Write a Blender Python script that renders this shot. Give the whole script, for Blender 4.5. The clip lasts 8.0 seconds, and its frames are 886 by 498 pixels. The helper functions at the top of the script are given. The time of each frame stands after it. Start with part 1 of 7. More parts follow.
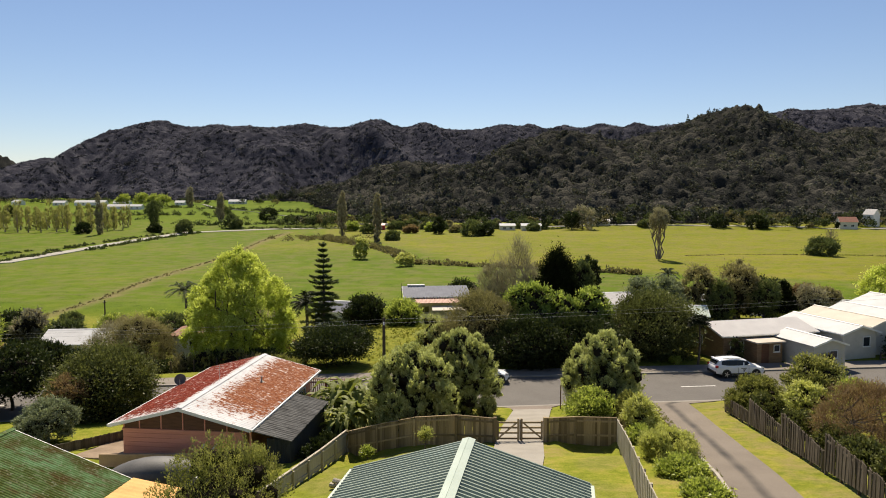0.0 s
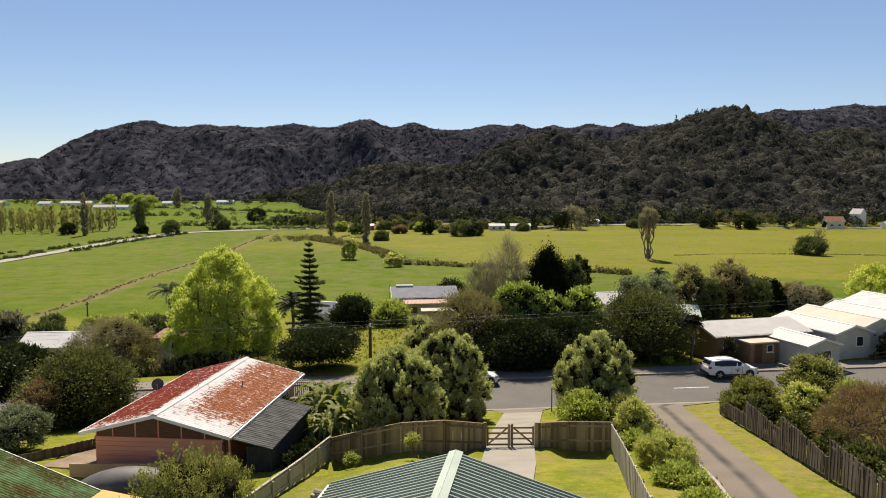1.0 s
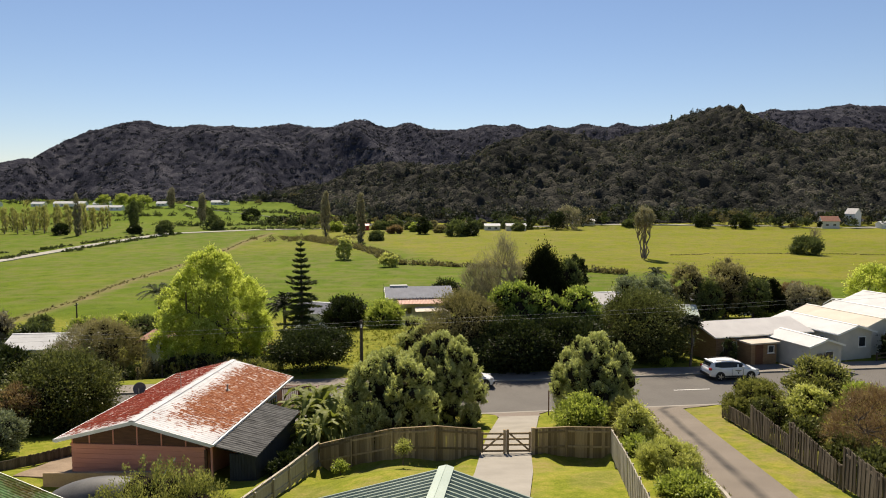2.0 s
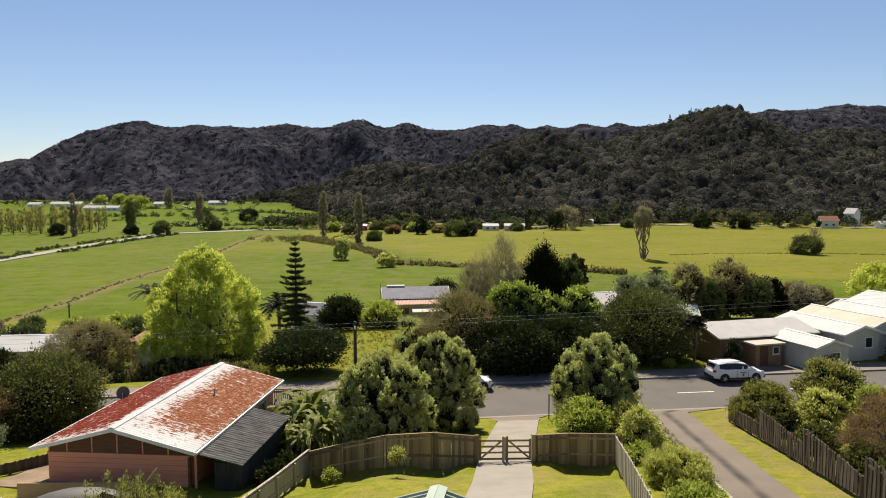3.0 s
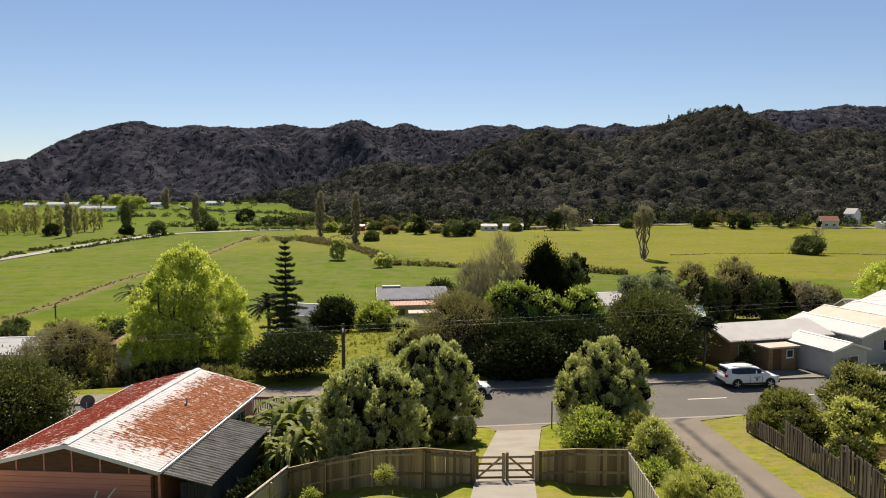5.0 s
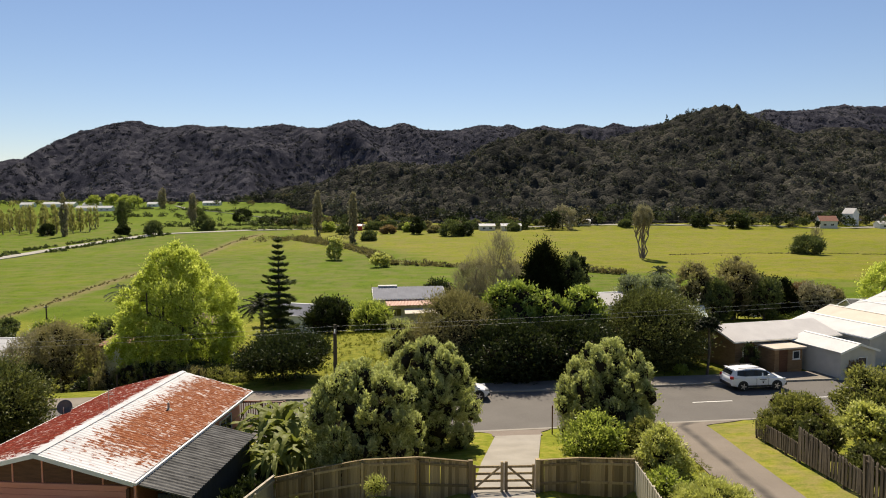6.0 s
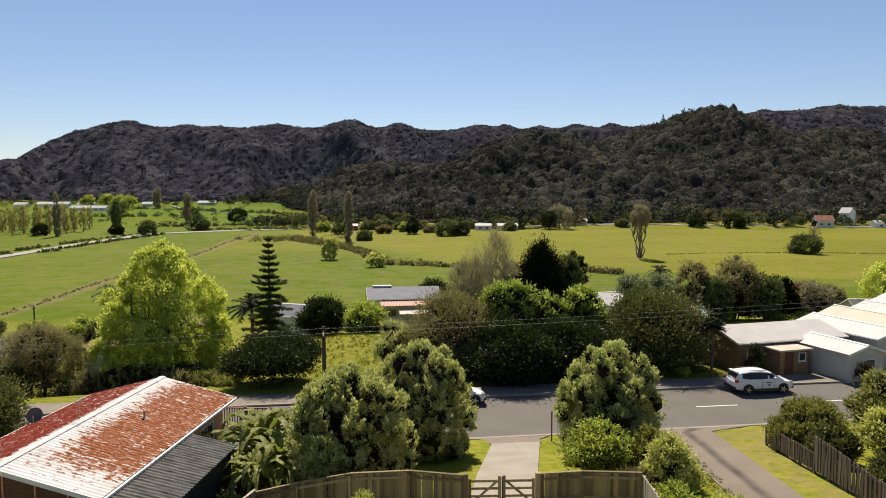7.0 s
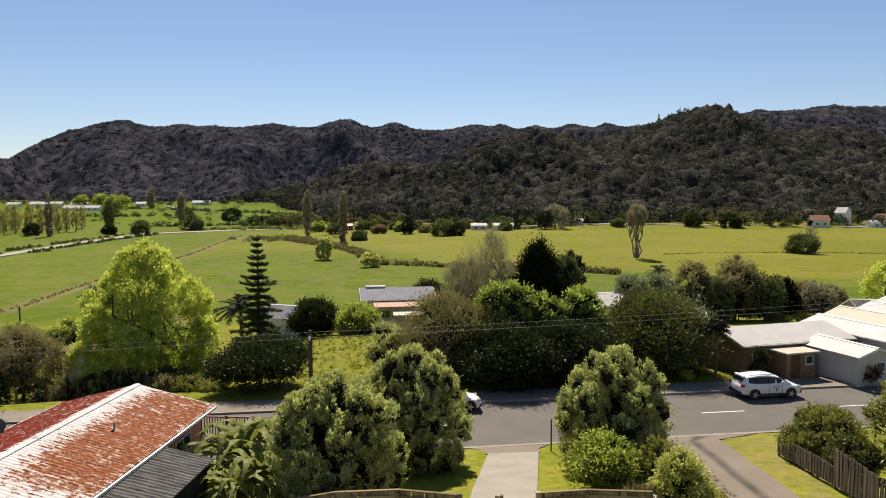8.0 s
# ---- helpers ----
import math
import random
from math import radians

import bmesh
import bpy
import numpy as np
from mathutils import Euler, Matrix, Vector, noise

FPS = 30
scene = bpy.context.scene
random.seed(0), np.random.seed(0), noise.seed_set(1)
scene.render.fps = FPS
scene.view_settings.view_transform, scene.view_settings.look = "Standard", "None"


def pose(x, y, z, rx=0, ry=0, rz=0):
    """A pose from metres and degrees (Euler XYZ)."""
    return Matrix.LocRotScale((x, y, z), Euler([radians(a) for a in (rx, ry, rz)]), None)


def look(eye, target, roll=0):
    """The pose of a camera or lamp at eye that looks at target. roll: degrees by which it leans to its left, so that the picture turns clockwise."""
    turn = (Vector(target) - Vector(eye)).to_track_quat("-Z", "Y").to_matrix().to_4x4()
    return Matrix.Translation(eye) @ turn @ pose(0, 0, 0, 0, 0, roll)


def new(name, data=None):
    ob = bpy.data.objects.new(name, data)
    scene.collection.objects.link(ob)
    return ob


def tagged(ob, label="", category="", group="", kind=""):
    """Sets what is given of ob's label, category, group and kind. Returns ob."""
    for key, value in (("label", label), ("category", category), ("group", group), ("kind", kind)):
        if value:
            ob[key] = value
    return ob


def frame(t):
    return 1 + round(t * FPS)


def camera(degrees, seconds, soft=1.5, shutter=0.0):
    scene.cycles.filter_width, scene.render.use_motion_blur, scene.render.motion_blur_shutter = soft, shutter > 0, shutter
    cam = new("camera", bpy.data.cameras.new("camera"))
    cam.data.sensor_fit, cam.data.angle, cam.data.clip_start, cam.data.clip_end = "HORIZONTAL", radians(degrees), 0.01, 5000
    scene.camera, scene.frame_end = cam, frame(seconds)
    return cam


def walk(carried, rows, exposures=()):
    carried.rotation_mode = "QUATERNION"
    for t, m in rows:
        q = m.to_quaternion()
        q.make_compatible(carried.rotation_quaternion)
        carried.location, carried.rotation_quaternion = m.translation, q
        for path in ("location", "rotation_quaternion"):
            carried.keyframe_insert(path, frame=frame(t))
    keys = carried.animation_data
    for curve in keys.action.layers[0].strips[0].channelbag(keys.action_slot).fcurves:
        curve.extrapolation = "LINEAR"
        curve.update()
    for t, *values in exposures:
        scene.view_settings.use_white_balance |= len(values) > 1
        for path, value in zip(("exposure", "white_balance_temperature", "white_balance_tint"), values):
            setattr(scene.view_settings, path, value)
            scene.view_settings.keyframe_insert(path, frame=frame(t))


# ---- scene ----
cam = camera(65.1, 8.0, soft=1.0)
METRES, EYE, TILT, LEAN, TURN = 13.5, 16.0, -4.5, 0.0, 0.0
ROWS = [
    (0.0, 0.0, 0.0, 0.0, -0.0, 0.0, 0.0),
    (0.5, 0.0043, 0.0511, -0.0027, -0.32, 0.01, 0.05),
    (1.0, 0.0086, 0.103, -0.0061, -0.87, 0.03, 0.13),
    (1.5, 0.015, 0.1577, -0.0104, -1.11, 0.04, 0.17),
    (3.0, 0.0335, 0.3311, -0.0231, -1.36, 0.08, 0.25),
    (3.5, 0.0394, 0.3902, -0.0267, -1.36, 0.07, 0.26),
    (4.0, 0.0451, 0.4504, -0.0311, -1.38, 0.08, 0.26),
    (4.5, 0.0502, 0.5108, -0.0361, -1.43, 0.12, 0.27),
    (6.0, 0.0675, 0.6969, -0.0524, -1.66, 0.16, 0.27),
    (6.5, 0.0738, 0.7652, -0.0558, -1.79, 0.16, 0.3),
    (7.0, 0.0812, 0.8375, -0.0583, -1.96, 0.15, 0.31),
    (7.5, 0.0888, 0.9133, -0.0593, -2.14, 0.15, 0.33),
    (8.0, 0.0956, 0.9932, -0.0615, -2.32, 0.15, 0.34),
]
walk(cam, [(t, pose(0, 0, EYE, TILT, LEAN, TURN) @ pose(METRES * x, METRES * y, METRES * z, 90 + pitch, roll, yaw))
           for t, x, y, z, yaw, pitch, roll in ROWS], exposures=[(0.0, 0.69), (8.0, 0.69)])

# ---------------------------------------------------------------- light
SUN_UP, SUN_AWAY = 51.0, -4.0          # degrees over the horizon; to the right of straight ahead
world = bpy.data.worlds.new("sky")
scene.world = world
world.use_nodes = True
wn = world.node_tree
sky = wn.nodes.new("ShaderNodeTexSky")
sky.sky_type = "NISHITA"
sky.sun_disc = False
sky.sun_elevation = radians(SUN_UP)
sky.sun_rotation = radians(SUN_AWAY)
sky.altitude = 50
sky.air_density, sky.dust_density, sky.ozone_density = 1.0, 0.05, 4.0
wn.nodes["Background"].inputs["Strength"].default_value = 0.06
tint = wn.nodes.new("ShaderNodeMix")
tint.data_type, tint.blend_type = "RGBA", "MULTIPLY"
tint.inputs[0].default_value = 1.0
tint.inputs[7].default_value = (1.1, 1.0, 1.0, 1)
wn.links.new(sky.outputs[0], tint.inputs[6])
wn.links.new(tint.outputs[2], wn.nodes["Background"].inputs["Color"])
sun = new("sun", bpy.data.lights.new("sun", "SUN"))
sun.data.energy, sun.data.angle, sun.data.color = 5.0, radians(0.55), (1.0, 0.885, 0.715)
sx, sy = math.sin(radians(SUN_AWAY)), math.cos(radians(SUN_AWAY))
sun.matrix_world = look((sx * 60, 60 * sy, 60 * math.tan(radians(SUN_UP))), (0, 0, 0))

# ---------------------------------------------------------------- materials


def nodes_of(name):
    m = bpy.data.materials.new(name)
    m.use_nodes = True
    t = m.node_tree
    return m, t, t.nodes["Principled BSDF"]


def node(t, kind, **values):
    n = t.nodes.new(kind)
    for key, value in values.items():
        if key in n.inputs:
            n.inputs[key].default_value = value
    return n


def ramp(t, source, stops):
    r = t.nodes.new("ShaderNodeValToRGB")
    e = r.color_ramp.elements
    while len(e) < len(stops):
        e.new(0.5)
    for k, (p, c) in zip(e, stops):
        k.position, k.color = p, (*c, 1) if len(c) == 3 else c
    t.links.new(source, r.inputs[0])
    return r.outputs[0]


def noise_of(t, scale, detail=5, rough=0.55, coords="Object", stretch=None):
    c = t.nodes.new("ShaderNodeTexCoord")
    out = c.outputs[coords]
    if stretch:
        mp = t.nodes.new("ShaderNodeMapping")
        mp.inputs["Scale"].default_value = stretch
        t.links.new(out, mp.inputs["Vector"])
        out = mp.outputs[0]
    n = node(t, "ShaderNodeTexNoise", Scale=scale, Detail=detail, Roughness=rough)
    t.links.new(out, n.inputs["Vector"])
    return n.outputs["Fac"]


def mix(t, fac, a, b, mode="MIX"):
    m = t.nodes.new("ShaderNodeMix")
    m.data_type, m.blend_type = "RGBA", mode
    for value, key in ((fac, 0), (a, 6), (b, 7)):
        if hasattr(value, "is_linked"):
            t.links.new(value, m.inputs[key])
        else:
            m.inputs[key].default_value = value if key == 0 else (*value, 1)
    return m.outputs[2]


def calc(t, op, a, b=None, c=None, clamp=False):
    m = t.nodes.new("ShaderNodeMath")
    m.operation, m.use_clamp = op, clamp
    for i, value in enumerate((a, b, c)):
        if value is None:
            continue
        if hasattr(value, "is_linked"):
            t.links.new(value, m.inputs[i])
        else:
            m.inputs[i].default_value = value
    return m.outputs[0]


def bump(t, p, height, strength=0.4, distance=0.02):
    b = node(t, "ShaderNodeBump", Strength=strength, Distance=distance)
    t.links.new(height, b.inputs["Height"])
    t.links.new(b.outputs[0], p.inputs["Normal"])


def surface(name, dark, light, scale=3.0, fine=40.0, rough=0.7, metal=0.0, relief=0.3, depth=0.01, stretch=None, vary=0.0, spec=0.3):
    """A worn plain surface: two scales of variation, grain relief, and a shade for each object where vary is set."""
    m, t, p = nodes_of(name)
    big, small = noise_of(t, scale, stretch=stretch), noise_of(t, fine, 3, stretch=stretch)
    both = calc(t, "ADD", calc(t, "MULTIPLY", big, 0.65), calc(t, "MULTIPLY", small, 0.35))
    c = ramp(t, both, [(0.3, dark), (0.7, light)])
    if vary:
        o = t.nodes.new("ShaderNodeObjectInfo")
        c = mix(t, calc(t, "MULTIPLY", o.outputs["Random"], vary), c, tuple(v * 0.35 for v in dark))
    t.links.new(c, p.inputs["Base Color"])
    p.inputs["Roughness"].default_value, p.inputs["Metallic"].default_value = rough, metal
    p.inputs["Specular IOR Level"].default_value = spec
    if relief:
        bump(t, p, small, relief, depth)
    return m


def leaf_material(name, dark, mid, light, rough=0.45, glow=0.35, spec=0.12, patches=1.5):
    """Foliage: each leaf its own shade, light painted on clump and crown tops, patches through the crown, some light
    passing through.
    """
    m, t, p = nodes_of(name)
    g = t.nodes.new("ShaderNodeNewGeometry")
    patch = noise_of(t, patches, 3)
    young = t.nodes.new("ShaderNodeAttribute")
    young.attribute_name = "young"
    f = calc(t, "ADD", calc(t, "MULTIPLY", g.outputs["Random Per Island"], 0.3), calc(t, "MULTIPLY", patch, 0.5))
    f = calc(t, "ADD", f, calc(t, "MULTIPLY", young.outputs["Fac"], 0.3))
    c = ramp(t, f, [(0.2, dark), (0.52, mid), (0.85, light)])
    t.links.new(c, p.inputs["Base Color"])
    p.inputs["Roughness"].default_value = rough
    p.inputs["Specular IOR Level"].default_value = spec
    tr = t.nodes.new("ShaderNodeBsdfTranslucent")
    t.links.new(mix(t, 0.5, c, (0.9, 1.0, 0.25), "MULTIPLY"), tr.inputs["Color"])
    s = t.nodes.new("ShaderNodeMixShader")
    s.inputs[0].default_value = glow
    t.links.new(p.outputs[0], s.inputs[1])
    t.links.new(tr.outputs[0], s.inputs[2])
    t.links.new(s.outputs[0], t.nodes["Material Output"].inputs["Surface"])
    return m


WHITE = surface("white_paint", (0.62, 0.62, 0.6), (0.82, 0.82, 0.8), 1.5, 30, 0.5, relief=0.1)
CREAM = surface("cream_cladding", (0.58, 0.55, 0.48), (0.74, 0.71, 0.63), 1.2, 25, 0.6, relief=0.1, spec=0.1)
GREYWALL = surface("grey_cladding", (0.43, 0.42, 0.38), (0.55, 0.53, 0.48), 1.2, 25, 0.6, relief=0.1, spec=0.1)
WHITEROOF = surface("white_roof_steel", (0.46, 0.455, 0.445), (0.6, 0.595, 0.585), 0.6, 12, 0.62, spec=0.04, relief=0.1)
CREAMROOF = surface("cream_roof_steel", (0.44, 0.375, 0.3), (0.57, 0.5, 0.41), 0.6, 12, 0.62, spec=0.15, relief=0.1)
PALEROOF = surface("pale_grey_roof", (0.42, 0.4, 0.39), (0.55, 0.53, 0.51), 0.6, 12, 0.62, spec=0.05, relief=0.1)
GREENROOF = surface("grey_green_roof", (0.2, 0.235, 0.185), (0.3, 0.345, 0.28), 0.7, 14, 0.55, spec=0.2, relief=0.12)
GREENTRIM = surface("pale_green_flashing", (0.36, 0.42, 0.35), (0.47, 0.53, 0.45), 1.0, 18, 0.4, relief=0.05)
BLUEROOF = surface("blue_grey_roof", (0.15, 0.155, 0.18), (0.23, 0.235, 0.265), 0.8, 10, 0.7, relief=0.1, spec=0.05)
DARKROOF = surface("weathered_dark_roof", (0.016, 0.016, 0.016), (0.2, 0.195, 0.185), 1.9, 9, 0.85, stretch=(0.6, 3.4, 1), relief=0.3, spec=0.05)
REDROOF = surface("terracotta_roof", (0.26, 0.11, 0.07), (0.4, 0.19, 0.125), 1.0, 14, 0.6, relief=0.1)
PINK = surface("pink_cladding", (0.58, 0.25, 0.17), (0.74, 0.35, 0.25), 0.9, 16, 0.7, stretch=(0.4, 1, 3), relief=0.2, spec=0.1)
BROWNWOOD = surface("brown_stained_wood", (0.075, 0.032, 0.018), (0.16, 0.075, 0.04), 2, 20, 0.65, stretch=(1, 1, 6), relief=0.3)
TANWOOD = surface("tan_cedar_boards", (0.17, 0.1, 0.05), (0.3, 0.2, 0.11), 2, 22, 0.65, stretch=(1, 1, 5), relief=0.3)
BLACKWOOD = surface("dark_stained_boards", (0.018, 0.02, 0.022), (0.05, 0.055, 0.058), 2, 22, 0.7, stretch=(5, 5, 1), relief=0.3)
FENCEWOOD = surface("weathered_pine", (0.26, 0.19, 0.11), (0.56, 0.44, 0.27), 2.5, 26, 0.8, stretch=(4, 4, 0.6), relief=0.6, vary=0.75, spec=0.05)
SIDEWOOD = surface("silvered_pine", (0.34, 0.3, 0.235), (0.54, 0.49, 0.4), 2.5, 26, 0.8, stretch=(4, 4, 0.8), relief=0.5, vary=0.3, spec=0.05)
OLDFENCE = surface("grey_weathered_boards", (0.07, 0.057, 0.043), (0.23, 0.19, 0.146), 2.5, 26, 0.85, stretch=(4, 4, 0.7), relief=0.6, vary=0.6, spec=0.05)
POLEWOOD = surface("grey_pole_wood", (0.045, 0.036, 0.028), (0.12, 0.098, 0.076), 2, 24, 0.85, stretch=(4, 4, 0.5), relief=0.4, spec=0.05)
BARK = surface("bark", (0.05, 0.04, 0.03), (0.14, 0.115, 0.09), 3, 25, 0.9, stretch=(3, 3, 0.7), relief=0.8, depth=0.03)
PALEBARK = surface("pale_bare_twigs", (0.17, 0.13, 0.1), (0.3, 0.24, 0.19), 3, 25, 0.9, relief=0.4)
CONCRETE = surface("concrete", (0.225, 0.205, 0.175), (0.32, 0.295, 0.255), 0.8, 18, 0.85, relief=0.25, spec=0.1)
DULLCONCRETE = surface("old_concrete", (0.26, 0.23, 0.19), (0.4, 0.36, 0.3), 0.9, 16, 0.85, relief=0.3)
PATH = surface("pale_concrete_path", (0.17, 0.145, 0.12), (0.25, 0.22, 0.185), 0.7, 16, 0.85, relief=0.25, spec=0.1)
FARMROAD = surface("pale_chip_road", (0.27, 0.255, 0.225), (0.38, 0.36, 0.32), 0.1, 2, 0.9, relief=0.1, spec=0.05)
LINE = surface("road_paint", (0.55, 0.54, 0.5), (0.74, 0.73, 0.69), 3, 30, 0.7, relief=0.2)
CARPAINT = surface("white_car_paint", (0.78, 0.79, 0.8), (0.84, 0.84, 0.85), 0.5, 3, 0.2, relief=0, spec=0.6)
TYRE = surface("tyre_rubber", (0.012, 0.012, 0.012), (0.03, 0.03, 0.03), 6, 40, 0.85, relief=0.2)
TRIM = surface("black_plastic", (0.015, 0.015, 0.016), (0.035, 0.035, 0.037), 4, 30, 0.55, relief=0.1)
ALLOY = surface("alloy", (0.45, 0.45, 0.46), (0.6, 0.6, 0.61), 5, 30, 0.3, metal=0.9, relief=0.05)
REDLAMP = surface("red_lens", (0.3, 0.01, 0.01), (0.42, 0.02, 0.02), 5, 30, 0.2, relief=0, spec=0.5)
STEEL = surface("galvanised_steel", (0.32, 0.33, 0.33), (0.48, 0.49, 0.49), 3, 30, 0.4, metal=0.7, relief=0.1)
WIRE = surface("cable", (0.25, 0.25, 0.25), (0.4, 0.4, 0.4), 3, 30, 0.5, relief=0)
ORANGE = surface("faded_orange_sheet", (0.5, 0.23, 0.04), (0.68, 0.36, 0.09), 1.3, 14, 0.65, relief=0.2)
GREYTARP = surface("grey_cover", (0.06, 0.058, 0.056), (0.12, 0.115, 0.11), 1.3, 14, 0.6, relief=0.3)
REDPAINT = surface("red_paint", (0.33, 0.025, 0.02), (0.48, 0.05, 0.035), 1.3, 14, 0.5, relief=0.1)
TANWALL = surface("stained_tan_masonry", (0.24, 0.175, 0.115), (0.38, 0.29, 0.2), 1.0, 14, 0.85, relief=0.3, spec=0.1)
EARTH = surface("bare_earth", (0.16, 0.115, 0.075), (0.28, 0.21, 0.145), 1.2, 9, 0.95, relief=0.6, depth=0.05)
ROCK = surface("dark_rock", (0.05, 0.045, 0.04), (0.15, 0.135, 0.12), 2, 12, 0.9, relief=0.6, depth=0.03)

GLASS, gt, gp = nodes_of("window_glass")
gp.inputs["Base Color"].default_value = (0.03, 0.035, 0.04, 1)
gp.inputs["Roughness"].default_value = 0.06
gp.inputs["Specular IOR Level"].default_value = 0.6
HEADLAMP, ht, hp = nodes_of("clear_lens")
hp.inputs["Base Color"].default_value = (0.5, 0.52, 0.55, 1)
hp.inputs["Roughness"].default_value = 0.12
hp.inputs["Metallic"].default_value = 0.4


def asphalt(name, dark, light, track=None):
    """Chip-seal with mottling and, along a drive, two darker wheel tracks and a tarred middle."""
    m, t, p = nodes_of(name)
    c = ramp(t, noise_of(t, 0.35, 6, 0.6), [(0.3, dark), (0.7, light)])
    grit = noise_of(t, 60, 2)
    c = mix(t, 0.35, c, ramp(t, grit, [(0.3, tuple(v * 0.5 for v in dark)), (0.7, tuple(min(1, v * 1.7) for v in light))]))
    if track:
        co = t.nodes.new("ShaderNodeTexCoord")
        sp = t.nodes.new("ShaderNodeSeparateXYZ")
        t.links.new(co.outputs["UV"], sp.inputs[0])
        wob = calc(t, "ADD", sp.outputs[0], calc(t, "MULTIPLY", calc(t, "SUBTRACT", noise_of(t, 0.13, 3), 0.5), 0.16))
        line = ramp(t, wob, [(0.38, (0, 0, 0)), (0.47, (0.9, 0.9, 0.9)), (0.52, (0.9, 0.9, 0.9)), (0.64, (0, 0, 0))])
        c = mix(t, calc(t, "MULTIPLY", line, calc(t, "MULTIPLY", noise_of(t, 0.6, 4), 1.5, clamp=True)), c, track)
    t.links.new(c, p.inputs["Base Color"])
    p.inputs["Roughness"].default_value = 0.85
    p.inputs["Specular IOR Level"].default_value = 0.25
    bump(t, p, grit, 0.5, 0.006)
    return m


ASPHALT = asphalt("street_asphalt", (0.085, 0.076, 0.068), (0.125, 0.114, 0.102))
DRIVESEAL = asphalt("drive_seal", (0.115, 0.094, 0.074), (0.175, 0.146, 0.116), (0.028, 0.024, 0.021))
APRONSEAL = asphalt("apron_seal", (0.13, 0.104, 0.083), (0.185, 0.15, 0.122))


def grass_material():
    """Lawn, rough grass and pasture on one sheet; attributes of the sheet say where each grows."""
    m, t, p = nodes_of("grass")
    at = {}
    for key in ("pasture", "rough_grass", "forest", "worn"):
        a = t.nodes.new("ShaderNodeAttribute")
        a.attribute_name = key
        at[key] = a.outputs["Fac"]
    blade, tuft, patch, broad = noise_of(t, 14, 4), noise_of(t, 1.6, 5, 0.65), noise_of(t, 0.16, 5), noise_of(t, 0.012, 4)
    lawn = ramp(t, calc(t, "ADD", calc(t, "MULTIPLY", tuft, 0.55), calc(t, "MULTIPLY", patch, 0.5)),
                [(0.34, (0.1, 0.114, 0.012)), (0.5, (0.165, 0.184, 0.02)), (0.6, (0.235, 0.217, 0.038)), (0.72, (0.29, 0.225, 0.075))])
    green = ramp(t, calc(t, "ADD", calc(t, "MULTIPLY", patch, 0.45), calc(t, "MULTIPLY", broad, 0.55)),
                 [(0.34, (0.074, 0.114, 0.008)), (0.52, (0.1, 0.141, 0.01)), (0.68, (0.134, 0.162, 0.015))])
    olive = ramp(t, calc(t, "ADD", calc(t, "MULTIPLY", patch, 0.45), calc(t, "MULTIPLY", broad, 0.55)),
                 [(0.34, (0.138, 0.154, 0.011)), (0.52, (0.172, 0.175, 0.016)), (0.68, (0.22, 0.196, 0.03))])
    wild = ramp(t, tuft, [(0.3, (0.08, 0.1, 0.012)), (0.55, (0.175, 0.178, 0.022)), (0.75, (0.27, 0.235, 0.05))])
    c = mix(t, calc(t, "MULTIPLY", at["pasture"], 1.0, clamp=True), lawn, green)
    c = mix(t, calc(t, "SUBTRACT", at["pasture"], 1.0, clamp=True), c, olive)
    clod = mix(t, 1.0, c, ramp(t, noise_of(t, 0.55, 5, 0.7), [(0.3, (0.62, 0.66, 0.6)), (0.46, (1, 1, 1)), (0.6, (1, 1, 1)), (0.78, (1.2, 1.15, 1.1))]), "MULTIPLY")
    c = mix(t, calc(t, "MULTIPLY", at["pasture"], 1.0, clamp=True), c, clod)
    c = mix(t, at["rough_grass"], c, wild)
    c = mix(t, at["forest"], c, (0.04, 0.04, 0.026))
    c = mix(t, calc(t, "MULTIPLY", at["worn"], ramp(t, tuft, [(0.3, (0.3, 0.3, 0.3)), (0.6, (1, 1, 1))])), c, (0.2, 0.15, 0.085))
    c = mix(t, 0.35, c, ramp(t, blade, [(0.3, (0.35, 0.35, 0.35)), (0.7, (1.5, 1.5, 1.5))]), "MULTIPLY")
    t.links.new(c, p.inputs["Base Color"])
    p.inputs["Roughness"].default_value = 0.8
    p.inputs["Specular IOR Level"].default_value = 0.02
    bump(t, p, calc(t, "ADD", blade, calc(t, "MULTIPLY", tuft, 2.0)), 0.7, 0.05)
    return m


GRASS = grass_material()


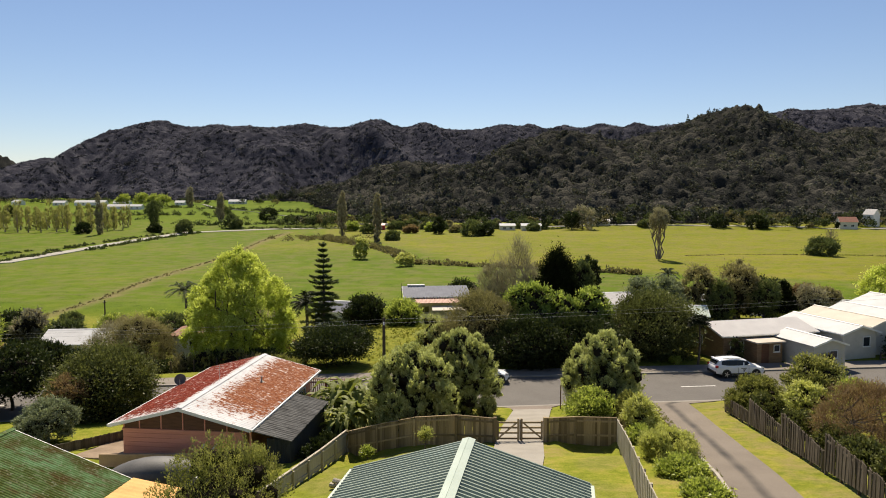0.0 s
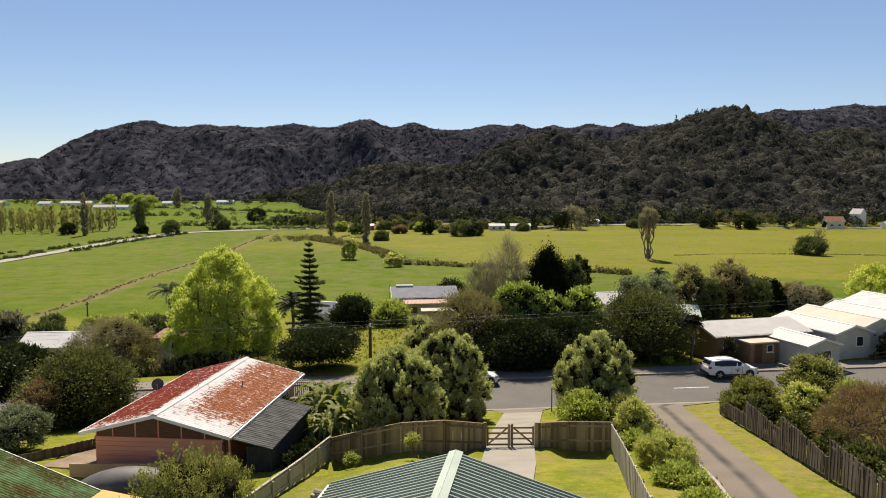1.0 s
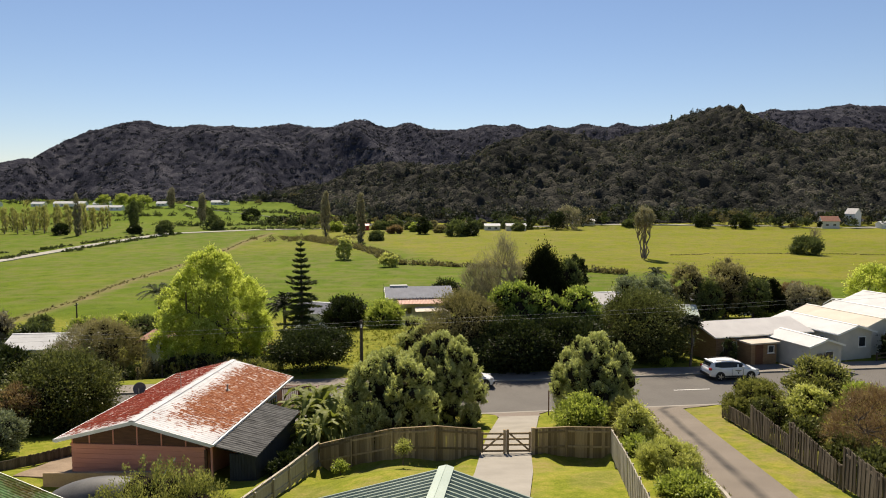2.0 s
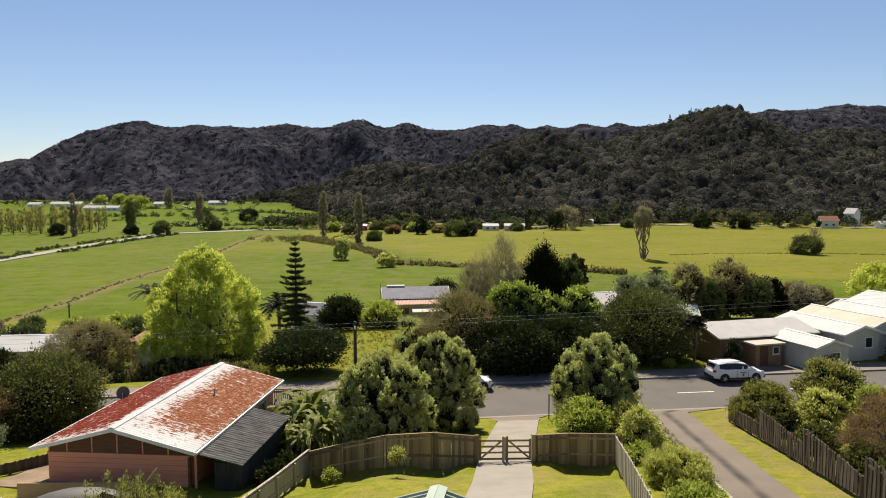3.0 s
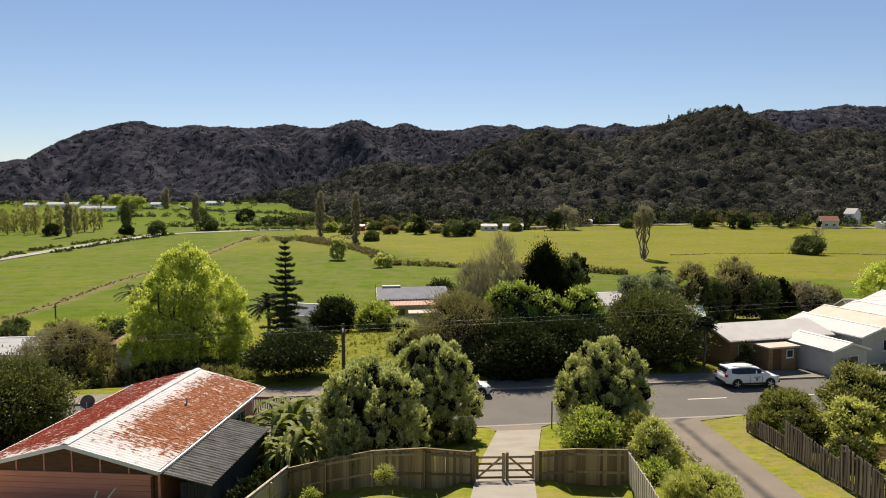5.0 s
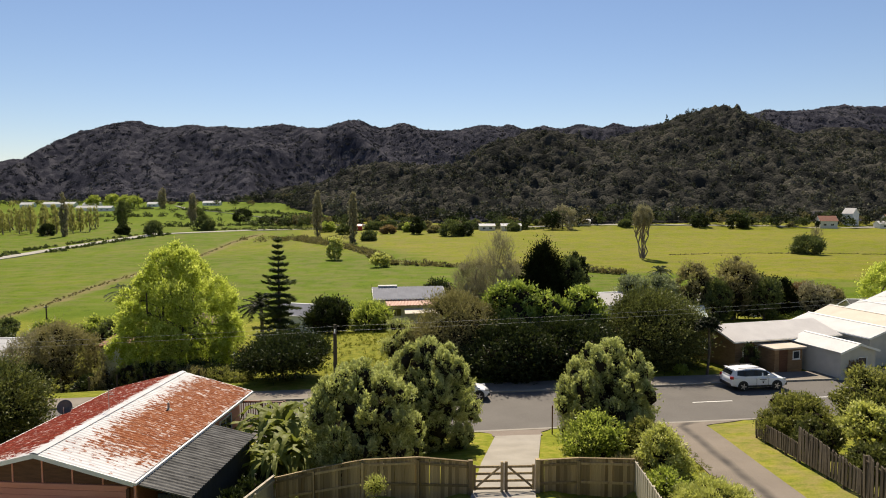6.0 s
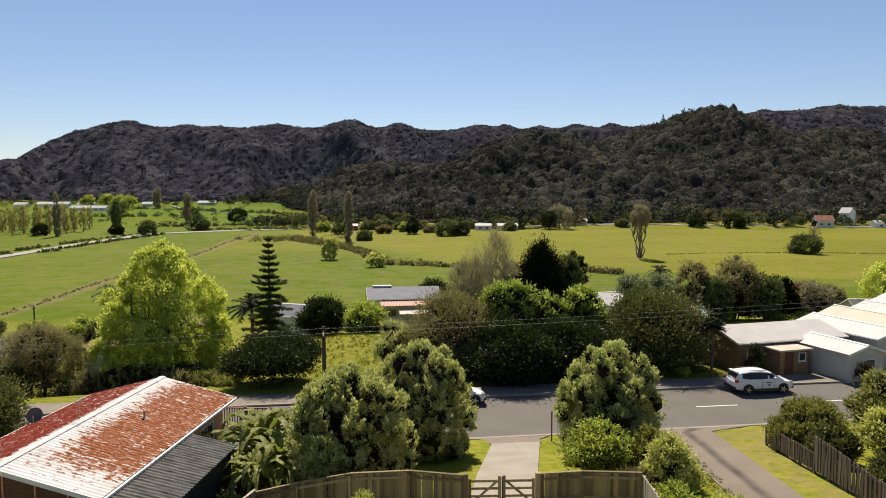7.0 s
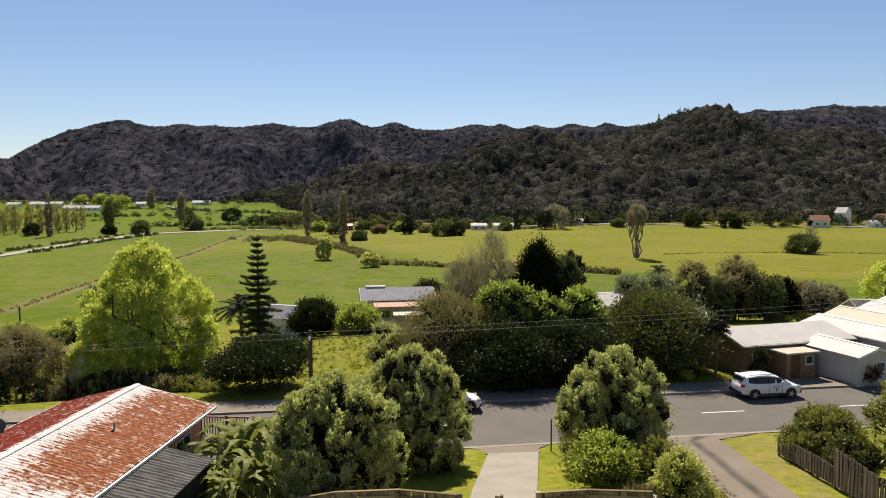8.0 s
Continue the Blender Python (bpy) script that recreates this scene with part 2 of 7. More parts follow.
def rusty_roof():
    """White paint worn through to rust: dark red on one slope, orange-red in the middle of the other."""
    m, t, p = nodes_of("rusty_painted_steel")
    co = t.nodes.new("ShaderNodeTexCoord")
    sp = t.nodes.new("ShaderNodeSeparateXYZ")
    t.links.new(co.outputs["Object"], sp.inputs[0])
    x, y = sp.outputs[0], sp.outputs[1]
    streak = noise_of(t, 1.3, 8, 0.74, stretch=(0.8, 2.6, 1))
    fleck = noise_of(t, 5.0, 6, 0.72, stretch=(0.7, 1.3, 1))
    rib = calc(t, "SINE", calc(t, "MULTIPLY", y, 2 * math.pi / 0.2))
    lap = calc(t, "GREATER_THAN", calc(t, "SINE", calc(t, "MULTIPLY", y, 2 * math.pi / 0.8)), 0.975)
    blot = noise_of(t, 0.8, 4, 0.6)
    side = calc(t, "GREATER_THAN", x, 0.0)
    along = calc(t, "DIVIDE", calc(t, "ADD", y, 6.2), 12.4)
    inside = calc(t, "MULTIPLY",
                  ramp(t, calc(t, "DIVIDE", x, 4.0), [(0.08, (0, 0, 0)), (0.34, (1, 1, 1)), (0.9, (1.05, 1.05, 1.05)), (0.99, (0.6, 0.6, 0.6))]),
                  ramp(t, along, [(0.02, (0, 0, 0)), (0.26, (1, 1, 1)), (0.95, (1, 1, 1)), (1.0, (0.6, 0.6, 0.6))]))
    left = ramp(t, calc(t, "DIVIDE", x, -4.0), [(0.04, (0.0, 0.0, 0.0)), (0.18, (1, 1, 1)), (0.85, (1, 1, 1)), (1.0, (0.9, 0.9, 0.9))])
    edge = ramp(t, along, [(0.0, (0.4, 0.4, 0.4)), (0.12, (1, 1, 1))])
    amount = mix(t, side, calc(t, "MULTIPLY", calc(t, "MULTIPLY", left, edge), 1.02), inside)
    grain = calc(t, "ADD", calc(t, "MULTIPLY", calc(t, "SUBTRACT", streak, 0.5), 1.2), calc(t, "MULTIPLY", calc(t, "SUBTRACT", fleck, 0.5), 2.4))
    grain = calc(t, "ADD", grain, calc(t, "MULTIPLY", rib, 0.045))
    worn = calc(t, "ADD", calc(t, "MULTIPLY", amount, 0.59), grain)
    mask = ramp(t, worn, [(0.24, (0, 0, 0)), (0.42, (1, 1, 1))])
    white = ramp(t, blot, [(0.3, (0.44, 0.435, 0.44)), (0.7, (0.58, 0.58, 0.585))])
    orange = ramp(t, noise_of(t, 5, 5, stretch=(0.8, 2, 1)), [(0.3, (0.13, 0.035, 0.014)), (0.55, (0.215, 0.07, 0.028)), (0.75, (0.3, 0.125, 0.055))])
    red = ramp(t, noise_of(t, 5, 5, stretch=(0.8, 2, 1)), [(0.3, (0.09, 0.009, 0.004)), (0.6, (0.17, 0.02, 0.009)), (0.8, (0.26, 0.05, 0.025))])
    rust = mix(t, side, red, orange)
    white = mix(t, calc(t, "MULTIPLY", amount, 0.4), white, (0.5, 0.33, 0.24))
    rust = mix(t, calc(t, "MULTIPLY", lap, 0.55), rust, (0.05, 0.02, 0.012))
    flake = ramp(t, noise_of(t, 8.0, 4, 0.7, stretch=(0.6, 1.5, 1)), [(0.53, (0, 0, 0)), (0.63, (0.85, 0.85, 0.85))])
    rust = mix(t, calc(t, "MULTIPLY", flake, calc(t, "ADD", calc(t, "MULTIPLY", side, 0.6), 0.4)), rust, (0.42, 0.25, 0.17))
    t.links.new(mix(t, mask, white, rust), p.inputs["Base Color"])
    t.links.new(ramp(t, mask, [(0, (0.6, 0.6, 0.6)), (1, (0.9, 0.9, 0.9))]), p.inputs["Roughness"])
    p.inputs["Specular IOR Level"].default_value = 0.06
    bump(t, p, streak, 0.3, 0.01)
    return m


RUSTROOF = rusty_roof()


def mossy_roof():
    m, t, p = nodes_of("mossy_green_steel")
    streak, patch, fine = noise_of(t, 1.1, 7, 0.7, stretch=(0.5, 1.6, 1)), noise_of(t, 0.7, 6, 0.65), noise_of(t, 7, 5)
    c = ramp(t, patch, [(0.38, (0.05, 0.064, 0.014)), (0.5, (0.075, 0.11, 0.036)), (0.62, (0.115, 0.2, 0.09))])
    c = mix(t, ramp(t, streak, [(0.5, (0, 0, 0)), (0.64, (0.85, 0.85, 0.85))]), c, (0.07, 0.045, 0.016))
    c = mix(t, ramp(t, fine, [(0.55, (0, 0, 0)), (0.7, (0.7, 0.7, 0.7))]), c, (0.22, 0.225, 0.15))
    t.links.new(c, p.inputs["Base Color"])
    p.inputs["Roughness"].default_value = 0.9
    p.inputs["Specular IOR Level"].default_value = 0.03
    bump(t, p, fine, 0.3, 0.01)
    return m


MOSSROOF = mossy_roof()

LF_OLIVE = leaf_material("leaf_grey_olive", (0.15, 0.165, 0.052), (0.38, 0.4, 0.16), (0.7, 0.7, 0.38), 0.45, 0.45)
# near-black colour that paints shade into the gaps of crowns
GAPSHADE = surface("crown_gap_shade", (0.012, 0.01, 0.007), (0.03, 0.025, 0.018), 3, 25, 0.95, relief=0, spec=0.0)
LF_TUFT = leaf_material("leaf_dull_olive", (0.06, 0.07, 0.018), (0.17, 0.178, 0.05), (0.42, 0.4, 0.15), 0.5, 0.42)
LF_DARK = leaf_material("leaf_dark_green", (0.01, 0.014, 0.005), (0.023, 0.032, 0.01), (0.075, 0.092, 0.029), 0.5, 0.18, 0.12)
LF_DOME = leaf_material("leaf_dull_dark_olive", (0.024, 0.029, 0.009), (0.075, 0.083, 0.026), (0.24, 0.25, 0.085), 0.5, 0.22, 0.1)
LF_GREEN = leaf_material("leaf_fresh_green", (0.08, 0.11, 0.018), (0.23, 0.28, 0.05), (0.5, 0.53, 0.15), 0.4, 0.55, 0.25)
LF_LEAFY = leaf_material("leaf_broad_green", (0.06, 0.092, 0.017), (0.18, 0.24, 0.042), (0.48, 0.53, 0.14), 0.4, 0.45, 0.25)
LF_SAGE = leaf_material("leaf_sage", (0.17, 0.185, 0.04), (0.41, 0.42, 0.12), (0.68, 0.66, 0.28), 0.45, 0.45)
LF_LIME = leaf_material("leaf_lime", (0.2, 0.25, 0.04), (0.42, 0.47, 0.085), (0.68, 0.7, 0.23), 0.45, 0.6)
LF_BROWN = leaf_material("leaf_brown_green", (0.08, 0.07, 0.036), (0.19, 0.165, 0.085), (0.36, 0.31, 0.18), 0.6, 0.42)
LF_SCRUB = leaf_material("leaf_olive_brown", (0.07, 0.064, 0.028), (0.19, 0.17, 0.075), (0.37, 0.32, 0.155), 0.6, 0.3)
LF_RUST = leaf_material("leaf_russet", (0.085, 0.05, 0.028), (0.2, 0.125, 0.07), (0.36, 0.26, 0.15), 0.6, 0.35)
LF_GREY = leaf_material("leaf_silver", (0.0653, 0.0798, 0.0464), (0.1595, 0.1812, 0.1087), (0.377, 0.406, 0.261), 0.5, 0.25)
LF_BLACK = leaf_material("needle_black_green", (0.006, 0.008, 0.003), (0.013, 0.017, 0.006), (0.026, 0.032, 0.011), 0.8, 0.1, 0.02)
LF_PALE = leaf_material("pale_spring_leaf", (0.19, 0.18, 0.07), (0.3, 0.285, 0.12), (0.4, 0.385, 0.18), 0.7, 0.6, 0.02)
DULLRED = surface("dull_red_roof", (0.2, 0.11, 0.08), (0.3, 0.17, 0.125), 1.0, 14, 0.7, relief=0.1, spec=0.05)
LF_TWIG = leaf_material("bare_twig_haze", (0.12, 0.104, 0.074), (0.25, 0.22, 0.16), (0.42, 0.38, 0.28), 0.8, 0.3, 0.05)
LF_PALM = leaf_material("palm_leaf", (0.0435, 0.0725, 0.0217), (0.1015, 0.145, 0.0406), (0.232, 0.2755, 0.087), 0.4, 0.3)
LF_BANANA = leaf_material("banana_leaf", (0.09, 0.11, 0.022), (0.25, 0.27, 0.07), (0.56, 0.53, 0.25), 0.5, 0.35)


def forest_material(name, dark, mid, light):
    """Closed forest seen from afar: stands of different species, single crowns, leaf clumps."""
    m, t, p = nodes_of(name)
    stand, crown, leaf = noise_of(t, 0.02, 4), noise_of(t, 0.11, 3), noise_of(t, 0.6, 3)
    own = t.nodes.new("ShaderNodeAttribute")
    own.attribute_name = "young"
    f = calc(t, "ADD", calc(t, "MULTIPLY", stand, 0.4), calc(t, "ADD", calc(t, "MULTIPLY", crown, 0.15), calc(t, "ADD", calc(t, "MULTIPLY", own.outputs["Fac"], 0.25), calc(t, "MULTIPLY", leaf, 0.2))))
    t.links.new(ramp(t, f, [(0.36, dark), (0.5, mid), (0.66, light)]), p.inputs["Base Color"])
    p.inputs["Roughness"].default_value = 0.95
    p.inputs["Specular IOR Level"].default_value = 0.0
    bump(t, p, leaf, 1.0, 2.5)
    return m


# bluish haze of distance painted into the far range's bush
HAZEBUSH = forest_material("far_hill_haze", (0.024, 0.025, 0.034), (0.045, 0.045, 0.057), (0.09, 0.087, 0.098))
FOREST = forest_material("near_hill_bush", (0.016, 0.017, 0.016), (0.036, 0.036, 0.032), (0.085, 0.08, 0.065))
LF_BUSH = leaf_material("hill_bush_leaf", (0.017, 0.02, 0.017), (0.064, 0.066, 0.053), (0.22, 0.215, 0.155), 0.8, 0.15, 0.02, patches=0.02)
# far range leaves, with the same distance haze put into their colour
LF_HAZEBUSH = leaf_material("far_range_haze", (0.019, 0.02, 0.028), (0.052, 0.052, 0.066), (0.165, 0.16, 0.175), 0.8, 0.15, 0.02, patches=0.012)
LF_WOODS = leaf_material("valley_foliage", (0.045, 0.058, 0.025), (0.1, 0.12, 0.046), (0.21, 0.235, 0.085), 0.7, 0.25, 0.1)
LF_GRASS = leaf_material("long_grass", (0.12, 0.13, 0.018), (0.22, 0.22, 0.035), (0.36, 0.32, 0.09), 0.7, 0.3, 0.1)
# ---------------------------------------------------------------- terrain
ROAD_X, ROAD_Y, ROAD_ANGLE = 8.0, 53.0, math.radians(5.5)
CA, SA = math.cos(ROAD_ANGLE), math.sin(ROAD_ANGLE)


def to_road(x, y):
    """Distance along the street and beyond its near edge."""
    return (x - ROAD_X) * CA + (y - ROAD_Y) * SA, -(x - ROAD_X) * SA + (y - ROAD_Y) * CA


def from_road(u, v):
    return ROAD_X + u * CA - v * SA, ROAD_Y + u * SA + v * CA


def step(a, b, x):
    t = min(1.0, max(0.0, (x - a) / (b - a)))
    return t * t * (3 - 2 * t)


def field(x, y, size, seed):
    """Smooth random field between 0 and 1 over arrays of places; size is the reach of one lump."""
    px_, py_ = x / size, y / size
    i, j = np.floor(px_), np.floor(py_)
    u, v = px_ - i, py_ - j
    u, v = u * u * (3 - 2 * u), v * v * (3 - 2 * v)

    def at(a, b):
        w = np.sin(a * 127.1 + b * 311.7 + seed * 17.3) * 43758.5453
        return w - np.floor(w)
    return (at(i, j) * (1 - u) + at(i + 1, j) * u) * (1 - v) + (at(i, j + 1) * (1 - u) + at(i + 1, j + 1) * u) * v


# peaks along the far range: plan x, height over the crest's general line, half width
PEAKS = [
    (-586, 7.9, 28), (-504, 16.8, 40), (-397, 4.0, 20), (-351, 2.2, 18), (-249, 8.5, 40), (-121, 18.5, 34), (-35, 12.5, 30), (108, 8.7, 30), (159, 9.7, 18),
    (218, 6.7, 18), (284, 8.0, 24), (348, 10.3, 16), (557, 4.0, 30), (629, 5.6, 22), (734, 4.9, 14), (767, 5.6, 18),
]
# general line of the far crest: plan x and height
BASEX = (-1100, -800, -720, -660, -620, -560, -420, -150, 180, 350, 560, 800, 1100)
BASEH = (20, 62, 86, 72, 88, 130, 139, 137, 138, 139, 164, 180, 180)
# the nearer wooded hill and its spurs: centre, height, half widths across and along the view, turn in degrees
HILLS = [
    (325, 830, 114, 132, 160, 30), (400, 870, 60, 130, 130, 0), (190, 720, 52, 120, 110, 20), (140, 790, 76, 110, 130, 0),
    (45, 750, 60, 90, 110, 0), (-45, 790, 42, 90, 100, 0), (530, 900, 92, 170, 170, 0), (620, 640, 44, 130, 100, 0),
    (430, 640, 30, 120, 80, 0), (-885, 1400, 84, 60, 70, 0), (-150, 860, 24, 90, 90, 20),
]


def hill_heights(x, y, apart=False):
    """Height of the wooded hills over the valley floor, for arrays of places."""
    lean = x + 0.32 * (y - 1250) + 40 * (field(x, y, 130, 3) - 0.5)
    crest = np.interp(x, BASEX, BASEH)
    for cx, top, a in PEAKS:
        crest = crest + top * np.exp(-((x - cx) / a) ** 2)
    line = 1250 + 60 * (field(x, y * 0, 260, 5) - 0.5)
    s = np.where(y < line, (line - y) / (430 + 150 * (field(lean, y * 0 + 9, 120, 6) - 0.5)), (y - line) / 330)
    s = np.clip(s, 0, 1)
    spur = 1 - np.abs(2 * field(lean, y * 0.4, 95, 11) - 1) * 1.25
    spur2 = 1 - np.abs(2 * field(lean * 1.15 + 31, y * 0.55, 42, 12) - 1) * 1.2
    h = crest * (1 - s * s * (3 - 2 * s) * 0.55 - 0.45 * s)
    h = h + np.minimum(1, h / 40) * np.clip(s * 3, 0, 1) * (np.clip(crest / 130, 0, 1) ** 2 * (32 * (spur - 0.55) + 6 * (spur2 - 0.5)))
    near = np.zeros_like(x)
    for cx, cy, top, a, b, turn in HILLS:
        c, q = math.cos(math.radians(turn)), math.sin(math.radians(turn))
        d = (((x - cx) * c + (y - cy) * q) / a) ** 2 + ((-(x - cx) * q + (y - cy) * c) / b) ** 2
        near = np.where(d < 5, (near ** 4 + (top * np.exp(-d * 0.8)) ** 4) ** 0.25, near)
    fold = 1 - np.abs(2 * field(x - 0.25 * y, y * 0.45, 80, 21) - 1) * 1.2
    lump = field(x, y, 38, 22) - 0.5
    top = np.clip((near - 95) / 30, 0, 1)
    near = near + np.minimum(1, near / 45) * (1 - 0.8 * top) * (22 * (fold - 0.5) + 10 * lump)
    if apart:
        return np.maximum(0, h), np.maximum(0, near)
    return np.maximum(0, np.maximum(h, near))


def swell(x, y):
    """The valley floor's gentle rise towards the far hills."""
    a, b = np.clip((y - 430) / 430, 0, 1), np.clip((-30 - x) / 120, 0, 1)
    return 14 * a * a * (3 - 2 * a) * b * b * (3 - 2 * b)


def hill(x, y):
    return float(hill_heights(np.array([float(x)]), np.array([float(y)]))[0])


def G(x, y, rise=None):
    """Ground height at a place of the plan; the street is at zero."""
    u, v = to_road(x, y)
    if v < -1.2:
        w = -v - 1.2
        z = 0.197 * min(w, 40) + 0.08 * max(0.0, w - 40)
        z -= (0.9 * step(-1.0, -5.8, x) - 0.5 * step(-8.0, -12.0, x)) * step(6.0, 12.0, w)
        level = 2.25 + 0.03 * max(0.0, 30 - y)
        if z > level and x < -6.5:
            z += (level - z) * step(-6.5, -10.5, x)
        return z
    if v < 10.4:
        return 0.0
    z = -0.5 * step(10, 24, v) - 7.5 * step(20, 92, v)
    z -= 2.8 * step(-4, -32, x) * step(9, 24, v) * (1 - step(30, 80, v))
    if v > 380:
        z += max(hill(x, y) if rise is None else rise, float(swell(x, y)))
    if v > 100:
        z += 0.9 * math.sin(x / 90 + 1.0) * math.sin(v / 120) * step(100, 200, v)
    return z

# ---------------------------------------------------------------- building helpers


def link(ob, parent=None):
    if parent is not None:
        ob.parent = parent
    return ob


def part(name, shape, material, parent, label="", m=None, smooth=False):
    """Links a bmesh or a mesh as one object under a thing or a part."""
    if isinstance(shape, bmesh.types.BMesh):
        data = bpy.data.meshes.new(name)
        shape.normal_update()
        shape.to_mesh(data)
        shape.free()
    else:
        data = shape
    if material and not data.materials:
        data.materials.append(material)
    if smooth:
        data.shade_smooth()
    ob = link(new(name, data), parent)
    if m is not None:
        ob.matrix_basis = m
    return tagged(ob, label)


def thing(name, label, category, m, group="", kind=""):
    ob = new(name)
    ob.empty_display_size = 0.2
    ob.matrix_basis = m
    return tagged(ob, label, category, group, kind)


def block(bm, x0, x1, y0, y1, z0, z1, bevel=0.0):
    """Adds a box between the given planes, its edges softened."""
    r = bmesh.ops.create_cube(bm, size=1.0)
    for v in r["verts"]:
        v.co = Vector((x0 + (v.co.x + 0.5) * (x1 - x0), y0 + (v.co.y + 0.5) * (y1 - y0), z0 + (v.co.z + 0.5) * (z1 - z0)))
    if bevel:
        edges = list({e for v in r["verts"] for e in v.link_edges})
        bmesh.ops.bevel(bm, geom=edges, offset=bevel, segments=2, affect="EDGES", profile=0.7)
    return bm


def box(x0, x1, y0, y1, z0, z1, bevel=0.0):
    return block(bmesh.new(), x0, x1, y0, y1, z0, z1, bevel)


def beam(bm, a, b, w, d, up=(0, 0, 1)):
    """Adds a squared bar from a to b."""
    a, b = Vector(a), Vector(b)
    y = (b - a).normalized()
    x = y.cross(Vector(up)).normalized() if abs(y.dot(Vector(up))) < 0.99 else Vector((1, 0, 0))
    z = x.cross(y)
    vs = [bm.verts.new(p + x * sx_ * w / 2 + z * sz_ * d / 2) for p in (a, b) for sx_, sz_ in ((-1, -1), (1, -1), (1, 1), (-1, 1))]
    for f in ((0, 1, 2, 3), (7, 6, 5, 4), (0, 4, 5, 1), (1, 5, 6, 2), (2, 6, 7, 3), (3, 7, 4, 0)):
        bm.faces.new([vs[i] for i in f])
    return bm


def np_mesh(name, verts, faces, smooth=False):
    """A mesh from arrays of corners and of equal-sided faces."""
    verts, faces = np.asarray(verts, dtype=np.float32), np.asarray(faces, dtype=np.int32)
    data = bpy.data.meshes.new(name)
    n, k = faces.shape
    data.vertices.add(len(verts))
    data.vertices.foreach_set("co", verts.ravel())
    data.loops.add(n * k)
    data.loops.foreach_set("vertex_index", faces.ravel())
    data.polygons.add(n)
    data.polygons.foreach_set("loop_start", np.arange(n, dtype=np.int32) * k)
    if smooth:
        data.polygons.foreach_set("use_smooth", np.ones(n, dtype=bool))
    data.update(calc_edges=True)
    if not smooth:
        data.shade_flat()
    return data


def tube(points, radii, sides=7):
    """Corners and faces of a tapered round limb along points."""
    pts = [Vector(p) for p in points]
    vs, fs = [], []
    for i, p in enumerate(pts):
        d = (pts[min(i + 1, len(pts) - 1)] - pts[max(i - 1, 0)]).normalized()
        a = d.cross(Vector((0.31, 0.95, 0.05))).normalized()
        b = d.cross(a)
        for k in range(sides):
            w = 2 * math.pi * k / sides
            vs.append(p + (a * math.cos(w) + b * math.sin(w)) * radii[i])
    for i in range(len(pts) - 1):
        for k in range(sides):
            fs.append((i * sides + k, i * sides + (k + 1) % sides, (i + 1) * sides + (k + 1) % sides, (i + 1) * sides + k))
    return vs, fs


def joined_tubes(name, tubes, smooth=True):
    vs, fs = [], []
    for v, f in tubes:
        o = len(vs)
        vs += [tuple(p) for p in v]
        fs += [tuple(i + o for i in q) for q in f]
    return np_mesh(name, vs, fs, smooth)


def cylinder(bm, r, z0, z1, sides=16, r2=None, m=None):
    r = bmesh.ops.create_cone(bm, cap_ends=True, segments=sides, radius1=r, radius2=r if r2 is None else r2, depth=z1 - z0,
                              matrix=(m or Matrix()) @ Matrix.Translation((0, 0, (z0 + z1) / 2)))
    return bm


# ---------------------------------------------------------------- ground, one sheet to the horizon


def paddock_edge(y):
    """Plan x of the hedge and stream that part the two great paddocks."""
    return -96 + 84 * step(470, 232, y) + 60 * step(240, 205, y) + 160 * step(215, 150, y)


def ditch_x(y):
    return -78.5 - 4 * step(150, 200, y) - 14 * step(230, 420, y)


def fence_y(x):
    """Plan y of the front fence."""
    return float(np.interp(x, (-5.4, -3.6, -1.5, 0.7, 2.7, 5.25, 6.9, 8.9), (37.9, 37.2, 36.3, 35.6, 35.2, 35.2, 35.3, 34.7)))


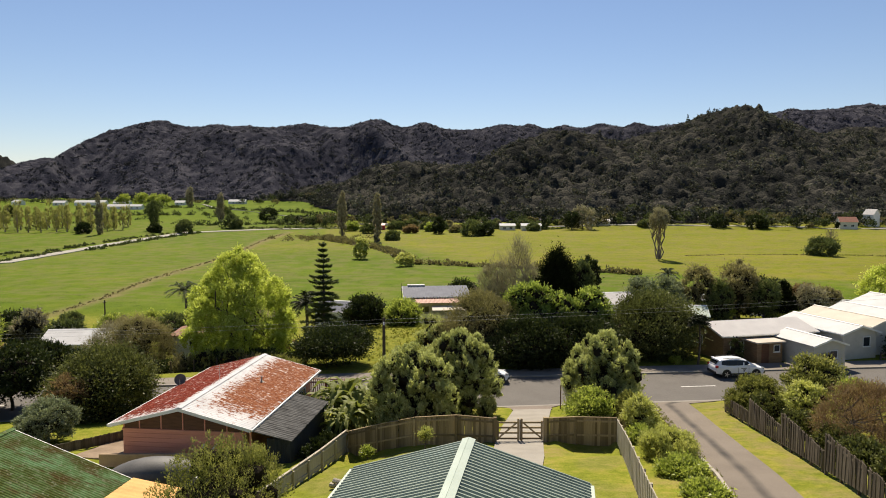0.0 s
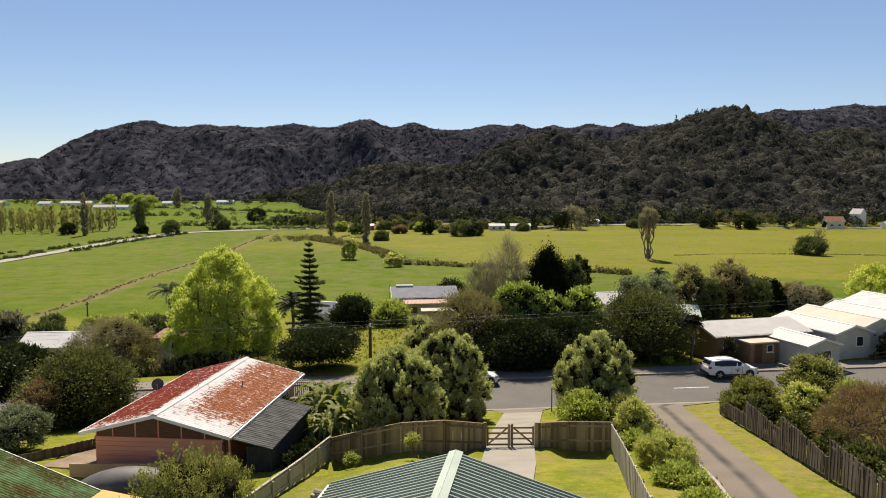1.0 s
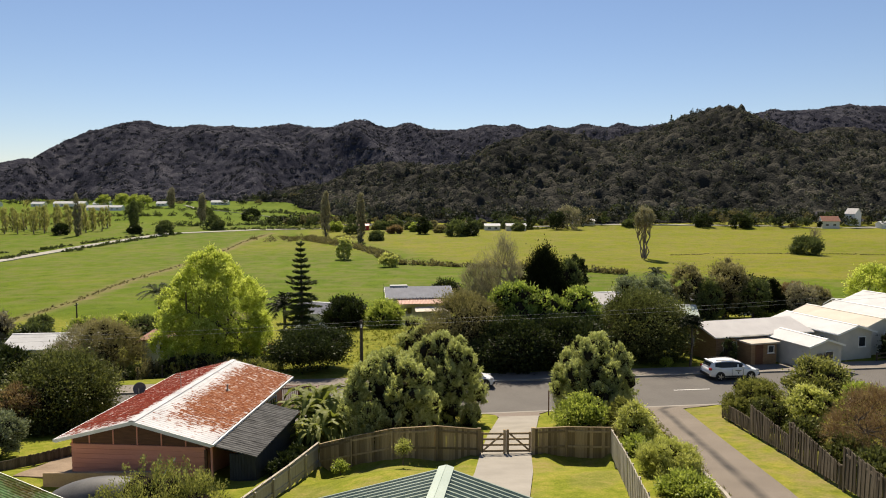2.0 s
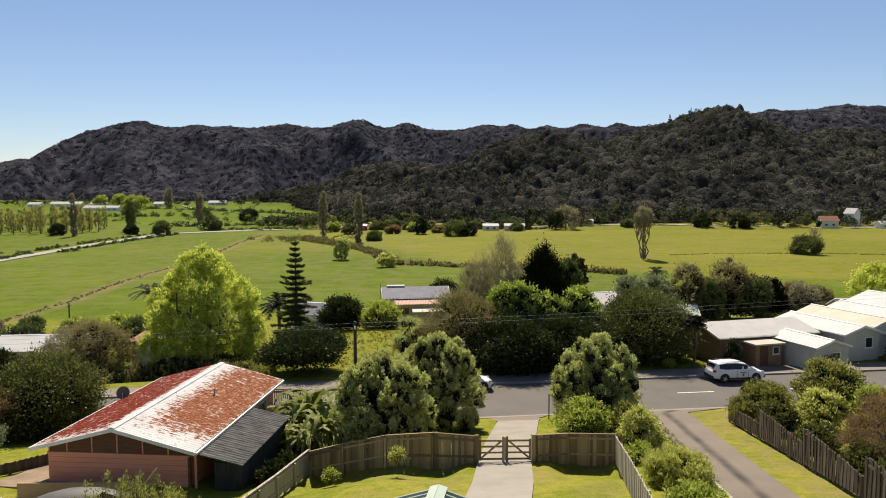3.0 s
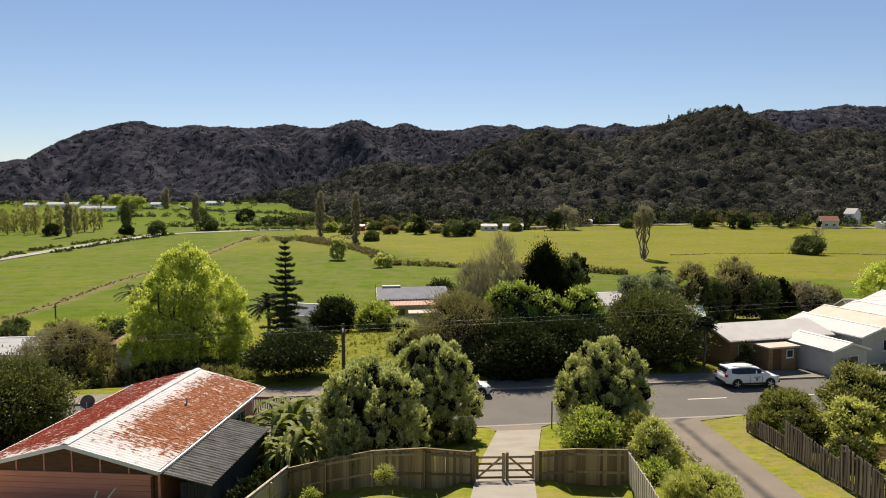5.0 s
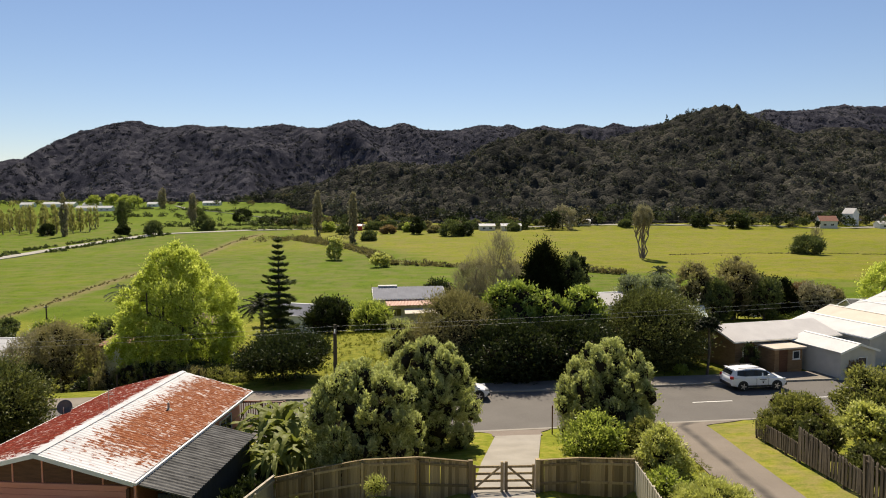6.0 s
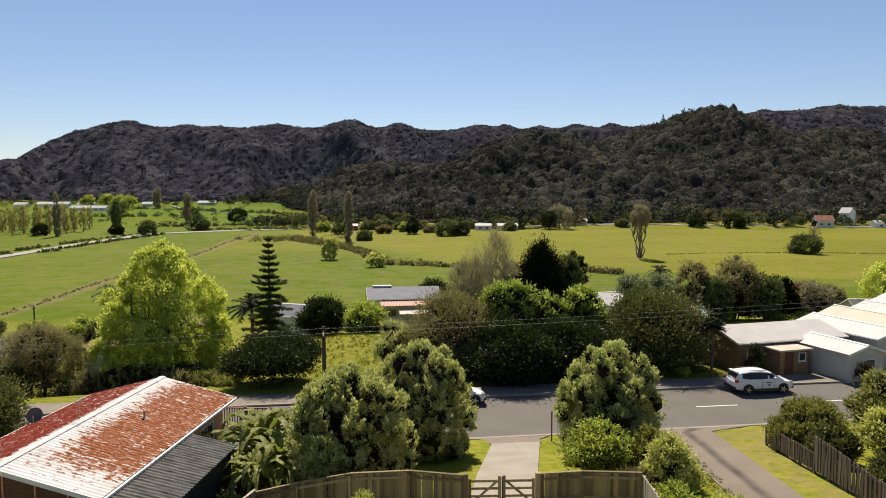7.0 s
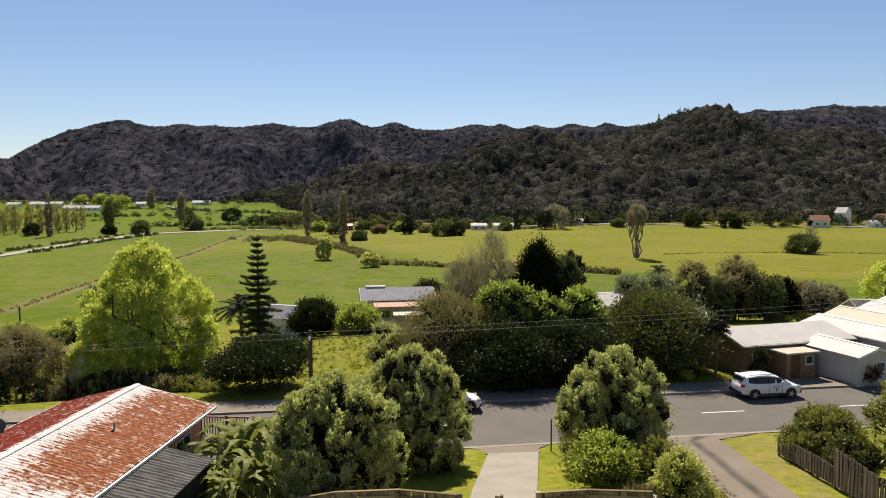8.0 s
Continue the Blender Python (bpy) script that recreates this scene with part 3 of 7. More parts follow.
def make_ground():
    ys = [-70.0]
    while ys[-1] < 2600:
        y = ys[-1]
        ys.append(y + (4 if y < 8 else 0.6 if y < 66 else 0.6 + (y - 66) * 0.016))
    cols = 260
    rows = len(ys)
    verts, marks = [], {k: [] for k in ("pasture", "rough_grass", "forest", "worn")}
    for y in ys:
        half = 70 + 0.86 * max(0.0, y)
        side = np.linspace(-1, 1, cols)
        xs = half * (0.45 * side + 0.55 * side ** 3)
        rises = hill_heights(xs, np.full(cols, y)) if y > 330 else np.zeros(cols)
        for x, rise in zip(xs.tolist(), rises.tolist()):
            u, v = to_road(x, y)
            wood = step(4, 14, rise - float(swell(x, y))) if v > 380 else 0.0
            z = G(x, y, rise) - 2.5 * wood
            if -2.4 < v < 11.2:
                z = -0.12 if -1.42 < v < 9.2 else z - 0.012
            hummock = 0.0 if v < 11 else 0.25 * noise.noise((x / 7, y / 7, 0)) * step(11, 20, v) + 0.5 * noise.noise((x / 40, y / 40, 3)) * step(60, 160, v)
            if v < -2:
                hummock = 0.07 * noise.noise((x / 1.7, y / 1.7, 5)) + 0.03 * noise.noise((x / 0.6, y / 0.6, 9))
                if abs(x - 10.3 - (y - 17) * 0.195) < 1.9 or abs(x - 2.5 - (y - 26) * 0.172) < 1.6:
                    hummock = -0.04
                elif -5.2 < x < 8.8:
                    off = fence_y(x) - y
                    hummock -= (0.24 + 0.2 * min(1.0, max(0.0, off))) * step(4.6, 1.0, off) * step(-1.0, -0.2, off) * step(1.6, 2.8, abs(x - 2.5 - (y - 26) * 0.172))
            verts.append((x, y, z + hummock))
            past = step(78, 100, v)
            if past > 0 and x > paddock_edge(y):
                past = 1 + 0.85 * step(0, 30, x - paddock_edge(y))
            if past > 0 and x < paddock_edge(y) and x > ditch_x(y) and y > 230:
                past += 0.45 * step(230, 330, y)
            marks["pasture"].append(past)
            marks["rough_grass"].append(0.9 * step(10.5, 12, v) * (1 - step(70, 95, v)) + (0.35 if v < -2 and x > 13 else 0))
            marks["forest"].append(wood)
            worn = 0.8 * math.exp(-((x - ditch_x(y)) / (1.5 + 0.004 * y)) ** 2) * step(120, 135, y) * (1 - step(420, 460, y))
            worn += 0.8 * step(0.45, 0.62, noise.noise((x / 5.5, y / 3.5, 20)) + 0.5) * (1 - step(500, 560, y)) * step(95, 120, v) * 0.45
            if -33 < v < -1.5:
                lane_off = x - (12.2 + (y - 20) * 0.205)
                if -6.5 < x < 9 and y < 36:
                    worn += 0.3 * step(0.42, 0.66, 0.5 + noise.noise((x / 1.9, y / 2.6, 41)))
                worn += 0.5 * step(-0.6, 0.6, lane_off) * (1 - step(3.0, 3.6, lane_off)) * step(0.25, 0.55, 0.5 + noise.noise((x / 0.9, y / 1.6, 31)))
            marks["worn"].append(min(1, worn))
    faces = [(r * cols + c, r * cols + c + 1, (r + 1) * cols + c + 1, (r + 1) * cols + c) for r in range(rows - 1) for c in range(cols - 1)]
    data = np_mesh("ground", verts, faces, True)
    for key, values in marks.items():
        a = data.attributes.new(key, "FLOAT", "POINT")
        a.data.foreach_set("value", np.array(values, dtype=np.float32))
    data.materials.append(GRASS)
    tagged(new("ground", data), "grassy hillside, valley pasture and hill floor", "ground", kind="structure")


make_ground()


def strip(name, rows, material, label, category, thick=0.08, uv=True, lift=0.0):
    """A paved band: rows of (left x, y, right x, y), laid on the ground with its own thickness."""
    bm = bmesh.new()
    layer = bm.loops.layers.uv.new("UVMap")
    across, tops = 6, []
    for (x0, y0, x1, y1) in rows:
        line = []
        for k in range(across + 1):
            f = k / across
            x, y = x0 + (x1 - x0) * f, y0 + (y1 - y0) * f
            line.append(bm.verts.new((x, y, G(x, y) + thick * 0.5 + lift)))
        tops.append(line)
    for i in range(len(tops) - 1):
        for k in range(across):
            f = bm.faces.new((tops[i][k], tops[i][k + 1], tops[i + 1][k + 1], tops[i + 1][k]))
            for loop, (a, b) in zip(f.loops, ((k, i), (k + 1, i), (k + 1, i + 1), (k, i + 1))):
                loop[layer].uv = (a / across, b)
    ex = bmesh.ops.extrude_face_region(bm, geom=bm.faces[:])
    for v in ex["geom"]:
        if isinstance(v, bmesh.types.BMVert):
            v.co.z -= thick + 0.1
    bmesh.ops.recalc_face_normals(bm, faces=bm.faces[:])
    ob = part(name, bm, material, None)
    return tagged(ob, label, category, kind="structure")


def road_band(name, u0, u1, v0, v1, z0, z1, material, label, category, kind="structure", bevel=0.02):
    bm = box(u0, u1, v0, v1, z0, z1, bevel)
    ob = part(name, bm, material, None, m=pose(ROAD_X, ROAD_Y, 0, 0, 0, math.degrees(ROAD_ANGLE)))
    return tagged(ob, label, category, kind=kind)


road_band("road", -110, 110, -1.3, 6.85, -0.3, 0.0, ASPHALT, "grey chip-sealed street with worn lane paint", "road", bevel=0)
road_band("kerb_near", -110, 110, -1.55, -1.3, -0.3, 0.07, CONCRETE, "flat concrete channel along the street", "kerb")
road_band("kerb_far", -110, 110, 6.85, 7.03, -0.3, 0.13, CONCRETE, "concrete kerb beside the footpath", "kerb")
road_band("pavement", -110, 110, 7.03, 9.3, -0.3, 0.12, PATH, "pale concrete footpath behind the kerb", "pavement")
for k in range(-9, 10):
    road_band("lane_mark", 12.2 + 9.4 * k, 15.2 + 9.4 * k, 2.63, 2.75, -0.01, 0.006, LINE, "white painted lane dash", "road marking", bevel=0)

# ---------------------------------------------------------------- houses


def slope_sheet(x0, z0, x1, z1, y0, y1, thick, ribs, depth):
    """One roof slope from (x0, z0) at the ridge to (x1, z1) at the eave, with ribs running down it."""
    n = max(2, int((y1 - y0) / ribs) * 4) if ribs else 2
    vs = []
    for i in range(n + 1):
        y = y0 + (y1 - y0) * i / n
        h = depth * (0, 0, 1, 1)[i % 4] if ribs else 0.0
        for k in range(4):
            f = k / 3
            vs.append((x0 + (x1 - x0) * f, y, z0 + (z1 - z0) * f + h))
    top = len(vs)
    vs += [(x, y, z - thick) for x, y, z in vs]
    fs = []
    for i in range(n):
        for k in range(3):
            a, b, c, d = i * 4 + k, i * 4 + k + 1, (i + 1) * 4 + k + 1, (i + 1) * 4 + k
            fs += [(a, b, c, d), (d + top, c + top, b + top, a + top)]
    for i in range(n):
        for k in (0, 3):
            fs.append((i * 4 + k, (i + 1) * 4 + k, (i + 1) * 4 + k + top, i * 4 + k + top))
    for i in (0, n):
        for k in range(3):
            fs.append((i * 4 + k, i * 4 + k + 1, i * 4 + k + 1 + top, i * 4 + k + top))
    data = np_mesh("roof_sheet", vs, fs)
    bm = bmesh.new()
    bm.from_mesh(data)
    bpy.data.meshes.remove(data)
    bmesh.ops.recalc_face_normals(bm, faces=bm.faces[:])
    return bm


def gable_walls(w, l, base, eave, ridge, t=0.12):
    """Four walls with gable tops, hollow, centred on the plan origin."""
    bm = bmesh.new()
    for s in (-1, 1):
        y0, y1 = (s * l / 2, s * (l / 2 - t))
        pts = [(-w / 2, base), (w / 2, base), (w / 2, eave), (0, ridge), (-w / 2, eave)]
        a = [bm.verts.new((x, y0, z)) for x, z in pts]
        b = [bm.verts.new((x, y1, z)) for x, z in pts]
        bm.faces.new(a), bm.faces.new(b[::-1])
        for i in range(5):
            bm.faces.new((a[i], a[(i + 1) % 5], b[(i + 1) % 5], b[i]))
        block(bm, s * w / 2, s * (w / 2 - t), -l / 2 + t, l / 2 - t, base, eave)
    bmesh.ops.recalc_face_normals(bm, faces=bm.faces[:])
    return bm


def window_on(parent, m, w, h, bars=1, frame_material=None):
    """A framed window whose outer face looks along its own -y."""
    f = bmesh.new()
    for x0, x1, z0, z1 in ((-w / 2, w / 2, -h / 2, -h / 2 + 0.06), (-w / 2, w / 2, h / 2 - 0.06, h / 2),
                           (-w / 2, -w / 2 + 0.06, -h / 2 + 0.06, h / 2 - 0.06), (w / 2 - 0.06, w / 2, -h / 2 + 0.06, h / 2 - 0.06)):
        block(f, x0, x1, -0.05, 0.03, z0, z1)
    for k in range(bars):
        x = -w / 2 + w * (k + 1) / (bars + 1)
        block(f, x - 0.025, x + 0.025, -0.04, 0.02, -h / 2 + 0.06, h / 2 - 0.06)
    win = part("window", f, frame_material or WHITE, parent, m=m)
    part("pane", box(-w / 2 + 0.05, w / 2 - 0.05, -0.012, 0.004, -h / 2 + 0.05, h / 2 - 0.05), GLASS, win, "dark reflecting glass")
    part("sill", box(-w / 2 - 0.05, w / 2 + 0.05, -0.09, 0.0, -h / 2 - 0.05, -h / 2, 0.008), frame_material or WHITE, win)
    return win


def gable_house(name, label, m, w, l, base, eave, ridge, over, wall, roof, ribs=0.0, trim=None, depth=0.012, cap=True, gap=0.02, windows=(), gutter=True):
    """A gabled building: local x across, y along the ridge, z from its plan origin. w and l are of the roof."""
    house = thing(name, label, "house", m)
    hw, hl = w / 2 - over, l / 2 - over
    rise = (ridge - eave) / (w / 2)
    part("wall", gable_walls(2 * hw, 2 * hl, base, eave + rise * over - gap - 0.08, ridge - gap - 0.08), wall, house)
    for s in (-1, 1):
        part("roof", slope_sheet(0, ridge, s * w / 2, eave, -l / 2, l / 2, 0.05, ribs, depth), roof, house)
        for e in (-1, 1):
            bm = bmesh.new()
            y = e * (l / 2 + 0.012)
            beam(bm, (0, y, ridge - 0.09), (s * (w / 2 + 0.01), y, eave - 0.09), 0.025, 0.17)
            part("barge_board", bm, trim or WHITE, house)
        if gutter:
            g = bmesh.new()
            block(g, s * (w / 2 + 0.005), s * (w / 2 + 0.1), -l / 2, l / 2, eave - 0.13, eave - 0.03, 0.015)
            part("gutter", g, trim or WHITE, house)
    if cap:
        bm = bmesh.new()
        cw = 0.17
        for s in (-1, 1):
            beam(bm, (s * cw / 2, -l / 2 - 0.02, ridge + 0.02 + depth - rise * cw / 2), (s * cw / 2, l / 2 + 0.02, ridge + 0.02 + depth - rise * cw / 2), cw * 1.03, 0.02,
                 up=(s * rise, 0, 1))
        part("ridge_cap", bm, trim or roof, house)
    for (side, along, up, ww, wh, bars) in windows:
        if side in ("x+", "x-"):
            sg = 1 if side == "x+" else -1
            wm = pose(sg * (hw + 0.02), along, up, 0, 0, 90 * sg)
        else:
            sg = 1 if side == "y+" else -1
            wm = pose(along, sg * (hl + 0.02), up, 0, 0, 0 if sg < 0 else 180)
        window_on(house, wm, ww, wh, bars)
    return house


# the house with the rusted roof: two storeys down the slope, dark lean-to, deck towards the street
rust = gable_house("house", "pink-walled house with a rusted white and red iron roof", pose(-12.95, 41.05, 0, 0, 0, -6.5), 7.7, 12.2, -0.5, 4.05, 5.03, 0.5,
                   PINK, RUSTROOF, ribs=0.2, depth=0.016, windows=[("x+", 3.6, 2.9, 1.5, 0.95, 1), ("x+", 0.9, 2.9, 1.2, 0.95, 1), ("x-", -2, 2.9, 1.4, 0.9, 1), ("y+", 1.2, 2.8, 1.6, 1.0, 2)])
# upper gable panel of brown boards with pale battens
bm = bmesh.new()
pts = [(-3.25, 3.72), (3.25, 3.72), (3.25, 3.95), (0, 4.78), (-3.25, 3.95)]
a = [bm.verts.new((x, -5.645, z)) for x, z in pts]
b = [bm.verts.new((x, -5.605, z)) for x, z in pts]
bm.faces.new(a), bm.faces.new(b[::-1])
for i in range(5):
    bm.faces.new((a[i], a[(i + 1) % 5], b[(i + 1) % 5], b[i]))
bmesh.ops.recalc_face_normals(bm, faces=bm.faces[:])
part("gable_panel", bm, BROWNWOOD, rust, "dark brown gable boarding")
for x in (-2.4, -1.2, 0.0, 1.2, 2.4):
    part("batten", box(x - 0.03, x + 0.03, -5.68, -5.645, 3.72, 4.74 - abs(x) * 0.255, 0.005), PINK, rust)
part("band", box(-3.36, 3.36, -5.72, -5.6, 3.62, 3.72, 0.01), PINK, rust)
for z in [0.6 + 0.24 * k for k in range(13)]:
    part("weatherboard", box(-3.355, 3.355, -5.63, -5.605, z, z + 0.215, 0.006), PINK, rust)
part("corner_board", box(3.3, 3.42, -5.68, -5.57, -0.4, 3.6, 0.01), BROWNWOOD, rust)
bm = bmesh.new()
beam(bm, (1.0, -6.5, 1.9), (1.5, -6.4, 3.3), 0.1, 0.05)
part("timber", bm, WHITE, rust, "white painted plank leaning on the wall")
bm = bmesh.new()
beam(bm, (1.2, -6.45, 2.1), (2.2, -6.3, 3.4), 0.09, 0.05)
part("timber", bm, WHITE, rust, "white painted plank leaning on the wall")
# roof details: aerial, vent with lead flashing, satellite dish
bm = bmesh.new()
cylinder(bm, 0.015, 4.95, 6.0, 6)
for k in range(3):
    beam(bm, (-0.25, 0, 5.75 + 0.1 * k), (0.25, 0, 5.75 + 0.1 * k), 0.012, 0.012)
part("aerial", bm, STEEL, rust, "thin steel aerial", m=pose(-0.1, -0.9, 0, 0, 0, 30))
bm = bmesh.new()
cylinder(bm, 0.05, 4.4, 4.88, 10)
cylinder(bm, 0.2, 4.54, 4.63, 12, 0.06)
cylinder(bm, 0.07, 4.86, 4.91, 10, 0.03)
part("roof_vent", bm, DULLCONCRETE, rust, m=pose(1.75, 0.9, 0.0))
bm = bmesh.new()
bmesh.ops.create_uvsphere(bm, u_segments=20, v_segments=14, radius=0.5)
bmesh.ops.delete(bm, geom=[v for v in bm.verts if v.co.z > -0.36], context="VERTS")
bmesh.ops.scale(bm, vec=(1.15, 1.15, 1.0), verts=bm.verts[:])
bmesh.ops.solidify(bm, geom=bm.faces[:], thickness=0.015)
part("satellite_dish", bm, GREYTARP, rust, "dark satellite dish at the eave", m=pose(-3.75, 1.2, 4.5, 68, 0, 15), smooth=True)
bm = bmesh.new()
cylinder(bm, 0.02, 3.7, 4.4, 8)
part("dish_mast", bm, STEEL, rust, m=pose(-3.75, 1.32, 0))
# lean-to against the right wall
part("lean_to_roof", slope_sheet(3.75, 3.93, 5.95, 3.45, -5.9, 0.9, 0.05, 0.22, 0.035), DARKROOF, rust, "weathered dark grey iron lean-to roof")
part("lean_to_wall", box(5.66, 5.76, -5.6, 0.6, 0.0, 3.4), BLACKWOOD, rust, "dark stained vertical boards")
part("lean_to_wall", box(4.5, 5.66, -5.6, -5.5, 0.0, 3.42), BLACKWOOD, rust, "dark stained vertical boards")
for x in [4.55 + 0.14 * k for k in range(8)]:
    part("board", box(x, x + 0.11, -5.625, -5.6, 0.2, 3.4, 0.005), BLACKWOOD, rust)
part("post", box(3.62, 3.72, -5.7, -5.6, 0.0, 3.8, 0.01), PINK, rust)
# deck
part("deck_floor", box(1.0, 5.3, 6.0, 7.6, 1.9, 2.02, 0.01), POLEWOOD, rust, "grey timber deck")
for x, y in ((1.05, 7.5), (2.45, 7.5), (3.85, 7.5), (5.2, 7.5), (5.2, 6.1)):
    part("deck_post", box(x - 0.06, x + 0.06, y - 0.06, y + 0.06, -0.6, 3.1, 0.01), BROWNWOOD, rust)
part("hand_rail", box(0.95, 5.3, 7.42, 7.58, 3.0, 3.06, 0.01), BROWNWOOD, rust)
part("hand_rail", box(5.12, 5.28, 6.05, 7.42, 3.0, 3.06, 0.01), BROWNWOOD, rust)
bal = bpy.data.meshes.new("baluster")
bm = box(-0.02, 0.02, -0.02, 0.02, 2.0, 3.0)
bm.to_mesh(bal)
bm.free()
for k in range(29):
    part("baluster", bal, BROWNWOOD, rust, m=pose(1.15 + 0.14 * k, 7.5, 0))
for k in range(9):
    part("baluster", bal, BROWNWOOD, rust, m=pose(5.2, 6.2 + 0.14 * k, 0))
bm = bmesh.new()
for k in range(6):
    block(bm, 5.35, 6.4, 6.2 + 0.25 * k, 6.42 + 0.25 * k, 1.75 - 0.18 * k, 1.81 - 0.18 * k)
part("steps", bm, POLEWOOD, rust, "timber steps down from the deck")

# green-roofed house under the start of the way
ga = 9.8
gx, gy = 0.67 - 5.2 * math.sin(radians(ga)), 17.5 - 5.2 * math.cos(radians(ga))
gable_house("house", "low house with a grey-green ribbed steel roof", pose(gx, gy, 0, 0, 0, -ga), 6.17, 10.4, 5.0, 8.72, 9.66, 0.35, CREAM, GREENROOF,
            ribs=0.17, trim=GREENTRIM, depth=0.055, windows=[("y+", -1.4, 7.7, 1.6, 1.1, 1), ("y+", 1.5, 7.7, 1.6, 1.1, 1), ("x+", 2.0, 7.7, 1.5, 1.1, 1), ("x-", 2.0, 7.7, 1.5, 1.1, 1)])

# mossy garage
ma = 7.0
mx, my = -19.25 - 5.0 * math.sin(radians(ma)), 30.3 - 5.0 * math.cos(radians(ma))
gable_house("garage", "garage with a moss-stained green corrugated roof", pose(mx, my, 0, 0, 0, -ma), 11.5, 10.0, 1.0, 3.5, 5.55, 0.3, CREAM, MOSSROOF, ribs=0.14, depth=0.024)

# houses across the street: a long one and a row of gabled units
MAINY = 14
gable_house("house", "long low house with a pale roof and cedar walls", pose(31.3, 69.9, 0, 0, 0, MAINY + 90), 6.4, 11.0, -0.8, 2.45, 3.35, 0.4, TANWOOD, PALEROOF, trim=CREAM, cap=False,
            windows=[("x-", 3.6, 1.35, 1.5, 1.0, 1), ("x-", 1.9, 1.35, 0.9, 1.0, 0), ("x-", -2.2, 1.35, 1.2, 1.0, 1), ("y+", 1.0, 1.4, 1.0, 0.9, 0)])
porch = thing("porch", "flat-roofed cedar-clad porch on the long house", "porch", pose(30.7, 65.6, 0, 0, 0, MAINY))
part("wall", box(-1.35, 1.35, -0.9, 1.0, -0.6, 2.0, 0.01), TANWOOD, porch)
part("roof", box(-1.6, 1.6, -1.2, 1.3, 2.0, 2.14, 0.02), CREAMROOF, porch, "cream flat roof")
part("door", box(-0.9, -0.1, -0.94, -0.88, 0.1, 1.95, 0.01), BROWNWOOD, porch)
window_on(porch, pose(0.75, -0.92, 1.45), 0.7, 0.7, 0)
for z in [0.1 + 0.16 * k for k in range(12)]:
    part("board", box(-0.05, 1.36, -0.93, -0.9, z, z + 0.14, 0.004), TANWOOD, porch)

gable_house("shed", "small grey shed with a white steel roof", pose(34.8, 65.2, 0, 0, 0, 15), 3.95, 5.6, -0.6, 2.25, 2.85, 0.22, GREYWALL, WHITEROOF, trim=WHITE,
            windows=[("y-", 0.4, 1.35, 0.9, 0.75, 0)], gutter=False)
for lab, ux, uy, uw, ul, ue, ur, uwall, uroof in (
        ("pale gabled unit with a white steel roof", 39.5, 70.7, 4.7, 8.8, 2.6, 3.3, GREYWALL, WHITEROOF),
        ("cream gabled unit with a tan-cream roof", 43.2, 73.0, 4.1, 9.4, 2.9, 3.6, CREAM, CREAMROOF),
        ("white gabled unit with a white steel roof", 47.0, 73.6, 5.0, 10.0, 3.1, 3.9, WHITE, WHITEROOF),
        ("broad white gabled unit with a white steel roof", 52.6, 77.0, 7.0, 11.0, 3.3, 4.4, WHITE, WHITEROOF)):
    gable_house("unit", lab, pose(ux, uy, 0, 0, 0, 16), uw, ul, -1.0, ue, ur, 0.3, uwall, uroof, trim=CREAM if uwall == CREAM else WHITE,
                windows=[("y-", 0.8, 1.65, 0.9, 1.0, 0), ("x-", -2, 1.6, 1.2, 0.9, 1)])

# ---------------------------------------------------------------- fences and gate


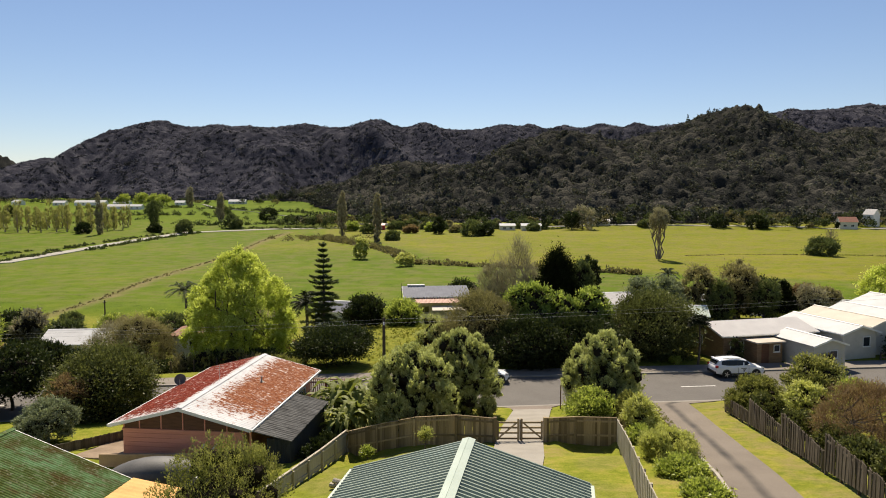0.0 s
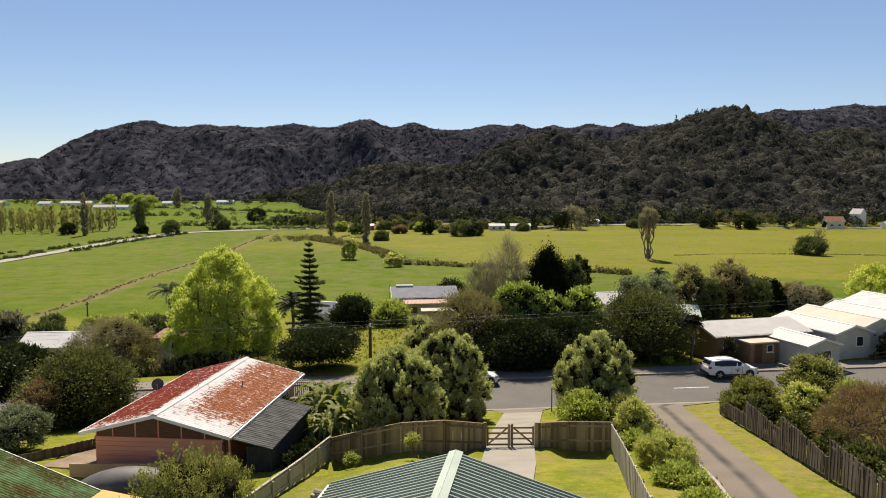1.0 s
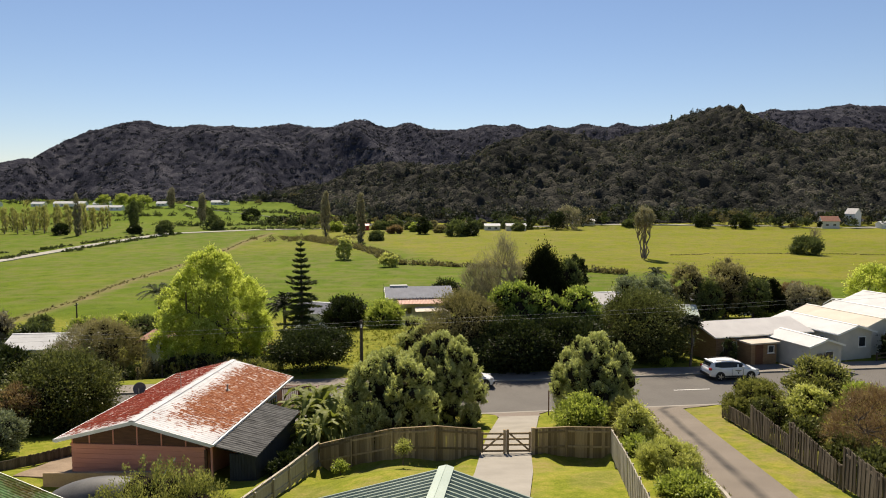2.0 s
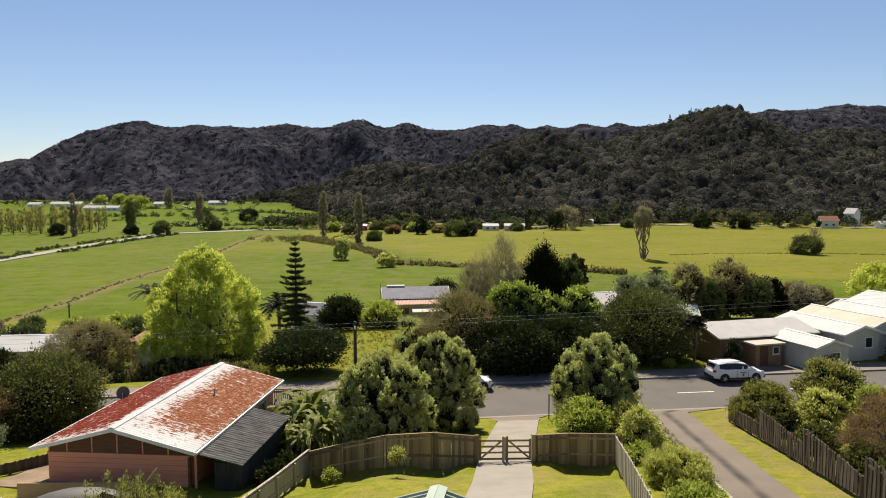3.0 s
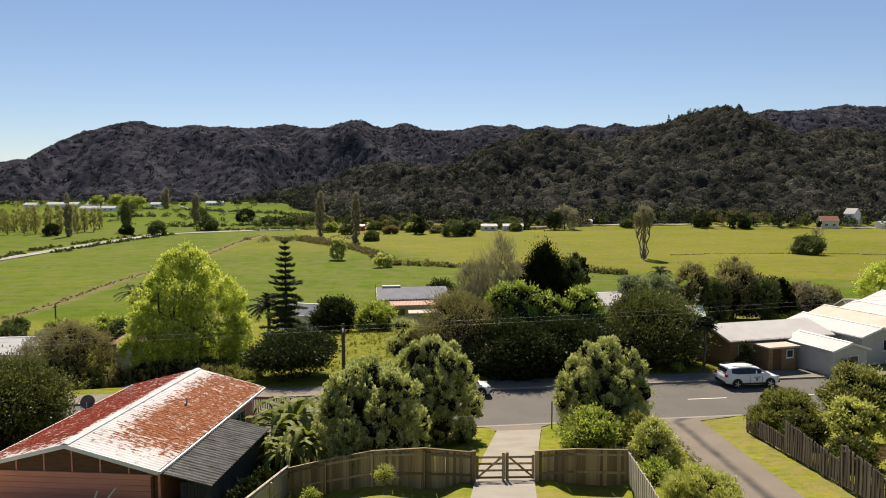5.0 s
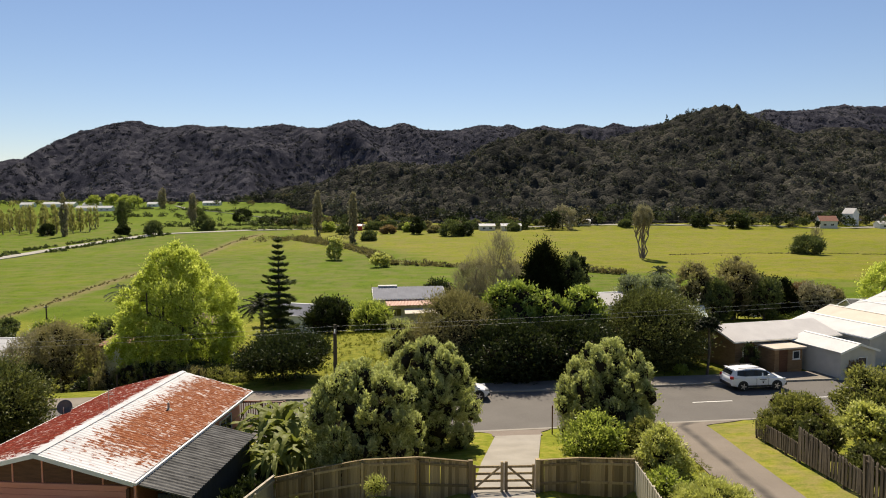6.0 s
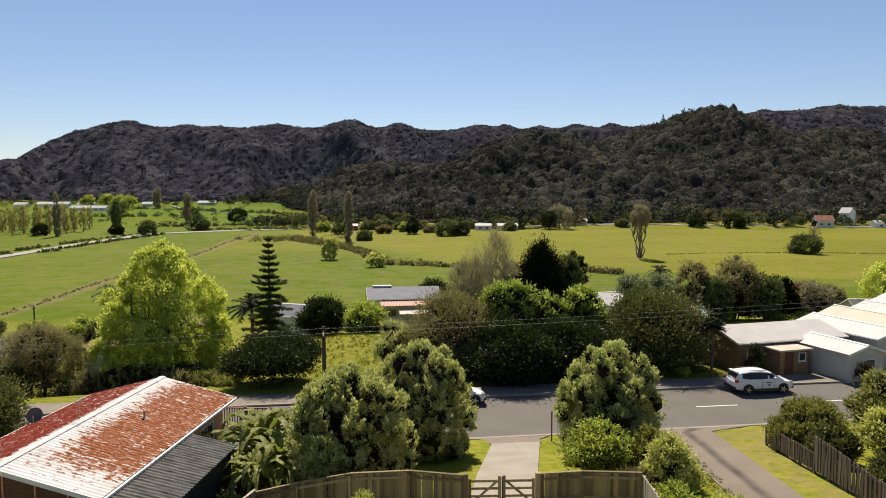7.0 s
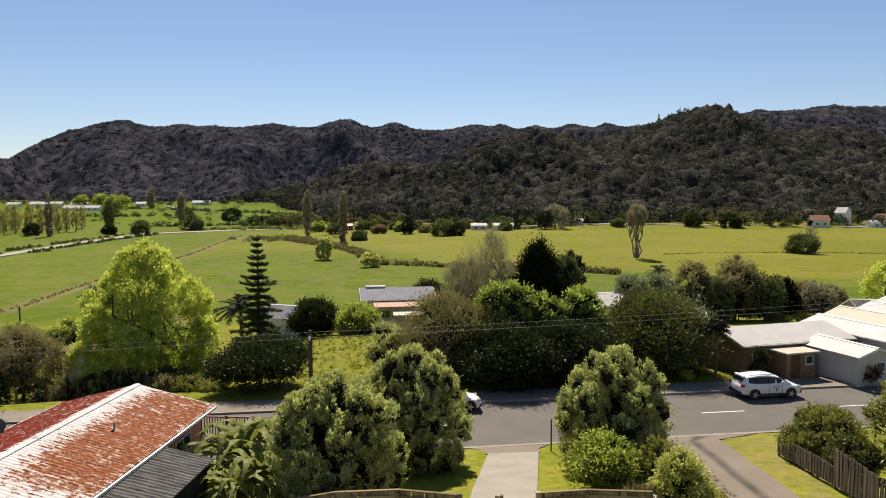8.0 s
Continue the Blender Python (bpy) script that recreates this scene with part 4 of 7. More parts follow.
def paling_fence(name, label, line, material, height_base=0.06, pale_w=0.14, gap=-0.004, post_every=2.0, face=1, seed=1, cap=False, post_face=None, rail_face=1, ragged=1.0):
    """A paling fence along (x, y, top) points: posts, two rails, and each paling a piece of its own."""
    rnd = random.Random(seed)
    x0, y0, z0 = line[0]
    fence = thing(name, label, "fence", pose(x0, y0, 0))
    pale = bpy.data.meshes.new("paling")
    bm = box(-pale_w / 2, pale_w / 2, -0.011, 0.011, 0, 1, 0.003)
    bm.to_mesh(pale)
    bm.free()
    pale.materials.append(material)
    for (ax, ay, az), (bx, by, bz) in zip(line, line[1:]):
        length = math.hypot(bx - ax, by - ay)
        turn = math.atan2(by - ay, bx - ax)
        nx, ny = -math.sin(turn) * face, math.cos(turn) * face
        n = max(1, round(length / (pale_w + gap)))
        for k in range(n):
            f = (k + 0.5) / n
            x, y = ax + (bx - ax) * f, ay + (by - ay) * f
            top = az + (bz - az) * f + rnd.uniform(-0.025, 0.02) * ragged
            low = G(x, y) + height_base - 0.05
            k2 = 0.018 * (k % 2)
            q = pose(x - x0 + nx * k2, y - y0 + ny * k2, low, rnd.uniform(-1.2, 1.2) * ragged, rnd.uniform(-0.9, 0.9) * ragged, math.degrees(turn)) @ Matrix.Diagonal((1, 1, max(0.2, top - low), 1))
            part("paling", pale, None, fence, m=q)
        m = max(1, round(length / post_every))
        for k in range(m + 1):
            f = k / m
            pf = (post_face or 1) * 0.075
            x, y = ax + (bx - ax) * f + nx * pf, ay + (by - ay) * f + ny * pf
            top = az + (bz - az) * f - 0.06
            part("post", box(-0.05, 0.05, -0.05, 0.05, G(x, y) - 0.3, top, 0.008), material, fence, m=pose(x - x0, y - y0, 0, 0, 0, math.degrees(turn)))
        if cap:
            bm = bmesh.new()
            beam(bm, (ax - x0, ay - y0, az + 0.015), (bx - x0, by - y0, bz + 0.015), 0.11, 0.03)
            part("cap", bm, material, fence)
        for up in (0.25, 0.85):
            bm = bmesh.new()
            ends = []
            for px_, py_, pz_ in ((ax, ay, az), (bx, by, bz)):
                g = G(px_, py_)
                ends.append((px_ - x0 + nx * 0.034 * rail_face, py_ - y0 + ny * 0.034 * rail_face, g + (pz_ - g) * up))
            beam(bm, ends[0], ends[1], 0.04, 0.09)
            part("rail", bm, material, fence)
    return fence


paling_fence("front_fence", "weathered pine paling fence dipping towards the corner", [(-5.4, 37.9, 2.75), (-3.6, 37.2, 3.4), (-1.5, 36.3, 4.1), (0.7, 35.6, 4.45), (2.7, 35.2, 4.4)], FENCEWOOD, -0.3, pale_w=0.15, gap=-0.006, seed=2, cap=True, post_face=-0.75, rail_face=-1)
paling_fence("front_fence", "weathered pine paling fence beside the gate", [(5.25, 35.2, 4.42), (6.9, 35.3, 4.45), (8.9, 34.7, 4.6)], FENCEWOOD, -0.3, pale_w=0.15, gap=-0.006, seed=3, cap=True, post_face=-0.75, rail_face=-1)
paling_fence("side_fence", "weathered pine paling fence climbing the lawn edge", [(8.9, 34.7, 4.55), (7.75, 28.5, 5.85), (6.55, 22.2, 7.05), (5.4, 16.2, 8.2)], SIDEWOOD, pale_w=0.24, gap=0.022, face=1, seed=4, ragged=0.3)
paling_fence("side_fence", "weathered pine paling fence below the pink house", [(-5.4, 37.9, 2.85), (-6.0, 33.2, 3.5), (-6.9, 27.5, 4.3), (-7.6, 22.5, 5.1)], SIDEWOOD, pale_w=0.96, gap=0.018, seed=5, ragged=0.15, cap=True)
for k, (a, b) in enumerate((((18.9, 45.6, 2.5), (17.55, 39.1, 3.6)), ((17.5, 38.9, 4.38), (16.15, 32.4, 4.98)), ((16.1, 32.2, 5.68), (14.95, 26.7, 6.0)), ((14.85, 26.3, 6.75), (13.5, 19.8, 7.2)))):
    paling_fence("boundary_fence", "old grey board fence panel stepping up beside the drive", [a, b], OLDFENCE, height_base=0.22, pale_w=0.17, gap=-0.006, face=1, post_every=1.6, seed=6 + k, ragged=1.4)
paling_fence("boundary_fence", "dark timber fence behind the pink house yard", [(-21.3, 35.9, 2.6), (-19.9, 37.9, 2.4), (-17.3, 42.0, 2.0)], OLDFENCE, seed=12)


def gate_leaf(m):
    leaf = thing("gate", "double-leaf pine farm gate, each leaf with a diagonal brace", "gate", m, group="driveway gate leaves")
    for x in (0.05, 1.13):
        part("stile", box(x - 0.05, x + 0.05, -0.03, 0.03, 0.05, 1.12 if x > 1 else 1.05, 0.008), FENCEWOOD, leaf)
    for z in (0.12, 0.42, 0.7, 0.97):
        part("bar", box(0.1, 1.08, -0.022, 0.022, z - 0.045, z + 0.045, 0.006), FENCEWOOD, leaf)
    bm = bmesh.new()
    beam(bm, (0.1, -0.04, 0.18), (1.06, -0.04, 1.0), 0.035, 0.08)
    part("brace", bm, FENCEWOOD, leaf)
    return leaf


gl = gate_leaf(pose(2.8, 35.2, G(4, 35.2) + 0.05))
gr = gate_leaf(pose(5.18, 35.2, G(4, 35.2) + 0.05) @ Matrix.Diagonal((-1, 1, 1, 1)))
for x in (2.7, 5.28):
    tagged(part("gate_post", box(-0.085, 0.085, -0.085, 0.085, -0.4, 1.32, 0.012), FENCEWOOD, None, m=pose(x, 35.15, G(4, 35.2))), "square pine gate post", "gate post")
for x in (3.9, 4.07):
    tagged(part("gate_post", box(-0.05, 0.05, -0.06, 0.06, 0.0, 1.25, 0.02), FENCEWOOD, None, m=pose(x, 35.12, G(4, 35.2))), "rounded meeting post of the gate", "gate post")

# ---------------------------------------------------------------- drives


def lane(points, n=24):
    """Rows between left and right edge points, evenly filled."""
    rows = []
    for a, b in zip(points, points[1:]):
        for i in range(n):
            f = i / n
            rows.append(tuple(p + (q - p) * f for p, q in zip(a, b)))
    rows.append(points[-1])
    return rows


strip("driveway", lane([(1.3, 26, 3.75, 26), (2.2, 31.0, 4.65, 31.0), (2.75, 35.2, 5.2, 35.2), (3.6, 41.0, 6.3, 41.0), (5.1, 49.0, 7.8, 49.0)], 8), CONCRETE, "pale concrete driveway running to the gate", "driveway")
strip("apron", lane([(5.0, 49.0, 7.9, 49.0), (4.9, 50.2, 8.0, 50.2), (4.3, 51.0, 8.8, 51.3)], 6), APRONSEAL, "brown sealed crossing between drive and street", "driveway", thick=0.03)
strip("lane", lane([(8.5, 17, 10.75, 17), (10.8, 26.4, 13.1, 26.4), (13.0, 38, 15.6, 38), (14.6, 47, 17.6, 47), (15.2, 50.6, 18.4, 50.9), (14.6, 51.95, 21.5, 52.6)], 12), DRIVESEAL,
      "grey sealed lane with dark tar marks", "driveway", thick=0.03)
strip("lane_edge", lane([(8.35, 17, 8.48, 17), (10.65, 26.4, 10.78, 26.4), (11.8, 32.6, 11.93, 32.6)], 12), DULLCONCRETE, "low concrete edge along the lane", "kerb", thick=0.2)

# ---------------------------------------------------------------- plants


def unit(a):
    return a / np.maximum(1e-6, np.linalg.norm(a, axis=1, keepdims=True))


def leaf_quads(rng, pos, way, length, width, face=None):
    """One pointed leaf for each place, along the ways given."""
    n = len(pos)
    side = unit(np.cross(way, rng.normal(size=(n, 3)) if face is None else face))
    ln = (length * rng.uniform(0.6, 1.35, n))[:, None]
    w = ln * width
    base = pos - way * ln * 0.4
    v = np.stack([base - side * w, base + side * w, base + way * ln], axis=1).reshape(-1, 3)
    return v, np.arange(n * 3, dtype=np.int32).reshape(-1, 3)


def crown_mesh(rng, blobs, clumps, per, leaf, spread, rise=0.35, width=0.33, fill=0.3, low=-0.8, tuft=0.0):
    """A crown of leaves gathered in clumps over the joint skin of egg-shaped masses (centre x, y, z, radii x, y, z)."""
    blobs = np.array(blobs, dtype=float)
    size = blobs[:, 3] * blobs[:, 5]
    many = clumps * 5
    pick = rng.choice(len(blobs), many, p=size / size.sum())
    way = unit(rng.normal(size=(many, 3)))
    way[:, 2] = np.where(way[:, 2] < low, -way[:, 2], way[:, 2])
    centre = blobs[pick, :3] + way * rng.uniform(0.86, 1.04, many)[:, None] * blobs[pick, 3:6]
    sunk = np.min(np.linalg.norm((centre[:, None, :] - blobs[None, :, :3]) / blobs[None, :, 3:6], axis=2), axis=1)
    order = np.argsort(np.where(rng.random(many) < fill * 0.25, 0, sunk < 0.84), kind="stable")[:clumps]
    way, centre = way[order], centre[order]
    k = np.repeat(np.arange(clumps), per)
    off = rng.normal(size=(len(k), 3)) * spread * rng.uniform(0.6, 1.3, clumps)[k][:, None]
    off[:, 2] *= 0.85 + 0.9 * max(0.0, rise - 0.5)
    # clump light put into the colour: outer and upper leaves paler
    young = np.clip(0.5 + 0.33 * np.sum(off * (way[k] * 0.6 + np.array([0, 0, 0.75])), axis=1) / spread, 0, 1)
    if tuft:
        axis = unit(way * 0.55 + np.array([0, 0, 0.8]) + rng.normal(size=(clumps, 3)) * 0.25)
        along = rng.uniform(-1, 1, len(k))
        off = off * (1.1 - 0.75 * np.clip(along, -0.3, 1))[:, None] + axis[k] * (along * spread * tuft)[:, None]
        # painted light along each tuft, palest at its tip
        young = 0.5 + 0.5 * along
    pos = centre[k] + off
    d = unit(way[k] * 0.6 + unit(off) * 0.5 + np.array([0, 0, rise]) + rng.normal(size=(len(k), 3)) * 0.45)
    if tuft:
        d = unit(axis[k] + unit(off) * 0.35 + rng.normal(size=(len(k), 3)) * 0.35)
    face = unit(off) + way[k] * 0.45 + np.array([0, 0, 0.35]) + rng.normal(size=(len(k), 3)) * 0.45
    v, f = leaf_quads(rng, pos, d, leaf, width, face)
    data = np_mesh("crown", v, f)
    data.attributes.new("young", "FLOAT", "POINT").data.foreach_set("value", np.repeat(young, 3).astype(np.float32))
    return data


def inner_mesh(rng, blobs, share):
    """Rough dark masses within each leafy one, added as the shade in a crown's gaps."""
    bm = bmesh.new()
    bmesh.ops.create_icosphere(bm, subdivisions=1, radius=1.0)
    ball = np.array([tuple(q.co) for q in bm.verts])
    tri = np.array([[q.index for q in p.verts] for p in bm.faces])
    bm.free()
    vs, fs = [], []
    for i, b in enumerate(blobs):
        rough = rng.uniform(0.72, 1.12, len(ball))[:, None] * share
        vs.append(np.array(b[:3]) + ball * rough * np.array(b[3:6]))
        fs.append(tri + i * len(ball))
    return np_mesh("shade_core", np.concatenate(vs), np.concatenate(fs))


def trunk_mesh(rng, height, r, blobs, stems=1, limbs=7, spread=0.25):
    tubes = []
    for s in range(stems):
        a = rng.uniform(0, 6.28)
        foot = Vector((math.cos(a), math.sin(a), 0)) * (spread * 0.5 if stems > 1 else 0.0)
        lean = Vector((math.cos(a), math.sin(a), 0)) * (height * 0.18 if stems > 1 else height * 0.03)
        pts = [foot + lean * (k / 5) ** 1.3 + Vector((rng.normal() * 0.02 * height * (k > 0), rng.normal() * 0.02 * height * (k > 0), height * 0.72 * k / 5 - 0.2)) for k in range(6)]
        tubes.append(tube(pts, [r * (1.25 - 0.9 * (k / 5) ** 0.8) / max(1, stems ** 0.4) for k in range(6)], 8))
        for q in range(limbs):
            i = int(rng.integers(2, 5))
            b = blobs[int(rng.integers(0, len(blobs)))]
            w = rng.normal(size=3)
            w /= np.linalg.norm(w)
            end = Vector((b[0] + w[0] * b[3] * 0.8, b[1] + w[1] * b[4] * 0.8, b[2] + abs(w[2]) * b[5] * 0.7))
            mid = pts[i].lerp(end, 0.5) + Vector((0, 0, 0.05 * height))
            tubes.append(tube([pts[i], mid, end], [r * 0.4, r * 0.24, r * 0.07], 5))
    return joined_tubes("trunk", tubes)


# outlines of crowns from foot to top, the width of their knobs, and how drawn out upwards those are
PROFILES = {
    "verge": ((0.7, 0.9, 1.0, 1.0, 0.94, 0.8, 0.58, 0.3), 0.16, 1.3),
    "plume": ((0.8, 0.93, 1.0, 0.96, 0.84, 0.6, 0.34, 0.1), 0.15, 1.5),
    "ragged": ((0.75, 0.95, 1.0, 0.98, 0.9, 0.78, 0.6, 0.36), 0.27, 1.1),
    "spire": ((0.78, 0.95, 1.0, 0.92, 0.78, 0.57, 0.32, 0.07), 0.08, 1.5),
}


def tree(label, x, y, top, width, leaf_mat, seed, shape="round", leaf=0.25, clumps=90, per=70, spread=None, category="tree", name="tree", stems=1, bark=None,
         bare=0.12, rise=0.35, lwidth=0.33, fill=0.3, depth=None, group="", tuft=0.0):
    """A tree whose crown reaches the height top and is width across; bare: the share of clear stem."""
    rng = np.random.default_rng(seed)
    if y < 55:
        per, leaf = int(per * 1.6), leaf * 0.78
    elif y < 75:
        per, leaf = int(per * 1.25), leaf * 0.9
    elif y < 130:
        per, leaf = int(per * 1.1), leaf * 0.9
    ground = G(x, y)
    h = top - ground
    w = width / 2
    d = (depth or width) / 2
    z0 = h * bare
    mid, hz = (z0 + h) / 2, (h - z0) / 2
    blobs = []
    if shape in ("round", "dome"):
        low_z, core = (mid - 0.05 * hz, 0.9) if shape == "round" else (z0 + hz * 0.7, 1.2)
        blobs = [(0, 0, low_z, w * 0.8, d * 0.8, hz * core * 0.95)]
        for k in range(30):
            e = (-0.75 if shape == "round" else -0.4) + (1.7 if shape == "round" else 1.35) * ((k * 11) % 30) / 30
            c = math.sqrt(max(0.0, 1 - e * e))
            a, q = k * 2.4 + rng.uniform(-0.3, 0.3), rng.uniform(0.17, 0.31)
            blobs.append((math.cos(a) * c * w * (0.98 - q), math.sin(a) * c * d * (0.98 - q), low_z + hz * core * e * (0.98 - q * 0.7), w * q, d * q, hz * q * 1.05))
    elif shape == "egg":                      # broad below, drawn to a top
        for k in range(9):
            f = k / 8
            r = (1 - f) ** 0.55 * 0.78 + 0.16
            a = k * 2.4 + rng.uniform(0, 1)
            blobs.append((math.cos(a) * w * r * 0.35, math.sin(a) * d * r * 0.35, z0 + (h - z0) * (0.12 + 0.78 * f), w * r, d * r, hz * 0.33))
        for k in range(6):
            a = k * 1.05 + rng.uniform(-0.4, 0.4)
            f = rng.uniform(0.15, 0.5)
            blobs.append((math.cos(a) * w * 0.6, math.sin(a) * d * 0.6, z0 + (h - z0) * f, w * 0.38, d * 0.38, hz * 0.42))
    elif shape in PROFILES:
        prof, knob, tallness = PROFILES[shape]
        n = len(prof) - 1
        for k, r in enumerate(prof):
            blobs.append((rng.uniform(-0.06, 0.06) * w, rng.uniform(-0.06, 0.06) * d, z0 + (h - z0) * (0.08 + 0.84 * k / n), w * r * 0.86, d * r * 0.86, hz * 1.75 / n))
        for k in range(44):
            f = 0.02 + 0.9 * ((k * 7) % 44) / 44
            r = float(np.interp(f * n, range(n + 1), prof))
            a = k * 2.4 + rng.uniform(-0.3, 0.3)
            q = knob * rng.uniform(0.75, 1.25)
            blobs.append((math.cos(a) * w * (r - q * 0.75), math.sin(a) * d * (r - q * 0.75), z0 + (h - z0) * (f + 0.02), w * q, d * q, min(hz * q * tallness, (h - z0) * (0.98 - f))))
    elif shape == "cone":
        for k in range(8):
            f = k / 7
            r = 1 - 0.86 * f ** 1.15
            blobs.append((rng.uniform(-0.08, 0.08) * w, rng.uniform(-0.08, 0.08) * d, z0 + (h - z0) * (0.08 + 0.86 * f), w * r * 0.88, d * r * 0.88, hz * 0.28))
    elif shape == "column":
        for k in range(7):
            f = k / 6
            r = 0.62 + 0.38 * math.sin(math.pi * min(1, f * 1.05 + 0.05))
            blobs.append((rng.uniform(-0.12, 0.12) * w, rng.uniform(-0.12, 0.12) * d, z0 + (h - z0) * (0.07 + 0.87 * f), w * r * 0.8, d * r * 0.8, hz * 0.24))
    if len(label.split()) < 4:
        label += " among the gardens"
    t = thing(name, label, category, pose(x, y, ground, 0, 0, rng.uniform(0, 30)), group=group)
    part("trunk", trunk_mesh(rng, h, max(0.04, h * 0.024), blobs, stems, 6 if stems == 1 else 4, width * 0.2), bark or BARK, t)
    # dark core added so that gaps between the leaves look shaded
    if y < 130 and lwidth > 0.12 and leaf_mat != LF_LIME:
        tagged(part("shade_core", inner_mesh(rng, blobs, 0.5 if leaf_mat in (LF_LIME, LF_BROWN, LF_SAGE) else 0.8), GAPSHADE, t), kind="stuff")
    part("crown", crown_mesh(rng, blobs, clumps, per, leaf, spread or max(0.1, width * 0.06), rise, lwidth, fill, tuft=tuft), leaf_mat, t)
    return t


def bush(label, x, y, top, width, leaf_mat, seed, **kw):
    kw.setdefault("bare", 0.0)
    return tree(label, x, y, top, width, leaf_mat, seed, category=kw.pop("category", "shrub"), name=kw.pop("name", "shrub"), **kw)


def twig_tree(label, x, y, top, width, seed, twigs=900, bare=0.12, mat=None, name="tree", narrow=False):
    """A leafless tree: stem, rising limbs, and a haze of fine twigs."""
    rng = np.random.default_rng(seed)
    g = G(x, y)
    h = top - g
    t = thing(name, label, "tree", pose(x, y, g))
    tubes = [tube([(0, 0, -0.2), (0.02 * h, 0, h * 0.3), (0, 0.01 * h, h * 0.65), (0, 0, h * 0.97)], [h * 0.022, h * 0.017, h * 0.01, h * 0.002], 7)]
    tips, ways = [], []
    for k in range(46):
        f = bare + (1 - bare) * 0.72 * k / 46
        a = k * 2.4 + rng.uniform(-0.4, 0.4)
        prof = math.sin(math.pi * min(1, 0.25 + 0.75 * (f - bare) / (1 - bare))) ** 0.7
        out = width / 2 * prof * rng.uniform(0.6, 1.0)
        up = h * (0.2 if not narrow else 0.24) * rng.uniform(0.7, 1.1)
        s = Vector((0, 0, h * f))
        e = Vector((math.cos(a) * out, math.sin(a) * out, min(h * 0.99, h * f + up)))
        m = s.lerp(e, 0.5) + Vector((math.cos(a), math.sin(a), 0)) * out * 0.15
        tubes.append(tube([s, m, e], [h * 0.008, h * 0.005, h * 0.0015], 4))
        for q in range(twigs // 46):
            p = s.lerp(e, rng.uniform(0.35, 1.0))
            tips.append((p.x + rng.normal() * width * 0.035, p.y + rng.normal() * width * 0.035, p.z + abs(rng.normal()) * h * 0.02))
            ways.append((math.cos(a) * 0.35 + rng.normal() * 0.3, math.sin(a) * 0.35 + rng.normal() * 0.3, 0.9))
    part("trunk", joined_tubes("trunk", tubes), PALEBARK, t)
    v, f = leaf_quads(rng, np.array(tips), unit(np.array(ways)), h * 0.085, 0.035)
    part("twig_crown", np_mesh("twig_crown", v, f), mat or LF_TWIG, t)
    return t


def norfolk_pine(label, x, y, top, width, seed):
    rng = np.random.default_rng(seed)
    g = G(x, y)
    h = top - g
    t = thing("pine", label, "tree", pose(x, y, g))
    tubes = [tube([(0, 0, -0.2), (0, 0, h * 0.5), (0, 0, h)], [h * 0.02, h * 0.012, 0.01], 8)]
    pos, ways = [], []
    tiers = 17
    for k in range(tiers):
        f = 0.1 + 0.88 * (k / (tiers - 1)) ** 0.95
        reach = width / 2 * (1 - 0.88 * max(0, (f - 0.08) / 0.92) ** 0.8) * rng.uniform(0.72, 1.12)
        a0 = rng.uniform(0, 6.28)
        for q in range(8):
            a = a0 + q * 6.283 / 8 + rng.normal() * 0.16
            r = reach * rng.uniform(0.4, 1.2)
            c, s = math.cos(a), math.sin(a)
            rise = r * (0.42 * f - 0.16 + rng.normal() * 0.09)
            tubes.append(tube([(0, 0, h * f), (c * r * 0.55, s * r * 0.55, h * f - 0.02 * r), (c * r, s * r, h * f + rise)], [0.035, 0.022, 0.008], 4))
            n = int(40 + 80 * r)
            u = rng.uniform(0.18, 1.0, n)
            zz = h * f + np.where(u < 0.55, -0.02 * r * u / 0.55, -0.02 * r + (rise + 0.02 * r) * (u - 0.55) / 0.45)
            lat = rng.normal(size=n) * 0.3 * r * (1.15 - u)
            pos.append(np.stack([c * r * u - s * lat, s * r * u + c * lat, zz + rng.normal(size=n) * 0.06], 1))
            ways.append(np.stack([c * 0.7 - s * np.sign(lat) * 0.7, s * 0.7 + c * np.sign(lat) * 0.7, np.full(n, 0.35)], 1) + rng.normal(size=(n, 3)) * 0.2)
    part("trunk", joined_tubes("trunk", tubes), BARK, t)
    v, f = leaf_quads(rng, np.concatenate(pos), unit(np.concatenate(ways)), 0.4, 0.12)
    part("foliage", np_mesh("foliage", v, f), LF_WOODS, t)
    return t


